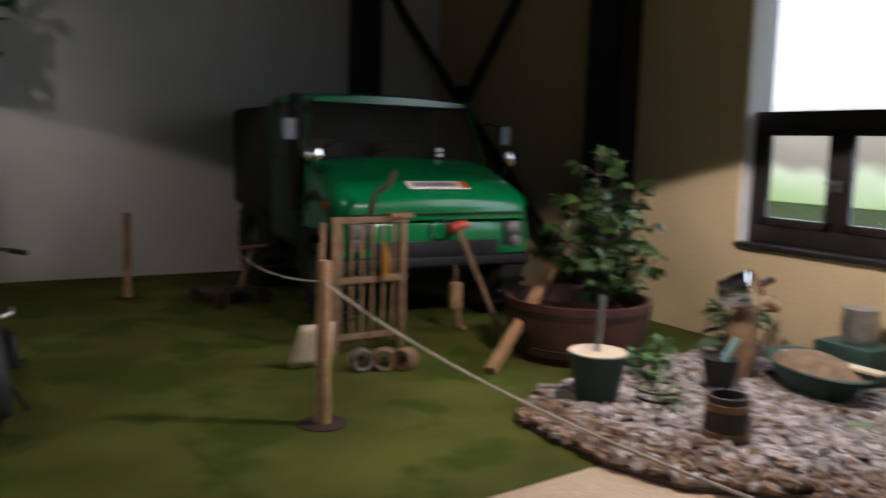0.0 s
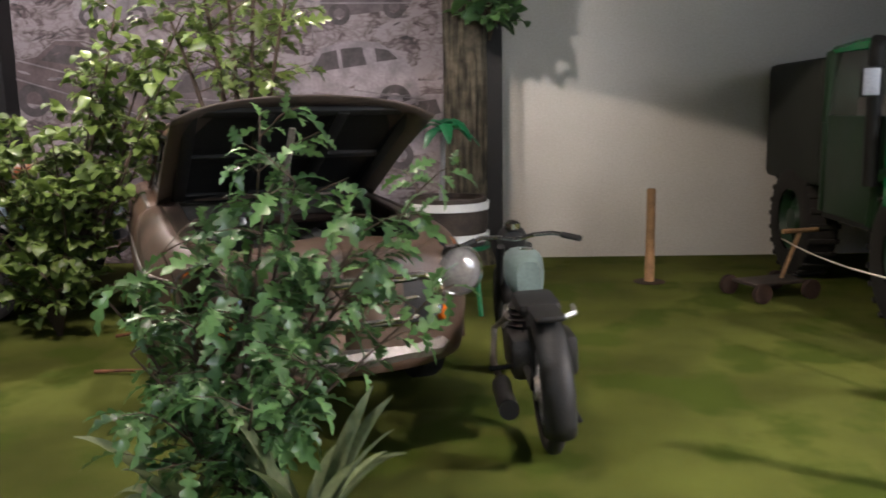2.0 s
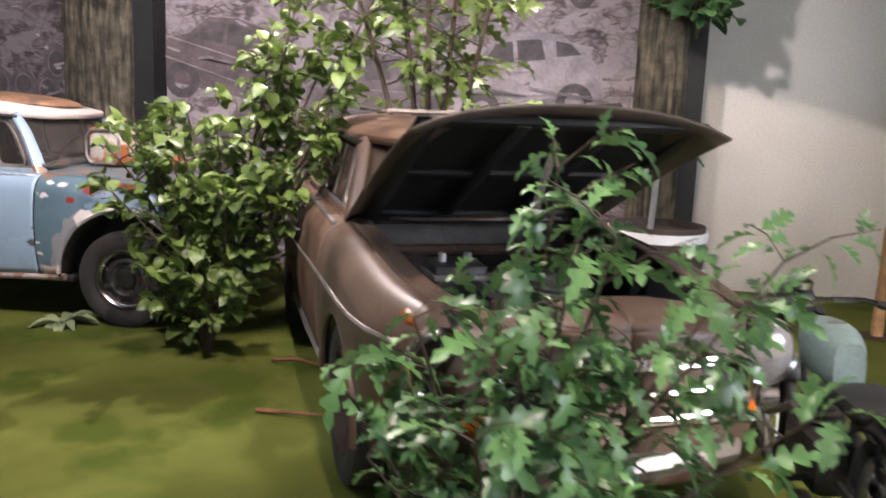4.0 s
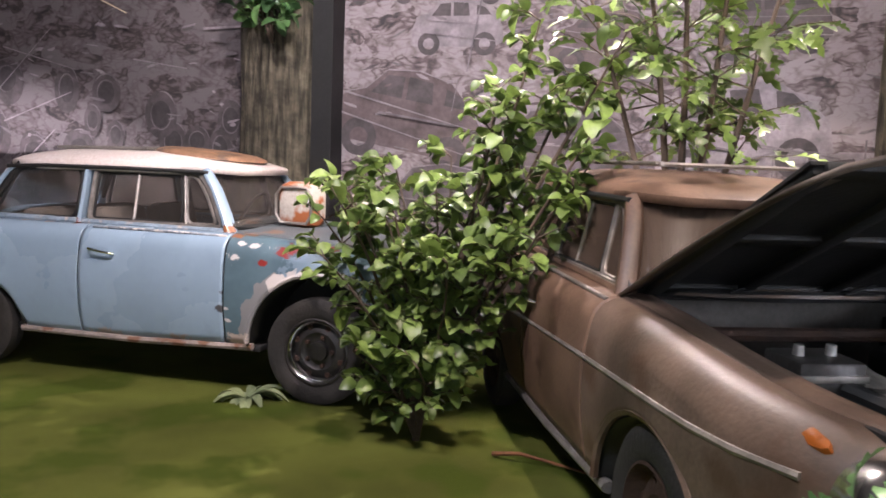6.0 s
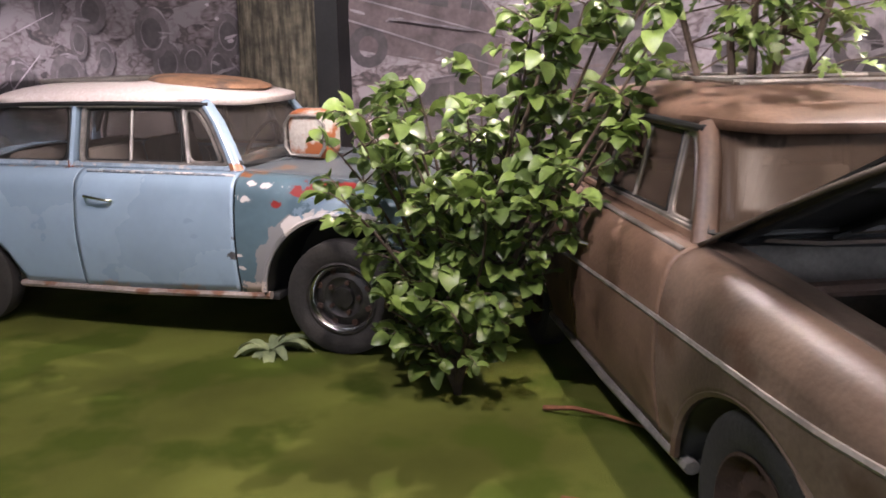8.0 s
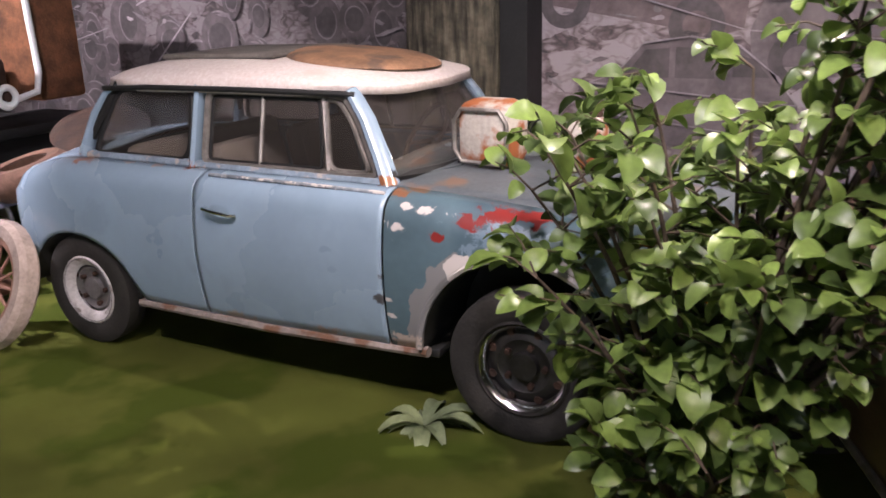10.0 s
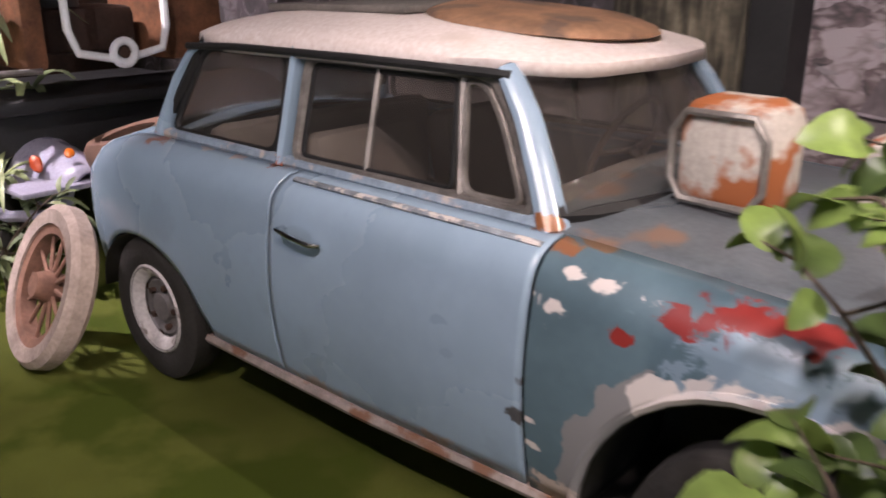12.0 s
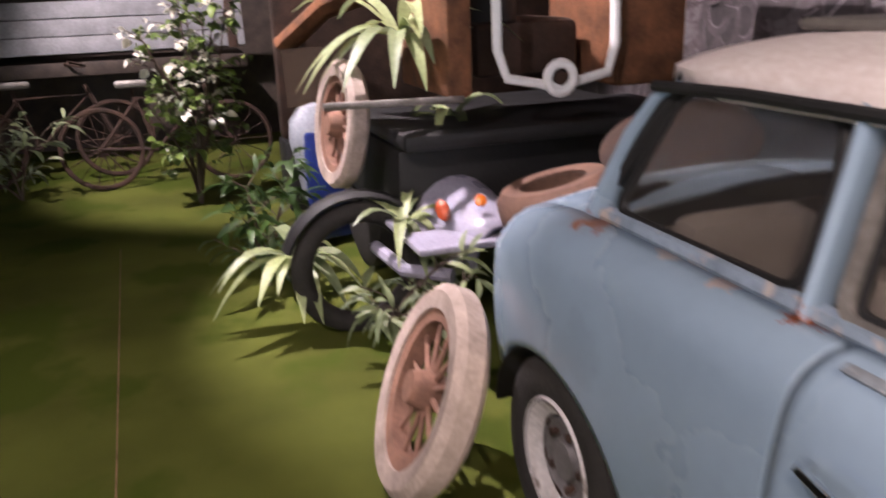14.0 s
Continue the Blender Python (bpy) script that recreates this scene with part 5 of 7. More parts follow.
    part("sticker", slab([(-0.77, 0.36, 1.37), (-0.77, 0.43, 1.37), (-0.79, 0.43, 1.46), (-0.79, 0.37, 1.46)], 0.004), M["white"], root, "small white windscreen sticker")
    for y in (-0.45, 0.15):
        part("wiper", tube([(-0.745, y, 1.345), (-0.77, y + 0.18, 1.40), (-0.79, y + 0.36, 1.44)], 0.008, 5), M["black"], root)
    part("roof", loft([sect(-0.93, 0.72, 1.88, 1.925, 0.03, crown=0.03), sect(-1.0, 0.80, 1.88, 1.95, 0.05, crown=0.03), sect(-1.4, 0.82, 1.88, 1.97, 0.06, crown=0.03), sect(-1.85, 0.82, 1.88, 1.95, 0.06, crown=0.03)]), M["truck_green"], root, "bright green cab roof")
    for y in (-0.42, 0.42):
        part("seat", box(-1.6, y - 0.25, 0.66, -1.2, y + 0.25, 1.0, bevel=0.05), M["interior"], root)
        part("seat_back", box(-1.74, y - 0.25, 0.9, -1.6, y + 0.25, 1.52, bevel=0.05), M["interior"], root)
    part("steering_wheel", tube(ring_points((-1.08, -0.42, 1.36), 0.21, 24, pose(0, 0, 0, 0, 0, 90) @ pose(0, 0, 0, 40, 0, 0)), 0.014, 6, closed=True), M["black"], root)
    # load body
    part("canvas_body", box(-3.12, -0.95, 0.80, -1.92, 0.95, 1.86, bevel=0.06), M["tarp"], root, "dark canvas-covered load body")
    part("chassis", box(-3.1, -0.45, 0.45, -0.1, 0.45, 0.60, bevel=0.01), M["black"], root)
    part("bumper", box(-0.06, -0.88, 0.50, 0.03, 0.88, 0.58, bevel=0.015), M["black"], root)
    part("snorkel", tube([(-0.86, -0.92, 0.9), (-0.86, -0.93, 1.85), (-0.82, -0.93, 1.92)], 0.05, 10), M["black"], root)
    # plate with unreadable marks
    pl = part("licence_plate", box(-0.012, -0.27, -0.055, 0.0, 0.27, 0.055, bevel=0.004, m=pose(-0.12, 0.02, 1.145, 0, -62, 0) @ pose(0, 0, 0, 0, 0, 0)), M["white"], root, "white licence plate with an orange end")
    pl.location = (0.035, 0, 0.01)
    bm = bmesh.new()
    for k in range(8):
        add_box(bm, 0.0, -0.22 + 0.05 * k, -0.03, 0.003, -0.22 + 0.05 * k + 0.032, 0.03, m=pose(-0.12, 0.02, 1.145, 0, -62, 0))
    tagged(part("plate_marks", bm, M["black"], pl), kind="stuff")
    part("plate_end", box(0.0, 0.20, -0.05, 0.003, 0.265, 0.05, m=pose(-0.12, 0.02, 1.145, 0, -62, 0)), M["orange"], pl)
    return root


LORRY = truck(pose(9.37, -0.99, 0, 0, 0, -91.5))
# the cab is low and the canvas body no wider than it
for ob in LORRY.children:
    for piece in [ob, *ob.children]:
        if piece.name.startswith(("wheel", "rim", "tread")):
            continue
        for v in piece.data.vertices:
            if v.co.z > 1.33:
                v.co.z = 1.33 + (v.co.z - 1.33) * 0.88
            if ob.name.startswith("canvas_body"):
                v.co.y *= 0.91


# ---------- motorcycle ----------
def motorcycle(m):
    root = thing("motorcycle", m, "old black motorcycle with dull teal tank standing on turf", "motorcycle")
    def wheel(y):
        w = part("wheel", tube([(0, y + 0.26 * math.cos(2 * math.pi * k / 40), 0.30 + 0.26 * math.sin(2 * math.pi * k / 40)) for k in range(40)], 0.036, 10, closed=True, up=(1, 0, 0)), M["tyre"], root, "worn black tyre")
        part("rim", tube([(0, y + 0.222 * math.cos(2 * math.pi * k / 40), 0.30 + 0.222 * math.sin(2 * math.pi * k / 40)) for k in range(40)], 0.018, 8, closed=True, up=(1, 0, 0)), M["steel"], w)
        part("hub", tube([(-0.06, y, 0.30), (0.06, y, 0.30)], 0.055, 16), M["dull_metal"], w)
        bm = bmesh.new()
        for k in range(24):
            a = 2 * math.pi * k / 24
            add_tube(bm, [(0.04 * (-1) ** k, y + 0.05 * math.cos(a + 0.3), 0.30 + 0.05 * math.sin(a + 0.3)), (0, y + 0.22 * math.cos(a), 0.30 + 0.22 * math.sin(a))], 0.0025, 4)
        tagged(part("spokes", bm, M["steel"], w), kind="stuff")
    wheel(0.0)
    wheel(1.25)
    def guard(y, a0, a1, nm):
        bm = bmesh.new()
        rows = []
        for k in range(17):
            a = radians(a0 + (a1 - a0) * k / 16)
            rows.append([bm.verts.new((0.072 * math.sin(b), y + (0.300 + 0.055 * math.cos(b)) * math.cos(a), 0.30 + (0.300 + 0.055 * math.cos(b)) * math.sin(a))) for b in [radians(-85 + 170 * j / 8) for j in range(9)]])
        for a, b in zip(rows, rows[1:]):
            for j in range(8):
                bm.faces.new((a[j], a[j + 1], b[j + 1], b[j]))
        solid(part(nm, bm, M["black"], root, "black curved mudguard"), 0.006)
    guard(0.0, 200, 40, "rear_mudguard")
    guard(1.25, 150, -10, "front_mudguard")
    part("saddle", box(-0.10, 0.08, 0.60, 0.10, 0.38, 0.67, bevel=0.03), M["black"], root, "black saddle")
    part("pillion_seat", box(-0.07, -0.18, 0.64, 0.07, 0.06, 0.67, bevel=0.018), M["black"], root)
    part("carrier", tube([(0.06, -0.10, 0.64), (0.13, -0.05, 0.645), (0.15, 0.1, 0.64)], 0.012, 6), M["steel"], root)
    bm = bmesh.new()
    secs = []
    for k in range(9):
        y = 0.40 + 0.44 * k / 8
        w = 0.105 * math.sin(math.pi * min(1, 0.18 + 0.75 * k / 8)) + 0.01
        zc = 0.70 + 0.03 * math.sin(math.pi * k / 8)
        secs.append([bm.verts.new((0.88 * w * math.copysign(abs(math.cos(a)) ** 0.6, math.cos(a)), y, zc + 0.10 * math.copysign(abs(math.sin(a)) ** 0.6, math.sin(a)))) for a in [2 * math.pi * j / 16 for j in range(16)]])
    for a, b in zip(secs, secs[1:]):
        for j in range(16):
            bm.faces.new((a[j], a[(j + 1) % 16], b[(j + 1) % 16], b[j]))
    bm.faces.new(secs[0])
    bm.faces.new(secs[-1])
    tk = part("fuel_tank", bm, M["teal_tank"], root, "dull teal teardrop tank")
    part("cap", lathe([(0.035, 0), (0.035, 0.02), (0, 0.026)], 14, pose(0.02, 0.60, 0.81)), M["chrome"], tk)
    for pts in ([(0, 0.84, 0.78), (0, 0.82, 0.35), (0, 0.4, 0.26), (0, 0.3, 0.60), (0, 0.84, 0.68)], [(0.05, 0.3, 0.30), (0.06, 0.0, 0.30), (0.06, 0.0, 0.58), (0.04, 0.3, 0.60)], [(-0.05, 0.3, 0.30), (-0.06, 0.0, 0.30), (-0.06, 0.0, 0.58), (-0.04, 0.3, 0.60)]):
        part("frame_tube", tube(pts, 0.017, 8), M["black"], root)
    for s in (-1, 1):
        part("fork_leg", tube([(s * 0.075, 0.90, 0.80), (s * 0.075, 1.25, 0.30)], 0.022, 8), M["black"], root)
        hb = part("handlebar", tube([(0, 0.84, 0.84), (s * 0.10, 0.84, 0.86), (s * 0.19, 0.76, 0.875), (s * 0.28, 0.67, 0.86)], 0.012, 8), M["chrome"], root)
        part("grip", tube([(s * 0.23, 0.724, 0.868), (s * 0.31, 0.645, 0.853)], 0.017, 8), M["black"], hb)
        part("lever", tube([(s * 0.17, 0.80, 0.875), (s * 0.26, 0.74, 0.86)], 0.006, 5), M["chrome"], hb)
        part("footrest", tube([(s * 0.05, 0.42, 0.28), (s * 0.22, 0.42, 0.27)], 0.014, 8), M["black"], root)
    part("headlamp", lathe([(0.0, -0.12), (0.06, -0.09), (0.085, 0.0), (0.08, 0.03), (0, 0.045)], 20, pose(0, 1.0, 0.82, -90, 0, 0)), M["black"], root)
    part("speedometer", lathe([(0.04, 0), (0.045, 0.03), (0.03, 0.045), (0, 0.05)], 16, pose(0, 0.92, 0.89)), M["chrome"], root)
    part("engine", box(-0.11, 0.38, 0.20, 0.11, 0.74, 0.42, bevel=0.04), M["rim_dark"], root, "oily dark engine block")
    part("cylinder", lathe([(0.07, 0), (0.09, 0.02), (0.07, 0.03), (0.09, 0.05), (0.07, 0.06), (0.09, 0.08), (0.07, 0.09), (0.09, 0.11), (0.06, 0.15), (0, 0.16)], 18, pose(0, 0.62, 0.42)), M["rim_dark"], root)
    part("exhaust_pipe", tube([(-0.08, 0.70, 0.46), (-0.14, 0.86, 0.36), (-0.17, 0.7, 0.22), (-0.17, 0.3, 0.22)], 0.018, 8), M["dull_metal"], root)
    sl = part("silencer", tube([(-0.17, 0.34, 0.22), (-0.18, 0.2, 0.23), (-0.19, -0.10, 0.255), (-0.19, -0.14, 0.26)], 0.045, 14), M["black"], root, "black silencer")
    part("side_case", box(0.09, 0.10, 0.30, 0.17, 0.34, 0.50, bevel=0.03), M["black"], root)
    part("chain_guard", box(0.07, 0.0, 0.30, 0.09, 0.45, 0.38, bevel=0.01), M["steel"], root)
    part("stand", tube([(0.1, 0.35, 0.22), (0.2, 0.28, 0.01)], 0.012, 6), M["black"], root)
    return root


motorcycle(pose(6.15, -2.28, 0, 0, -3, 4) @ Matrix.Scale(0.94, 4))

# ---------- barrel with palm, behind the rusty car ----------
st = thing("green_stand", pose(5.68, 0.33, 0), "green painted metal stand under a small barrel", "stand")
part("top", lathe([(0, 0.46), (0.31, 0.46), (0.31, 0.485), (0, 0.485)], 28), M["green_paint"], st)
for k in range(4):
    a = math.pi / 4 + k * math.pi / 2
    part("leg", tube([(0.27 * math.cos(a), 0.27 * math.sin(a), 0.46), (0.33 * math.cos(a), 0.33 * math.sin(a), 0.0)], 0.02, 6), M["green_paint"], st)
br = thing("small_barrel", pose(5.68, 0.33, 0.486), "dark wooden half barrel with two white hoops on a green stand", "barrel")
part("body", lathe([(0.0, 0.0), (0.27, 0.0), (0.295, 0.17), (0.285, 0.34), (0.265, 0.34), (0.26, 0.30), (0, 0.29)], 24), M["wood_dark"], br)
for z in (0.035, 0.255):
    part("hoop", lathe([(0.284 + z * 0.03, z), (0.301, z), (0.303, z + 0.055), (0.286, z + 0.055)], 28), M["white"], br, "white hoop")
pm = thing("palm_ornament", pose(5.64, 0.33, 0.776), "green plastic palm on a pale pole standing in the barrel", "artificial palm")
part("pole", tube([(0, 0, 0), (0.02, 0, 0.50)], 0.018, 8), M["grey_plank"], pm)
for k in range(9):
    a = 2 * math.pi * k / 9
    c, s = math.cos(a), math.sin(a)
    bm = bmesh.new()
    row = []
    for i in range(6):
        r, z, w = 0.26 * i / 5, 0.50 + 0.05 * math.sin(math.pi * i / 5) + 0.03 * (k % 3) - 0.10 * (i / 5) ** 2, 0.05 * math.sin(math.pi * (0.15 + 0.8 * i / 5))
        row.append((bm.verts.new((0.02 + r * c - w * s, r * s + w * c, z)), bm.verts.new((0.02 + r * c, r * s, z + 0.015)), bm.verts.new((0.02 + r * c + w * s, r * s - w * c, z))))
    for a_, b_ in zip(row, row[1:]):
        bm.faces.new((a_[0], a_[1], b_[1], b_[0]))
        bm.faces.new((a_[1], a_[2], b_[2], b_[1]))
    part("frond", bm, M["leaf_palm"], pm)


# ---------- barrier posts and rope ----------
def barrier_post(x, y, h):
    root = thing("barrier_post", pose(x, y, 0), "round peeled wooden post on a flat metal foot", "barrier post", "barrier posts")
    part("post", lathe([(0.0, 0.008), (0.040, 0.008), (0.041, 0.1), (0.037, h * 0.5), (0.036, h - 0.015), (0.030, h), (0, h)], 20), M["wood"], root)
    part("foot", lathe([(0, 0), (0.13, 0), (0.13, 0.006), (0.05, 0.010), (0, 0.010)], 28), M["rust_dark"], root, "dark metal foot plate")


barrier_post(7.66, -2.80, 0.87)
barrier_post(7.34, 1.20, 0.78)
barrier_post(7.72, -6.30, 0.87)


def sag(a, b, d, n=14):
    a, b = Vector(a), Vector(b)
    return [a.lerp(b, k / n) - Vector((0, 0, d * 4 * (k / n) * (1 - k / n))) for k in range(n + 1)]


whole("barrier_rope", tube(sag((7.66, -2.80, 0.76), (7.72, -6.30, 0.72), 0.125), 0.005, 6), M["rope"], "pale twisted rope between barrier posts", "rope", group="barrier ropes")
whole("barrier_rope", tube(sag((7.66, -2.80, 0.76), (8.25, 0.75, 0.42), 0.06), 0.005, 6), M["rope"], "pale rope strung back to the hand cart", "rope", group="barrier ropes")

# hand cart at the back
hc = thing("hand_cart", pose(8.12, 0.62, 0, 0, 0, 20), "small wooden hand cart with a T-shaped handle", "hand cart")
part("deck", box(-0.24, -0.13, 0.11, 0.24, 0.13, 0.135, bevel=0.006), M["wood_dark"], hc)
for x in (-0.22, 0.22):
    for y in (-0.19, 0.19):
        part("wheel", tube([(x, y - 0.02, 0.075), (x, y + 0.02, 0.075)], 0.075, 18), M["rust_dark"], hc)
part("shaft", tube([(0.1, 0, 0.12), (0.22, -0.05, 0.50)], 0.018, 8), M["wood"], hc)
part("handle", tube([(0.06, -0.05, 0.50), (0.38, -0.05, 0.50)], 0.018, 8), M["wood"], hc)

# ---------- farm tools before the truck ----------
sl = thing("wooden_rack", pose(8.52, -1.50, 0, 0, 0, 4), "old wooden slatted frame standing before the truck", "wooden frame")
for x in (-0.27, 0.27):
    part("post", box(x - 0.025, -0.02, 0.0, x + 0.025, 0.02, 0.95, bevel=0.006), M["wood_old"], sl)
for z in (0.92, 0.50, 0.10):
    part("rail", box(-0.30, -0.015, z, 0.30, 0.018, z + 0.045, bevel=0.005), M["wood_old"], sl)
for k in range(6):
    part("slat", box(-0.21 + 0.084 * k - 0.012, 0.02, 0.06, -0.21 + 0.084 * k + 0.012, 0.034, 0.92, bevel=0.003), M["wood_old"], sl)
part("top_block", box(0.14, -0.05, 0.95, 0.33, 0.04, 0.99, bevel=0.01), M["wood_old"], sl)
bl = thing("yellow_bottle", pose(8.62, -1.55, 0.545), "amber glass bottle standing on the rack rail", "bottle")
part("body", lathe([(0, 0), (0.03, 0), (0.032, 0.14), (0.014, 0.20), (0.014, 0.24), (0, 0.24)], 14), mat("amber", (0.35, 0.17, 0.03), 0.2), bl)
sv = thing("grain_shovel", pose(8.02, -1.82, 0, 0, 0, 8), "pale wooden grain shovel leaning behind the post", "shovel")
bm = bmesh.new()
g = []
for i in range(6):
    row = []
    for j in range(7):
        a = -1 + 2 * j / 6
        row.append(bm.verts.new((a * (0.155 - 0.035 * i / 5), 0.10 - 0.022 * i + 0.03 * a * a, 0.01 + 0.06 * i)))
    g.append(row)
for a, b in zip(g, g[1:]):
    for j in range(6):
        bm.faces.new((a[j], a[j + 1], b[j + 1], b[j]))
solid(part("blade", bm, M["wood_pale"], sv, "pale wooden blade"), 0.012)
part("shaft", tube([(0, 0.02, 0.26), (0.09, 0.11, 0.95)], 0.018, 8), M["wood"], sv)
for k, (x, y, a) in enumerate(((8.27, -1.93, 80), (8.42, -1.98, 60), (8.55, -2.03, 30))):
    hb = thing("wheel_hub", pose(x, y, 0.075, 0, 0, a - 90) @ pose(0, 0, 0, 90, 0, 0), "weathered round hub lying on the turf", "wheel hub", "wheel hubs")
    part("ring", lathe([(0.045, -0.05), (0.06, -0.06), (0.075, -0.04), (0.075, 0.05), (0.068, 0.06), (0.05, 0.055), (0.045, -0.05)], 22), M["dull_metal"] if k == 0 else M["wood_old"], hb)
    part("bore", lathe([(0.0, 0.0), (0.022, 0.0), (0.022, 0.045), (0.0, 0.045)], 12), M["rust_dark"], hb)
hm = thing("sledgehammer", pose(0, 0, 0), "long-handled hammer with a red head leaning on the truck", "hammer")
part("handle", tube([(9.60, -1.62, 0.01), (9.48, -1.10, 0.82)], 0.019, 8), M["wood_old"], hm)
part("head", tube([(9.41, -1.10, 0.82), (9.56, -1.08, 0.85)], 0.04, 10), M["red"], hm, "red painted head")
yk = thing("harness_block", pose(9.42, -1.18, 0.30), "carved wooden pulley block hanging under the bumper", "pulley block")
part("body", box(-0.05, -0.03, -0.12, 0.06, 0.03, 0.10, bevel=0.02), M["wood"], yk)
part("hook", tube([(0, 0, 0.10), (0.0, 0.01, 0.24)], 0.014, 6), M["wood_old"], yk)
part("lower_arm", tube([(0.02, 0, -0.1), (0.05, 0.0, -0.26), (0.10, 0, -0.29)], 0.022, 8), M["wood"], yk)
whole("timber_beam", box(-0.035, -0.03, 0, 0.035, 0.03, 1.30, bevel=0.006, m=pose(9.00, -2.36, 0.02, 0, 0, 0) @ (Vector((1.15, 0.70, 0.72)).to_track_quat("Z", "Y").to_matrix().to_4x4())), M["wood"], "squared timber leaning on the brown tub", "timber beam")
whole("crank_pipe", tube([(8.53, -1.49, 0.955), (8.56, -1.48, 1.12), (8.68, -1.45, 1.18), (8.74, -1.44, 1.28)], 0.02, 8), M["rust_dark"], "bent rusty pipe standing on the wooden rack", "pipe")

# ---------- planter and garden bed ----------
tb = thing("brown_tub", pose(9.88, -2.14, 0), "large brown wooden tub planted with a bushy ficus", "tub")
part("wall", lathe([(0, 0), (0.44, 0), (0.50, 0.20), (0.52, 0.42), (0.49, 0.42), (0.46, 0.30), (0, 0.30)], 36), M["barrel_brown"], tb)
for z in (0.06, 0.32):
    part("hoop", lathe([(0.455 + z * 0.12, z), (0.475 + z * 0.12, z), (0.482 + z * 0.12, z + 0.05), (0.462 + z * 0.12, z + 0.05)], 36), M["rust_dark"], tb)
bk = thing("green_bucket", pose(9.19, -3.18, 0.02), "dark green bucket filled with dried cream plaster", "bucket")
part("body", lathe([(0, 0), (0.115, 0), (0.165, 0.29), (0.175, 0.30), (0.165, 0.305), (0.155, 0.29), (0, 0.285)], 28), M["green_bucket"], bk)
part("filling", lathe([(0, 0.296), (0.10, 0.295), (0.165, 0.309), (0.168, 0.30)], 24), M["mud"], bk, "cream plaster filling")
part("handle_rod", tube([(0.02, 0.03, 0.29), (0.06, 0.05, 0.62)], 0.016, 8), M["steel"], bk)
tw = thing("wooden_pail", pose(9.36, -3.98, 0.03), "small dark wooden pail with hoops on the stones", "pail")
part("body", lathe([(0, 0), (0.12, 0), (0.105, 0.24), (0.09, 0.24), (0.095, 0.04), (0, 0.03)], 20), M["wood_dark"], tw)
for z in (0.03, 0.17):
    part("hoop", lathe([(0.116 - z * 0.06, z), (0.126 - z * 0.06, z), (0.124 - z * 0.06, z + 0.035), (0.112 - z * 0.06, z + 0.035)], 22), M["wood_old"], tw)
rb = thing("wire_basket", pose(9.44, -3.42, 0.03), "low rusty wire basket holding a small plant", "basket")
for z, r in ((0.01, 0.10), (0.06, 0.12), (0.11, 0.13)):
    part("wire", tube([(r * math.cos(2 * math.pi * k / 20), r * math.sin(2 * math.pi * k / 20), z) for k in range(20)], 0.007, 5, closed=True), M["rust_dark"], rb)
tr = thing("oval_trough", pose(10.55, -3.62, 0.04, 0, 0, 65), "dark green enamel trough heaped with dry straw", "trough")
part("shell", lathe([(0, 0), (0.20, 0), (0.30, 0.16), (0.33, 0.17), (0.32, 0.18), (0.28, 0.15), (0, 0.12)], 30, Matrix.Diagonal((1.35, 0.8, 1, 1))), M["green_bucket"], tr)
part("straw", lathe([(0.30, 0.15), (0.2, 0.20), (0.08, 0.235), (0, 0.24)], 24, Matrix.Diagonal((1.3, 0.75, 1, 1))), M["wood_old"], tr, "heap of dull straw")
part("board", box(-0.42, -0.05, 0.17, 0.40, 0.05, 0.19, bevel=0.006, m=pose(0, -0.1, 0.0, 0, 4, 12)), M["wood_pale"], tr)
sp = thing("scrap_figure", pose(10.35, -3.22, 0.03, 0, 0, 20), "garden ornament of scrap wood with a silver pot", "garden ornament")
part("trunk_piece", lathe([(0.0, 0), (0.09, 0.0), (0.10, 0.2), (0.08, 0.42), (0.05, 0.46), (0, 0.46)], 14), M["wood_old"], sp)
part("pot", lathe([(0, -0.12), (0.09, -0.11), (0.12, 0.0), (0.125, 0.09), (0.10, 0.1), (0, 0.08)], 22, pose(-0.06, 0.02, 0.58, 70, 20, 0)), M["chrome"], sp, "silver pot")
part("arm", tube([(0.05, 0, 0.42), (0.22, -0.05, 0.50), (0.30, -0.1, 0.44)], 0.035, 8), M["wood"], sp)
part("disc", lathe([(0, 0), (0.11, 0.0), (0.11, 0.02), (0, 0.025)], 20, pose(0.30, 0.05, 0.55, 70, 0, 40)), M["rust"], sp)
part("spout", tube([(0.3, 0.05, 0.56), (0.46, 0.0, 0.60)], 0.025, 8), M["rust_dark"], sp)
kt = thing("silver_kettle", pose(10.98, -3.60, 0.30), "tarnished metal can on a dark box", "metal can")
part("body", lathe([(0, 0), (0.10, 0), (0.115, 0.10), (0.10, 0.2), (0.11, 0.22), (0, 0.22)], 20), M["steel"], kt)
whole("dark_box", box(10.80, -3.80, 0.03, 11.14, -3.40, 0.30, bevel=0.02), M["green_bucket"], "dark green box on the stones", "box")
pt = thing("black_pot", pose(9.98, -3.38, 0.03), "black iron pot on short legs with a turquoise scoop", "iron pot")
part("body", lathe([(0, 0.06), (0.08, 0.06), (0.10, 0.14), (0.105, 0.22), (0.09, 0.22), (0, 0.16)], 20), M["black"], pt)
for k in range(3):
    a = 2 * math.pi * k / 3
    part("leg", tube([(0.07 * math.cos(a), 0.07 * math.sin(a), 0.08), (0.09 * math.cos(a), 0.09 * math.sin(a), 0)], 0.014, 6), M["black"], pt)
part("scoop", tube([(0.02, 0, 0.2), (0.10, -0.03, 0.34)], 0.02, 6), mat("turquoise", (0.22, 0.38, 0.36), 0.5), pt)

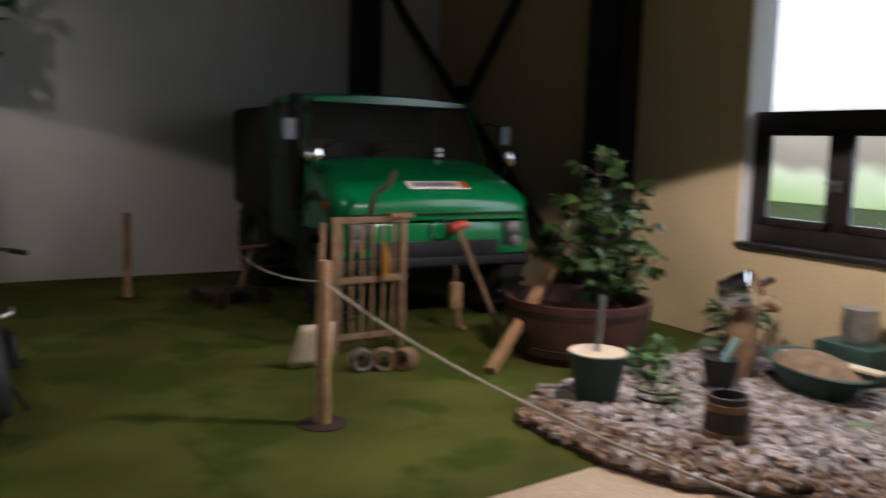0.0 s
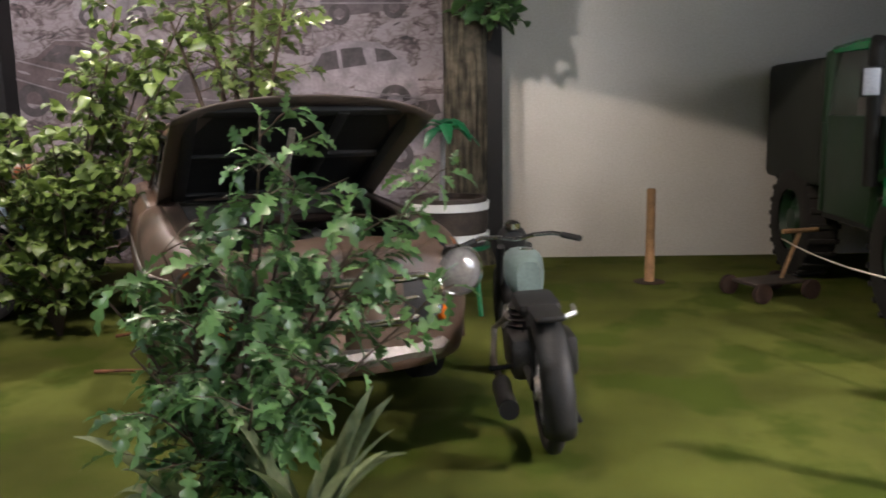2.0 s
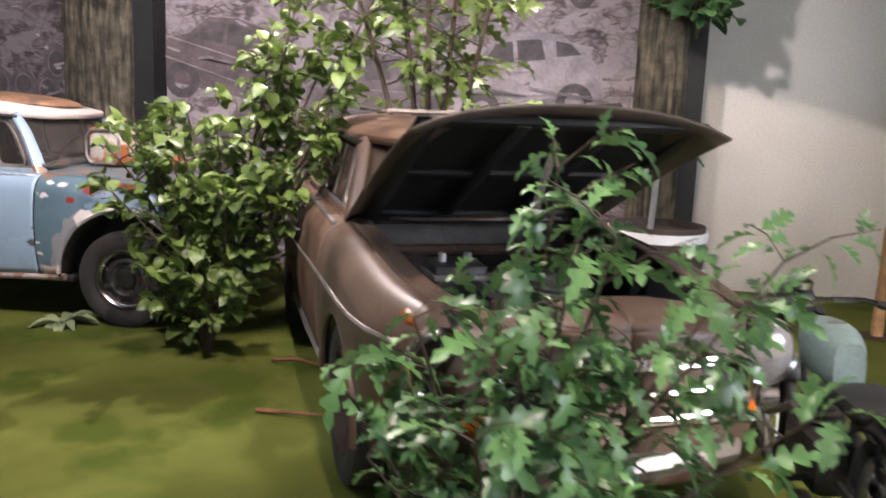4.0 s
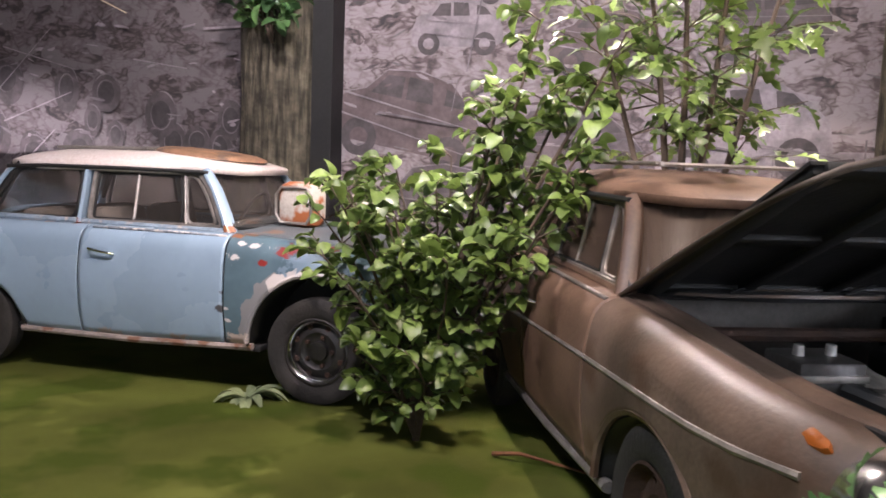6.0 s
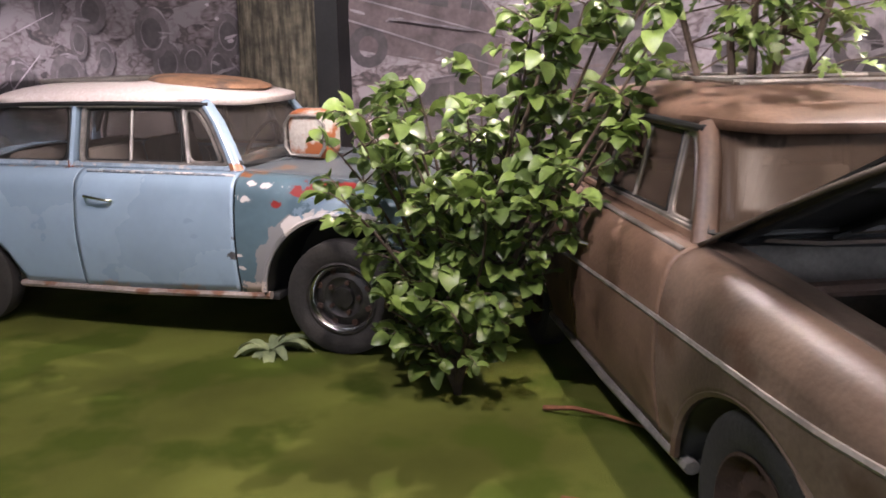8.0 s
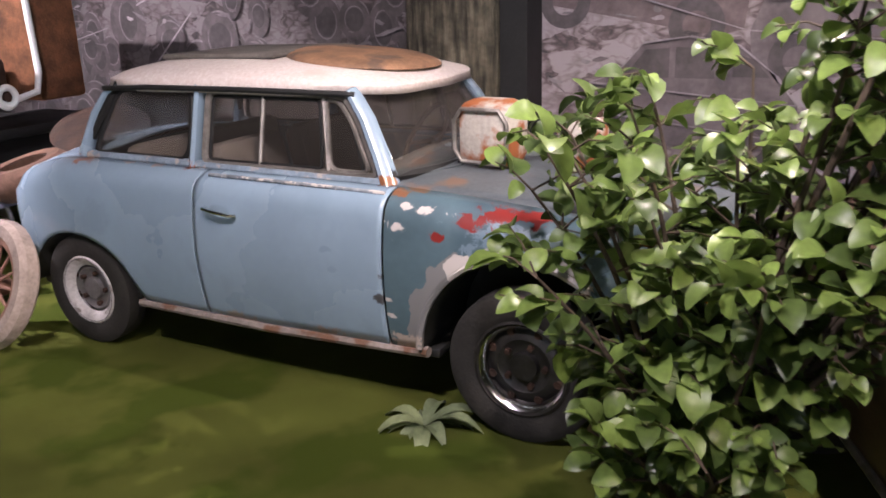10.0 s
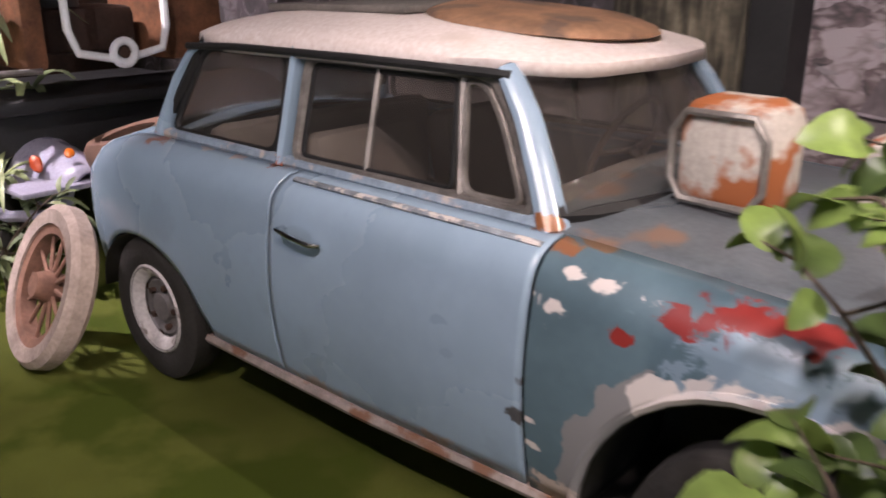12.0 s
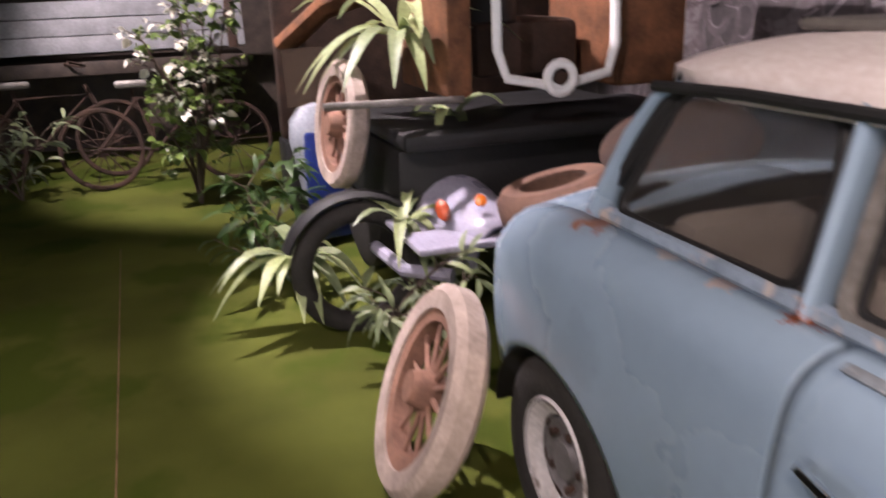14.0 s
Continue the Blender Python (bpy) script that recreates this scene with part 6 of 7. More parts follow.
# stones of the bed: the nearest ones single, the rest joined
bed = structure("stone_bed", slab([(8.62, -3.90, 0.012), (8.60, -3.22, 0.012), (9.05, -2.86, 0.012), (10.4, -2.64, 0.012), (11.25, -2.42, 0.012), (11.25, -6.4, 0.012), (9.6, -6.0, 0.012), (9.15, -4.60, 0.012), (8.75, -4.28, 0.012)], 0.02), mat("soil", (0.10, 0.075, 0.055), 0.95, vary=0.4, scale=20, bump=0.8), "bed of slate chips and bark beside the path", "stone bed")


def in_bed(x, y):
    poly = [(8.62, -3.90), (8.60, -3.22), (9.05, -2.86), (10.4, -2.64), (11.25, -2.42), (11.25, -6.4), (9.6, -6.0), (9.15, -4.60), (8.75, -4.28)]
    hit = False
    for (x1, y1), (x2, y2) in zip(poly, poly[1:] + poly[:1]):
        if (y1 > y) != (y2 > y) and x < (x2 - x1) * (y - y1) / (y2 - y1) + x1:
            hit = not hit
    return hit


def chip(seed, s):
    r = random.Random(seed)
    bm = bmesh.new()
    n = 6
    top = [bm.verts.new((s * (0.7 + 0.5 * r.random()) * math.cos(2 * math.pi * k / n), s * (0.5 + 0.4 * r.random()) * math.sin(2 * math.pi * k / n), s * 0.22 * (1 + r.random()))) for k in range(n)]
    low = [bm.verts.new((v.co.x * 1.1, v.co.y * 1.1, -s * 0.15)) for v in top]
    bm.faces.new(top)
    for k in range(n):
        bm.faces.new((top[k], low[k], low[(k + 1) % n], top[(k + 1) % n]))
    return bm


def stone_mat(name, a, b):
    m = bpy.data.materials.new(name)
    m.use_nodes = True
    nt = m.node_tree
    oi, geo, add, fr, rp = [nt.nodes.new("ShaderNode" + k) for k in ("ObjectInfo", "NewGeometry", "Math", "Math", "ValToRGB")]
    add.operation, fr.operation = "ADD", "FRACT"
    nt.links.new(oi.outputs["Random"], add.inputs[0])
    nt.links.new(geo.outputs["Random Per Island"], add.inputs[1])
    nt.links.new(add.outputs[0], fr.inputs[0])
    nt.links.new(fr.outputs[0], rp.inputs[0])
    rp.color_ramp.elements[0].color, rp.color_ramp.elements[1].color = (*a, 1), (*b, 1)
    nt.links.new(rp.outputs[0], nt.nodes["Principled BSDF"].inputs["Base Color"])
    nt.nodes["Principled BSDF"].inputs["Roughness"].default_value = 0.8
    return m


slate, barkchip = stone_mat("slate_chips", (0.16, 0.13, 0.12), (0.55, 0.50, 0.47)), stone_mat("bark_chips", (0.09, 0.05, 0.03), (0.28, 0.18, 0.11))
shapes = {k: [finish("chip", chip(i + 50 * j, 0.034), k, False) for i in range(6)] for j, k in enumerate((slate, barkchip))}
r = random.Random(11)
near, far_v, far_f = 0, {slate: [], barkchip: []}, {slate: [], barkchip: []}
for k in range(9000):
    x, y = r.uniform(8.55, 11.2), r.uniform(-6.3, -2.45)
    if not in_bed(x, y):
        continue
    d_edge = min(x - 8.6 - max(0, (-3.9 - y)) * 0.85, 1.0)
    k_mat = barkchip if r.random() < (0.8 if d_edge < 0.35 else 0.12) else slate
    m = pose(x, y, 0.028 + r.random() * 0.02, r.gauss(0, 18), r.gauss(0, 18), r.uniform(0, 360)) @ Matrix.Scale(r.uniform(0.6, 1.35), 4)
    if x < 9.35 and -4.4 < y < -3.0 and near < 290:
        near += 1
        ob = new("stone", r.choice(shapes[k_mat]))
        ob.matrix_world = m
        ob.parent = bed
    else:
        src = r.choice(shapes[k_mat])
        base = len(far_v[k_mat])
        far_v[k_mat] += [tuple(m @ v.co) for v in src.vertices]
        far_f[k_mat] += [[base + i for i in p.vertices] for p in src.polygons]
for k_mat, nm in ((slate, "slate_gravel"), (barkchip, "bark_mulch")):
    me = bpy.data.meshes.new(nm)
    me.from_pydata(far_v[k_mat], [], far_f[k_mat])
    me.materials.append(k_mat)
    ob = tagged(new(nm, me), "", "", "", "stuff")
    ob.parent = bed


# ---------- west end: wheels, scooter, rusty truck front, cart ----------
def spoked_wheel(m, label, r, tyre_mat, spoke_mat, group=""):
    root = thing("spoked_wheel", m, label, "wheel", group)
    tt = r * 0.19
    part("tyre", lathe([(r - tt * 1.3, -tt * 0.75), (r - tt * 0.4, -tt * 0.85), (r, -tt * 0.45), (r, tt * 0.45), (r - tt * 0.4, tt * 0.85), (r - tt * 1.3, tt * 0.75), (r - tt * 1.35, 0), (r - tt * 1.3, -tt * 0.75)], 44), tyre_mat, root)
    part("rim", lathe([(r - tt * 1.9, -tt * 0.5), (r - tt * 1.3, -tt * 0.6), (r - tt * 1.3, tt * 0.6), (r - tt * 1.9, tt * 0.5), (r - tt * 1.9, -tt * 0.5)], 40), spoke_mat, root)
    part("hub", lathe([(0, -0.07), (0.05, -0.07), (0.065, -0.02), (0.065, 0.02), (0.05, 0.07), (0, 0.07)], 18), spoke_mat, root)
    for k in range(12):
        a = 2 * math.pi * k / 12
        part("spoke", tube([(0.05 * math.cos(a), 0.05 * math.sin(a), 0), ((r - tt * 1.8) * math.cos(a), (r - tt * 1.8) * math.sin(a), 0)], 0.011, 6, r2=0.007), spoke_mat, root)
    return root


M["spoke_pink"] = mat("spoke_pink", (0.22, 0.115, 0.08), 0.8, vary=0.3, scale=9)
spoked_wheel(pose(-0.47, -0.16, 0.318, 0, 0, -6) @ pose(0, 0, 0, 67, 0, 0), "pale grey tyre with rusty spokes leaning against the blue saloon", 0.34, M["tyre_grey"], M["spoke_pink"])
spoked_wheel(pose(-2.10, -0.02, 0.90, 0, 0, 4) @ pose(0, 0, 0, 82, 0, 0), "grey spare wheel with rusty spokes hung on the scooter", 0.30, M["tyre_grey"], M["spoke_pink"])

M["lamp_red"] = mat("lamp_red", (0.42, 0.07, 0.025), 0.35, vary=0.25, scale=20)
# small scooter car tail with lamp
sc = thing("microcar_tail", pose(-1.62, 0.42, 0, 0, 0, 0), "lilac scooter tail with black mudguard and red lamp among plants", "scooter")
bm = bmesh.new()
g = []
for i in range(12):
    a = math.pi * i / 11
    g.append([bm.verts.new((-0.42 + 0.80 * k / 9, -0.24 * math.cos(a) * (1 - 0.5 * (k / 9) ** 3), 0.40 + (0.30 - 0.12 * (k / 9) ** 2) * math.sin(a))) for k in range(10)])
for a, b in zip(g, g[1:]):
    for k in range(9):
        bm.faces.new((a[k], a[k + 1], b[k + 1], b[k]))
solid(part("shell", bm, M["lilac"], sc, "dull lilac metal shell"), 0.02)
part("shelf", box(-0.15, -0.36, 0.50, 0.42, 0.30, 0.53, bevel=0.012), M["lilac"], sc)
lm = part("tail_lamp", lathe([(0.04, 0), (0.038, 0.015), (0.022, 0.024), (0, 0.027)], 18, pose(0.17, -0.17, 0.61, 45, 50, 0) @ Matrix.Diagonal((1.25, 0.75, 1, 1))), M["lamp_red"], sc, "orange-red tail lamp")
part("wheel", tube([(-0.12 + 0.0, -0.48 + 0.26 * math.cos(2 * math.pi * k / 32), 0.31 + 0.26 * math.sin(2 * math.pi * k / 32)) for k in range(32)], 0.05, 10, closed=True, up=(1, 0, 0)), M["tyre"], sc)
part("mudguard", tube([(-0.12, -0.48 + 0.34 * math.cos(a), 0.31 + 0.34 * math.sin(a)) for a in [radians(160 - 160 * k / 12) for k in range(13)]], 0.06, 8, flat=0.35), M["black"], sc)
part("bumper", tube([(-0.1, -0.40, 0.40), (0.2, -0.36, 0.38), (0.35, -0.2, 0.38)], 0.03, 8), M["lilac"], sc)
part("side_lamp", lathe([(0.026, 0), (0.024, 0.014), (0, 0.02)], 14, pose(0.27, -0.04, 0.66, 20, 60, 0)), M["orange"], sc, "amber side lamp")
ty = thing("worn_tyre", pose(-1.12, 0.62, 0.68, 14, -10, 0), "bald brown tyre lying on the scooter tail", "tyre")
part("tread", lathe([(0.17, -0.09), (0.26, -0.095), (0.30, -0.06), (0.305, 0), (0.30, 0.06), (0.26, 0.095), (0.17, 0.09), (0.17, -0.09)], 36, Matrix.Diagonal((1, 0.75, 1, 1))), mat("tyre_brown", (0.12, 0.065, 0.045), 0.85, vary=0.3, scale=9), ty)
part("bead", lathe([(0.165, -0.08), (0.172, -0.08), (0.172, 0.08), (0.165, 0.08)], 30, Matrix.Diagonal((1, 0.75, 1, 1))), M["black"], ty)
dk = thing("dark_disc", pose(-0.95, 1.05, 0.92, 18, 12, 0), "dark oval metal lid leaning on the scrap", "lid")
part("plate", lathe([(0, 0.03), (0.2, 0.022), (0.30, 0.0), (0.31, -0.012), (0, -0.005)], 30), M["rust_dark"], dk)
sd = thing("blue_scooter_shield", pose(-3.15, 0.05, 0, 0, 0, 12), "white and cobalt blue scooter leg shield behind plants", "scooter")
part("shield", lathe([(0.0, 0.16), (0.09, 0.14), (0.15, 0.06), (0.16, -0.06), (0.13, -0.2), (0.10, -0.42), (0.0, -0.44)], 24, pose(0.0, 0.0, 0.72) @ Matrix.Diagonal((0.6, 1.0, 1.0, 1))), M["shield_white"], sd, "rounded grey-white leg shield")
part("stem_tube", tube([(0.0, 0.0, 0.0), (0.0, 0.0, 0.4)], 0.06, 10), M["black"], sd)
part("blue_panel", box(0.03, -0.10, 0.05, 0.10, 0.18, 0.72, bevel=0.03), M["cobalt"], sd, "cobalt blue side panel")
part("screen", slab([(0.02, -0.16, 0.86), (0.02, 0.16, 0.86), (-0.10, 0.13, 1.18), (-0.10, -0.13, 1.18)], 0.01), M["pane_dusty"], sd)
rw = thing("rusty_truck_front", pose(-1.75, 0.95, 0), "rust-eaten lorry nose with a white radiator surround", "truck wreck")
part("surround", tube([(0.22, -0.42, 1.85), (0.24, -0.42, 1.25), (0.25, -0.38, 1.13), (0.25, -0.14, 1.08), (0.25, 0.10, 1.13), (0.24, 0.14, 1.25), (0.22, 0.14, 1.85)], 0.022, 8), M["white"], rw, "white radiator surround")
part("filler_ring", tube([(0.27, -0.14 + 0.062 * math.cos(2 * math.pi * k / 24), 1.12 + 0.062 * math.sin(2 * math.pi * k / 24)) for k in range(24)], 0.022, 8, closed=True), M["white"], rw)
part("core", lathe([(0.0, 0), (0.03, 0.0), (0.03, 0.03), (0, 0.03)], 14, pose(0.25, -0.14, 1.12, 0, 90, 0)), M["rust_dark"], rw)
part("cowl", box(-0.5, -0.62, 1.05, 0.18, -0.50, 2.1, bevel=0.03), M["rust"], rw, "flaking rusty cowl side")
part("cowl_side", box(-0.5, 0.18, 1.05, 0.18, 0.55, 2.1, bevel=0.03), M["rust"], rw)
part("engine", box(-0.5, -0.40, 1.10, -0.05, 0.12, 1.35, bevel=0.04), M["rust_dark"], rw)
part("cylinder_cover", lathe([(0.13, 0), (0.13, 0.10), (0.10, 0.14), (0, 0.15)], 20, pose(-0.15, -0.3, 1.35)), M["black"], rw)
# added bar the wreck lacks; its black stands in for the dark there
part("crossmember", box(-0.6, -0.8, 0.825, 0.12, 0.75, 0.90, bevel=0.02), M["black"], rw)
part("bumper_bar", tube([(0.16, -1.15, 1.06), (0.18, -0.55, 1.05)], 0.016, 8), M["dull_metal"], rw)
part("underframe", box(-1.6, -0.8, 0.45, 0.0, 0.9, 0.82, bevel=0.03), M["black"], rw)
for y in (-0.7, 0.8):
    part("wheel", lathe([(0.12, -0.08), (0.28, -0.09), (0.36, -0.06), (0.37, 0), (0.36, 0.06), (0.28, 0.09), (0.12, 0.08)], 30, pose(-0.9, y, 0.37, 90, 0, 0)), M["tyre"], rw)
cb = thing("rusty_cab", pose(-4.1, 0.7, 0), "dark rusted lorry cab with a round fender behind the scooter", "truck wreck")
part("cab_wall", box(-0.1, -0.7, 0.5, 0.0, 1.6, 2.4, bevel=0.03), M["rust_dark"], cb)
part("fender", tube([(0.1, -0.65, 1.15), (0.25, -0.4, 1.38), (0.25, 0.0, 1.5), (0.2, 0.5, 1.5)], 0.14, 10, flat=0.5), M["rust"], cb)
part("sill", box(-0.2, -0.7, 0.0, 0.1, 1.6, 0.5, bevel=0.02), M["black"], cb)
wg = thing("farm_wagon", pose(-6.2, -0.55, 0), "weathered farm wagon with grey plank side in the dark", "wagon")
for k in range(3):
    part("plank", box(-0.02, -2.2, 1.00 + 0.15 * k, 0.02, 0.6, 1.142 + 0.15 * k, bevel=0.006, m=pose(0, 0, 0, 0, -14, 0) @ pose(0.25, 0, 0)), M["grey_plank"], wg)
part("end_strap", box(0.012, 0.45, 0.98, 0.04, 0.53, 1.48, bevel=0.005, m=pose(0, 0, 0, 0, -14, 0) @ pose(0.25, 0, 0)), M["rust_dark"], wg)
part("bed", box(-1.2, -2.2, 0.84, 0.0, 0.6, 0.96, bevel=0.01), M["wood_dark"], wg)
part("upper_board", box(-0.3, -2.2, 1.56, -0.2, 0.9, 1.72, bevel=0.01), M["rust"], wg, "rust-red upper board")
part("back", box(-1.4, -3.0, 0.0, -1.3, 2.6, 2.8), M["wood_dark"], wg)
for y in (-1.8, -0.2):
    part("axle_block", box(-1.0, y - 0.1, 0.3, -0.2, y + 0.1, 0.84, bevel=0.02), M["wood_dark"], wg)


def bicycle(m):
    root = thing("rusty_bicycle", m, "rusty old bicycle leaning before the wagon", "bicycle", "bicycles")
    for y in (0.0, 1.02):
        w = part("wheel", tube([(0, y + 0.31 * math.cos(2 * math.pi * k / 32), 0.33 + 0.31 * math.sin(2 * math.pi * k / 32)) for k in range(32)], 0.02, 6, closed=True, up=(1, 0, 0)), M["rust_dark"], root)
        bm = bmesh.new()
        for k in range(14):
            a = 2 * math.pi * k / 14
            add_tube(bm, [(0, y, 0.33), (0, y + 0.30 * math.cos(a), 0.33 + 0.30 * math.sin(a))], 0.004, 4)
        tagged(part("spokes", bm, M["rust_dark"], w), kind="stuff")
    for pts in ([(0, 0, 0.33), (0, 0.42, 0.30), (0, 0.85, 0.72), (0, 0.30, 0.72), (0, 0.42, 0.30)], [(0, 0, 0.33), (0, 0.30, 0.70)], [(0, 0.83, 0.80), (0, 1.02, 0.33)]):
        part("frame_tube", tube(pts, 0.017, 6), M["rust_dark"], root)
    part("saddle", box(-0.08, 0.16, 0.80, 0.08, 0.42, 0.86, bevel=0.025), M["dull_metal"], root, "grey worn saddle")
    part("seat_post", tube([(0, 0.29, 0.66), (0, 0.28, 0.81)], 0.014, 6), M["rust_dark"], root)
    part("handlebar", tube([(-0.25, 0.72, 0.98), (-0.12, 0.85, 0.95), (0.12, 0.85, 0.95), (0.25, 0.72, 0.98)], 0.013, 6), M["rust_dark"], root)
    return root


bicycle(pose(-5.75, -2.15, 0, 0, -6, 8))
bicycle(pose(-5.35, -1.25, 0, 0, -6, -3))


# ---------- plants ----------
def leaf_mesh(name, kind, size, material):
    bm = bmesh.new()
    if kind == "oak":
        half = [(0.0, 0.0), (0.02, 0.12), (0.13, 0.21), (0.15, 0.28), (0.05, 0.31), (0.19, 0.42), (0.21, 0.50), (0.06, 0.53), (0.18, 0.66), (0.18, 0.73), (0.06, 0.75), (0.10, 0.88), (0.0, 1.0)]
    elif kind == "round":
        half = [(0.0, 0.0), (0.20, 0.10), (0.34, 0.28), (0.37, 0.48), (0.30, 0.72), (0.16, 0.90), (0.0, 1.0)]
    else:
        half = [(0.0, 0.0), (0.05, 0.1), (0.11, 0.3), (0.13, 0.5), (0.10, 0.72), (0.05, 0.9), (0.0, 1.0)]
    mid = [bm.verts.new((0, y * size, size * (0.10 * math.sin(math.pi * y) - 0.22 * y * y))) for x, y in half]
    for s in (-1, 1):
        side = [mid[0]] + [bm.verts.new((s * x * size, y * size, size * (0.10 * math.sin(math.pi * y) - 0.22 * y * y + 0.35 * x))) for x, y in half[1:-1]] + [mid[-1]]
        for k in range(len(half) - 1):
            q = list(dict.fromkeys([mid[k], side[k], side[k + 1], mid[k + 1]]))
            if len(q) > 2:
                bm.faces.new(q)
    return finish(name, bm, material)


def leaf_pose(p, way, r, droop=0.35):
    """Leaf growing from p, pointing along way with a droop and a random roll."""
    d = (Vector(way) + Vector((r.gauss(0, 0.35), r.gauss(0, 0.35), r.gauss(-droop, 0.3)))).normalized()
    q = d.to_track_quat("Y", "Z").to_matrix().to_4x4()
    return Matrix.Translation(p) @ q @ Matrix.Rotation(r.gauss(0, 0.5), 4, "Y")


def plant(name, x, y, z0, stems, leaf_kind, size, material, label, category, seed, single=150, droop=0.35, stem_r=0.012, per=9, twig=0.22, z_from=0.2):
    """Stems are (lean x, lean y, height); twigs leave them in a spiral and carry leaves."""
    r = random.Random(seed)
    root = thing(name, pose(x, y, z0), label, category)
    meshes = [leaf_mesh("leaf", leaf_kind, size * s, material) for s in (0.75, 1.0, 1.25)]
    places, twigs = [], bmesh.new()
    for lx, ly, h in stems:
        n = max(4, int(h / 0.12))
        pts = []
        for k in range(n + 1):
            f = k / n
            pts.append(Vector((lx * f ** 1.3 + 0.03 * math.sin(5 * f + seed), ly * f ** 1.3 + 0.03 * math.cos(4 * f + seed), h * f)))
        bm = tube(pts, stem_r * (0.7 + 0.5 * h), 7, r2=stem_r * 0.35)
        for k in range(1, n + 1):
            f = k / n
            if f < z_from:
                continue
            for j in range(2):
                a = r.uniform(0, 2 * math.pi)
                l = twig * (0.55 + 0.7 * r.random()) * (1.15 - 0.55 * f)
                d = Vector((math.cos(a), math.sin(a), r.uniform(0.05, 0.75)))
                tip = pts[k] + d * l
                midp = pts[k] + d * l * 0.5 + Vector((0, 0, 0.02))
                add_tube(twigs, [pts[k], midp, tip], stem_r * 0.35, 4, r2=stem_r * 0.15)
                for i in range(per):
                    g = 0.25 + 0.75 * (i + r.random() * 0.5) / per
                    p = pts[k].lerp(tip, min(1, g))
                    b = r.uniform(0, 2 * math.pi)
                    w = (d + Vector((math.cos(b), math.sin(b), r.gauss(0.1, 0.4))) * 0.9).normalized()
                    places.append(leaf_pose(p, w, r, droop) @ Matrix.Scale(r.uniform(0.7, 1.2), 4))
        part("stem", bm, M["stem"], root)
    tagged(part("brushwood", twigs, M["stem"], root), kind="stuff")
    r.shuffle(places)
    for m in places[:single]:
        ob = new("leaf", r.choice(meshes))
        ob.parent = root
        ob.matrix_basis = m
    vs, fs = [], []
    for m in places[single:]:
        src = r.choice(meshes)
        base = len(vs)
        vs += [tuple(m @ v.co) for v in src.vertices]
        fs += [[base + i for i in p.vertices] for p in src.polygons]
    if vs:
        me = bpy.data.meshes.new("foliage")
        me.from_pydata(vs, [], fs)
        me.shade_smooth()
        me.materials.append(material)
        ob = tagged(new("foliage", me), kind="stuff")
        ob.parent = root
    return root


def rosette(name, x, y, z0, n, length, width, material, label, seed, rise=0.6):
    """A tuft of long strap leaves that arch outwards."""
    r = random.Random(seed)
    root = thing(name, pose(x, y, z0), label, "plant")
    for k in range(n):
        a, l, u = r.uniform(0, 2 * math.pi), length * r.uniform(0.7, 1.15), rise * r.uniform(0.6, 1.3)
        c, s = math.cos(a), math.sin(a)
        bm = bmesh.new()
        row = []
        for i in range(8):
            f = i / 7
            rr, z, w = l * (0.9 * f), l * (u * f * 1.4 - 1.1 * f * f * (1.0 - 0.3 * u)), width * math.sin(math.pi * (0.08 + 0.90 * f)) * 0.5
            row.append((bm.verts.new((rr * c - w * s, rr * s + w * c, z + w * 0.4)), bm.verts.new((rr * c, rr * s, z)), bm.verts.new((rr * c + w * s, rr * s - w * c, z + w * 0.4))))
        for p, q in zip(row, row[1:]):
            bm.faces.new((p[0], p[1], q[1], q[0]))
            bm.faces.new((p[1], p[2], q[2], q[1]))
        part("leaf", bm, material, root)
    return root


# oak-leaved bush before the rusty car
plant("oak_leaf_bush", 4.98, -2.80, 0, [(0.10, -0.05, 1.15), (-0.30, 0.05, 0.95), (0.42, -0.02, 1.02), (-0.1, -0.25, 0.75), (0.30, 0.12, 0.85), (-0.38, -0.1, 0.62), (0.05, 0.15, 1.35), (0.3, -0.25, 0.6), (0.62, -0.05, 0.75), (-0.5, 0.0, 0.8), (0.2, 0.0, 1.2), (0.62, 0.1, 1.15), (-0.2, -0.3, 0.45), (0.1, -0.35, 0.5)], "oak", 0.125, M["leaf_oak"], "artificial oak-leaved bush with bright green leaves", "bush", 3, 290, per=6, twig=0.30, stem_r=0.010, droop=0.6)
rosette("broad_leaf_plant", 5.27, -3.06, 0, 20, 0.36, 0.085, M["leaf_dusty"], "dusty grey-green plant with broad pointed leaves", 8, 1.25)
rosette("broad_leaf_plant", 4.78, -2.90, 0, 10, 0.36, 0.075, M["leaf_dusty"], "dusty grey-green plant with broad pointed leaves", 9, 1.1)
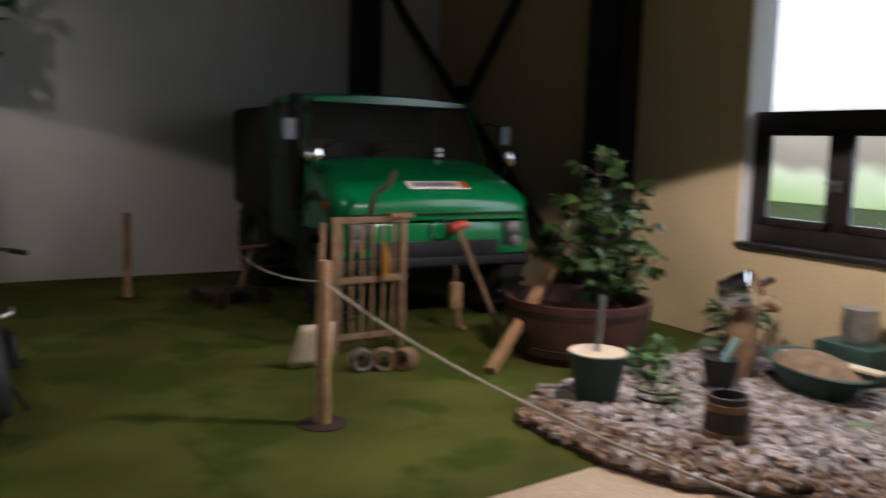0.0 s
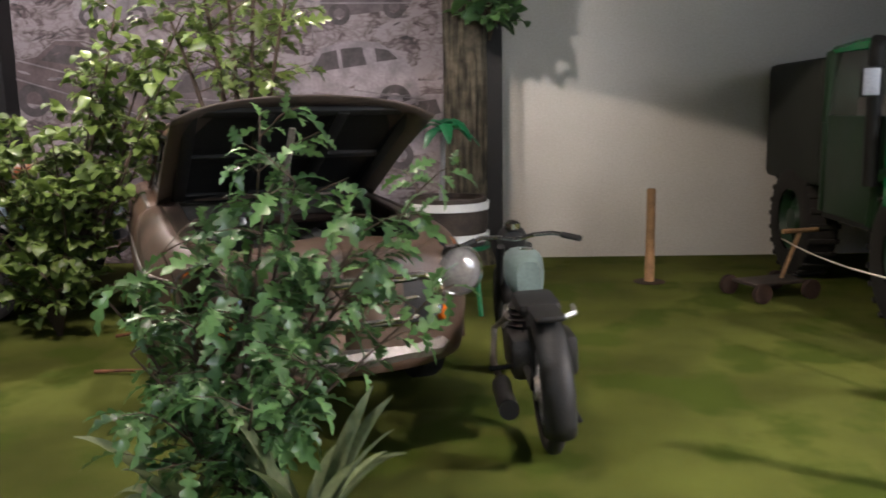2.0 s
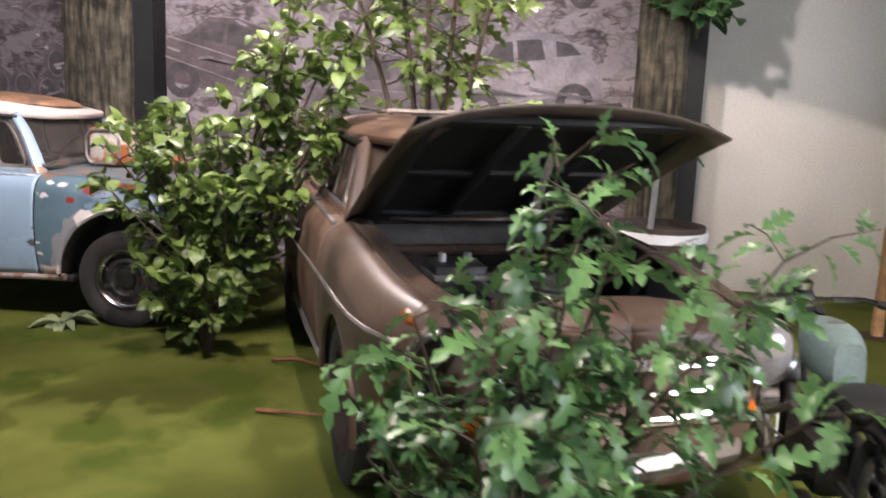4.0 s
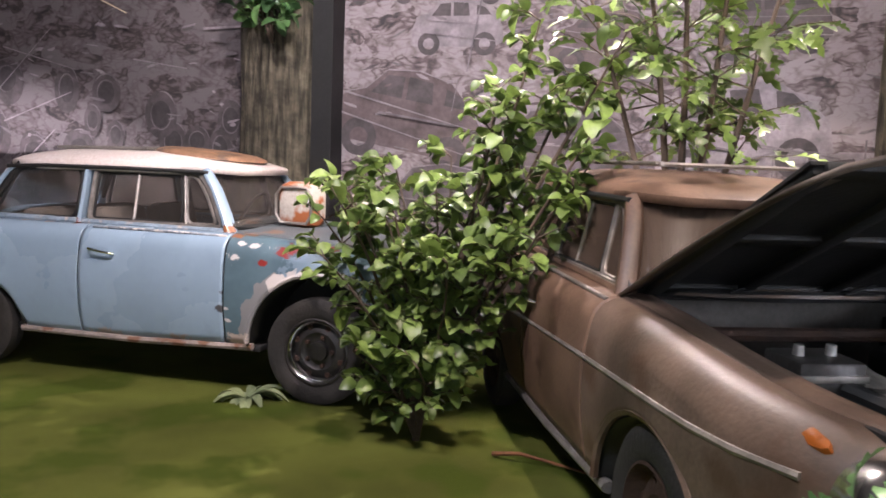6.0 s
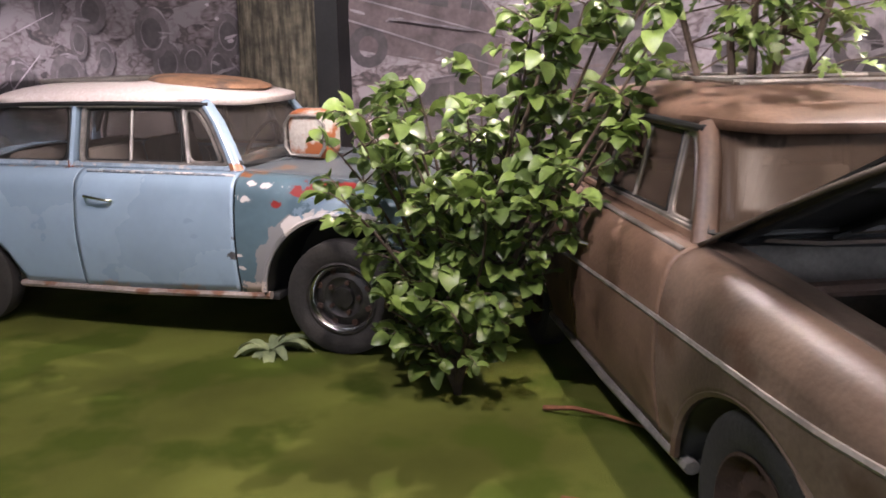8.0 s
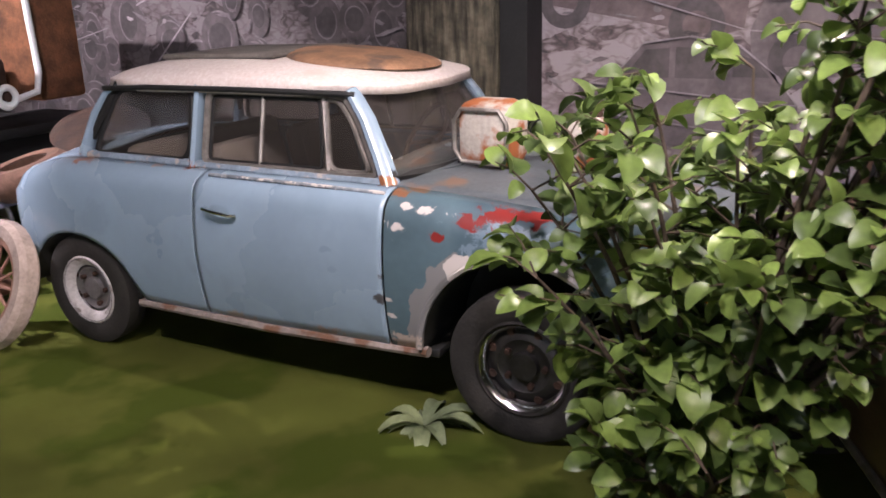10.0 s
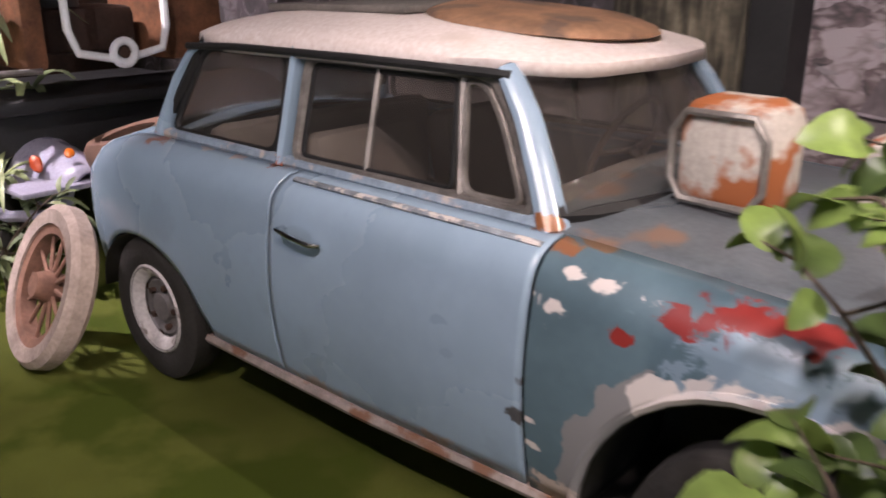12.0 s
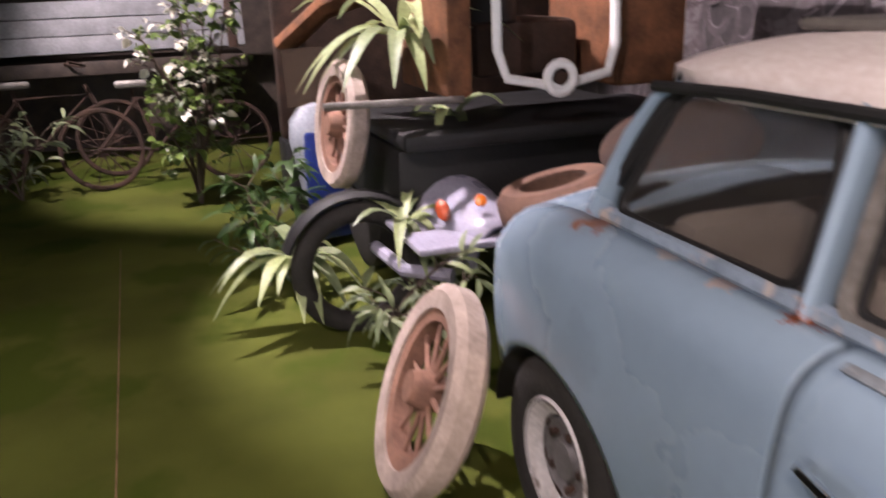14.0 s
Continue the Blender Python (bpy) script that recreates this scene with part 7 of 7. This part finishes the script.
# round-leaved bush between the cars
plant("round_leaf_bush", 3.12, -0.30, 0, [(0.02, 0.0, 1.3), (-0.42, -0.10, 1.25), (0.30, 0.05, 1.7), (0.50, 0.15, 1.75), (-0.15, -0.20, 1.1), (0.15, -0.22, 0.95), (-0.30, 0.1, 1.35), (0.42, -0.08, 1.1), (-0.28, -0.3, 0.5), (0.05, -0.3, 0.45), (0.78, -0.05, 1.45), (0.62, -0.22, 1.2), (0.66, 0.1, 1.85), (0.9, 0.05, 2.05), (0.5, 0.0, 2.1), (0.85, -0.15, 1.7), (-0.3, 0.3, 1.4), (0.0, 0.35, 1.45), (0.25, 0.3, 1.8), (-0.52, 0.2, 1.25), (-0.58, 0.02, 1.1), (-0.45, 0.35, 1.3), (-0.46, -0.22, 1.3), (-0.42, -0.34, 0.95)], "round", 0.086, M["leaf_round"], "round-leaved bush with glossy yellow-green leaves between the cars", "bush", 4, 290, per=6, twig=0.26)
rosette("ground_fern", 1.98, -0.02, 0, 16, 0.27, 0.07, M["leaf_dusty"], "low pale fern on the turf", 12, 0.5)
# saplings growing through the rusty car
plant("sapling", 4.28, -0.15, 0.37, [(-0.22, 0.10, 2.6), (0.02, 0.12, 2.7), (0.30, 0.05, 2.6), (-0.55, 0.1, 2.3), (0.6, 0.0, 2.4)], "oak", 0.16, M["leaf_round"], "slender sapling growing up through the rusty saloon", "sapling", 6, 140, per=5, twig=0.40, stem_r=0.013, z_from=0.45)
# leaves on the trunks
plant("ivy_clump", 6.02, 1.98, 2.05, [(0.22, -0.1, 0.9), (-0.1, -0.12, 1.0), (0.30, -0.05, 0.5), (0.1, -0.2, 1.3)], "round", 0.13, M["leaf_oak"], "leafy green clump round the trunk top", "leaf clump", 14, 90, per=6, twig=0.26, z_from=0.0)
plant("ivy_clump", 1.12, 1.90, 2.30, [(0.2, -0.1, 0.8), (-0.3, -0.12, 0.9), (0.05, -0.1, 1.0)], "round", 0.12, M["leaf_oak"], "leafy green clump round the trunk top", "leaf clump", 15, 90, per=6, twig=0.26, z_from=0.0)
# ficus in the brown tub
plant("ficus", 10.02, -2.22, 0.30, [(0.05, 0.0, 1.0), (-0.25, 0.05, 0.75), (0.28, -0.05, 0.85), (0.1, 0.2, 1.1), (0.35, -0.2, 0.4), (-0.1, -0.2, 0.6), (-0.4, -0.1, 0.6), (0.45, 0.1, 0.7)], "round", 0.09, M["leaf_dark"], "bushy dark green ficus in a brown tub", "shrub", 21, 120, per=7, twig=0.26)
plant("low_shrub", 10.75, -2.75, 0.02, [(0.1, 0, 0.35), (-0.15, -0.05, 0.3), (0.2, -0.1, 0.28)], "long", 0.14, M["leaf_dark"], "low dark shrub at the foot of the wall", "shrub", 22, 60, per=6, twig=0.18)
plant("low_shrub", 9.75, -3.05, 0.02, [(0.05, 0, 0.22), (-0.1, 0.05, 0.2)], "round", 0.07, M["leaf_oak"], "small green plant among the stones", "shrub", 23, 60, per=6, twig=0.12)
rosette("small_plant", 9.44, -3.42, 0.04, 12, 0.24, 0.03, M["leaf_dusty"], "small grassy plant in a wire basket", 24, 0.9)
rosette("small_plant", 10.15, -4.25, 0.03, 12, 0.28, 0.06, M["leaf_pale"], "low pale plant among the stones", 25, 0.4)
# plants of the west end
rosette("spider_plant", -1.95, 0.25, 1.28, 22, 0.55, 0.075, M["leaf_pale"], "pale green plant with long drooping leaves on the wreck", 31, 0.6)
rosette("spider_plant", -1.95, -0.30, 0.30, 14, 0.48, 0.07, M["leaf_pale"], "pale green plant with long drooping leaves by the scooter", 32, 0.5)
rosette("spider_plant", -1.62, 0.12, 0.52, 12, 0.36, 0.055, M["leaf_pale"], "pale green plant with long drooping leaves by the scooter", 39, 0.6)
rosette("spider_plant", -2.15, 0.55, 0.85, 8, 0.45, 0.06, M["leaf_pale"], "pale green plant with long drooping leaves on the wreck", 36, 0.5)
plant("leafy_plant", -1.45, 0.0, 0.0, [(0.25, 0.1, 0.45), (0.1, 0.15, 0.42), (0.3, 0.2, 0.4)], "long", 0.13, M["leaf_dusty"], "grey-green leafy plant between tyre and scooter", "plant", 33, 60, per=5, twig=0.2)
plant("fir_branch", -2.55, -0.35, 0.0, [(-0.2, -0.1, 0.5), (0.15, -0.15, 0.4), (0.0, 0.1, 0.6)], "long", 0.13, M["leaf_dark"], "dark feathery branches on the turf", "branches", 34, 60, per=9, twig=0.3)
plant("white_flower_bush", -4.55, -0.55, 0.0, [(0.0, 0.0, 1.55), (0.25, 0.1, 1.3), (-0.2, -0.3, 1.2), (0.1, -0.35, 0.8), (0.0, 0.3, 1.5)], "round", 0.075, M["leaf_round"], "tall bush with small white flowers by the wagon", "bush", 35, 120, per=6, twig=0.28)
plant("white_blossom", -4.50, -0.55, 0.4, [(0.1, 0.0, 1.1), (0.2, -0.25, 0.8), (0.1, 0.25, 1.0)], "round", 0.06, M["petal"], "sprays of small white flowers in the bush", "flowers", 37, 60, per=4, twig=0.3)
plant("wild_shrub", -5.3, -1.9, 0.0, [(0.1, 0.0, 0.7), (0.2, 0.3, 0.55), (0.1, -0.4, 0.5)], "long", 0.14, M["leaf_dusty"], "ragged shrub growing round the bicycles", "shrub", 38, 60, per=5, twig=0.3)
whole("bare_twig", tube([(-0.9, 2.40, 3.0), (-0.55, 1.9, 2.75), (-0.3, 1.7, 2.62), (0.0, 1.6, 2.50)], 0.012, 5, r2=0.004), M["wood_pale"], "bare pale twig hanging before the mural", "twig", group="bare twigs")
whole("bare_twig", tube([(-0.5, 2.40, 3.1), (-0.1, 1.9, 2.85), (0.0, 1.75, 2.72), (0.12, 1.7, 2.66)], 0.010, 5, r2=0.004), M["wood_pale"], "bare pale twig hanging before the mural", "twig", group="bare twigs")
whole("dead_branch", tube([(3.52, -0.42, 0.02), (3.66, -0.46, 0.05), (3.78, -0.44, 0.025), (4.0, -0.55, 0.03)], 0.012, 6, r2=0.006), M["rust"], "broken brown branch lying on the turf under the rusty saloon", "branch", group="dead branches")
whole("dead_branch", tube([(3.70, -1.16, 0.015), (3.90, -1.19, 0.03), (4.10, -1.16, 0.02)], 0.011, 6, r2=0.006), M["rust"], "broken brown branch lying on the turf under the rusty saloon", "branch", group="dead branches")
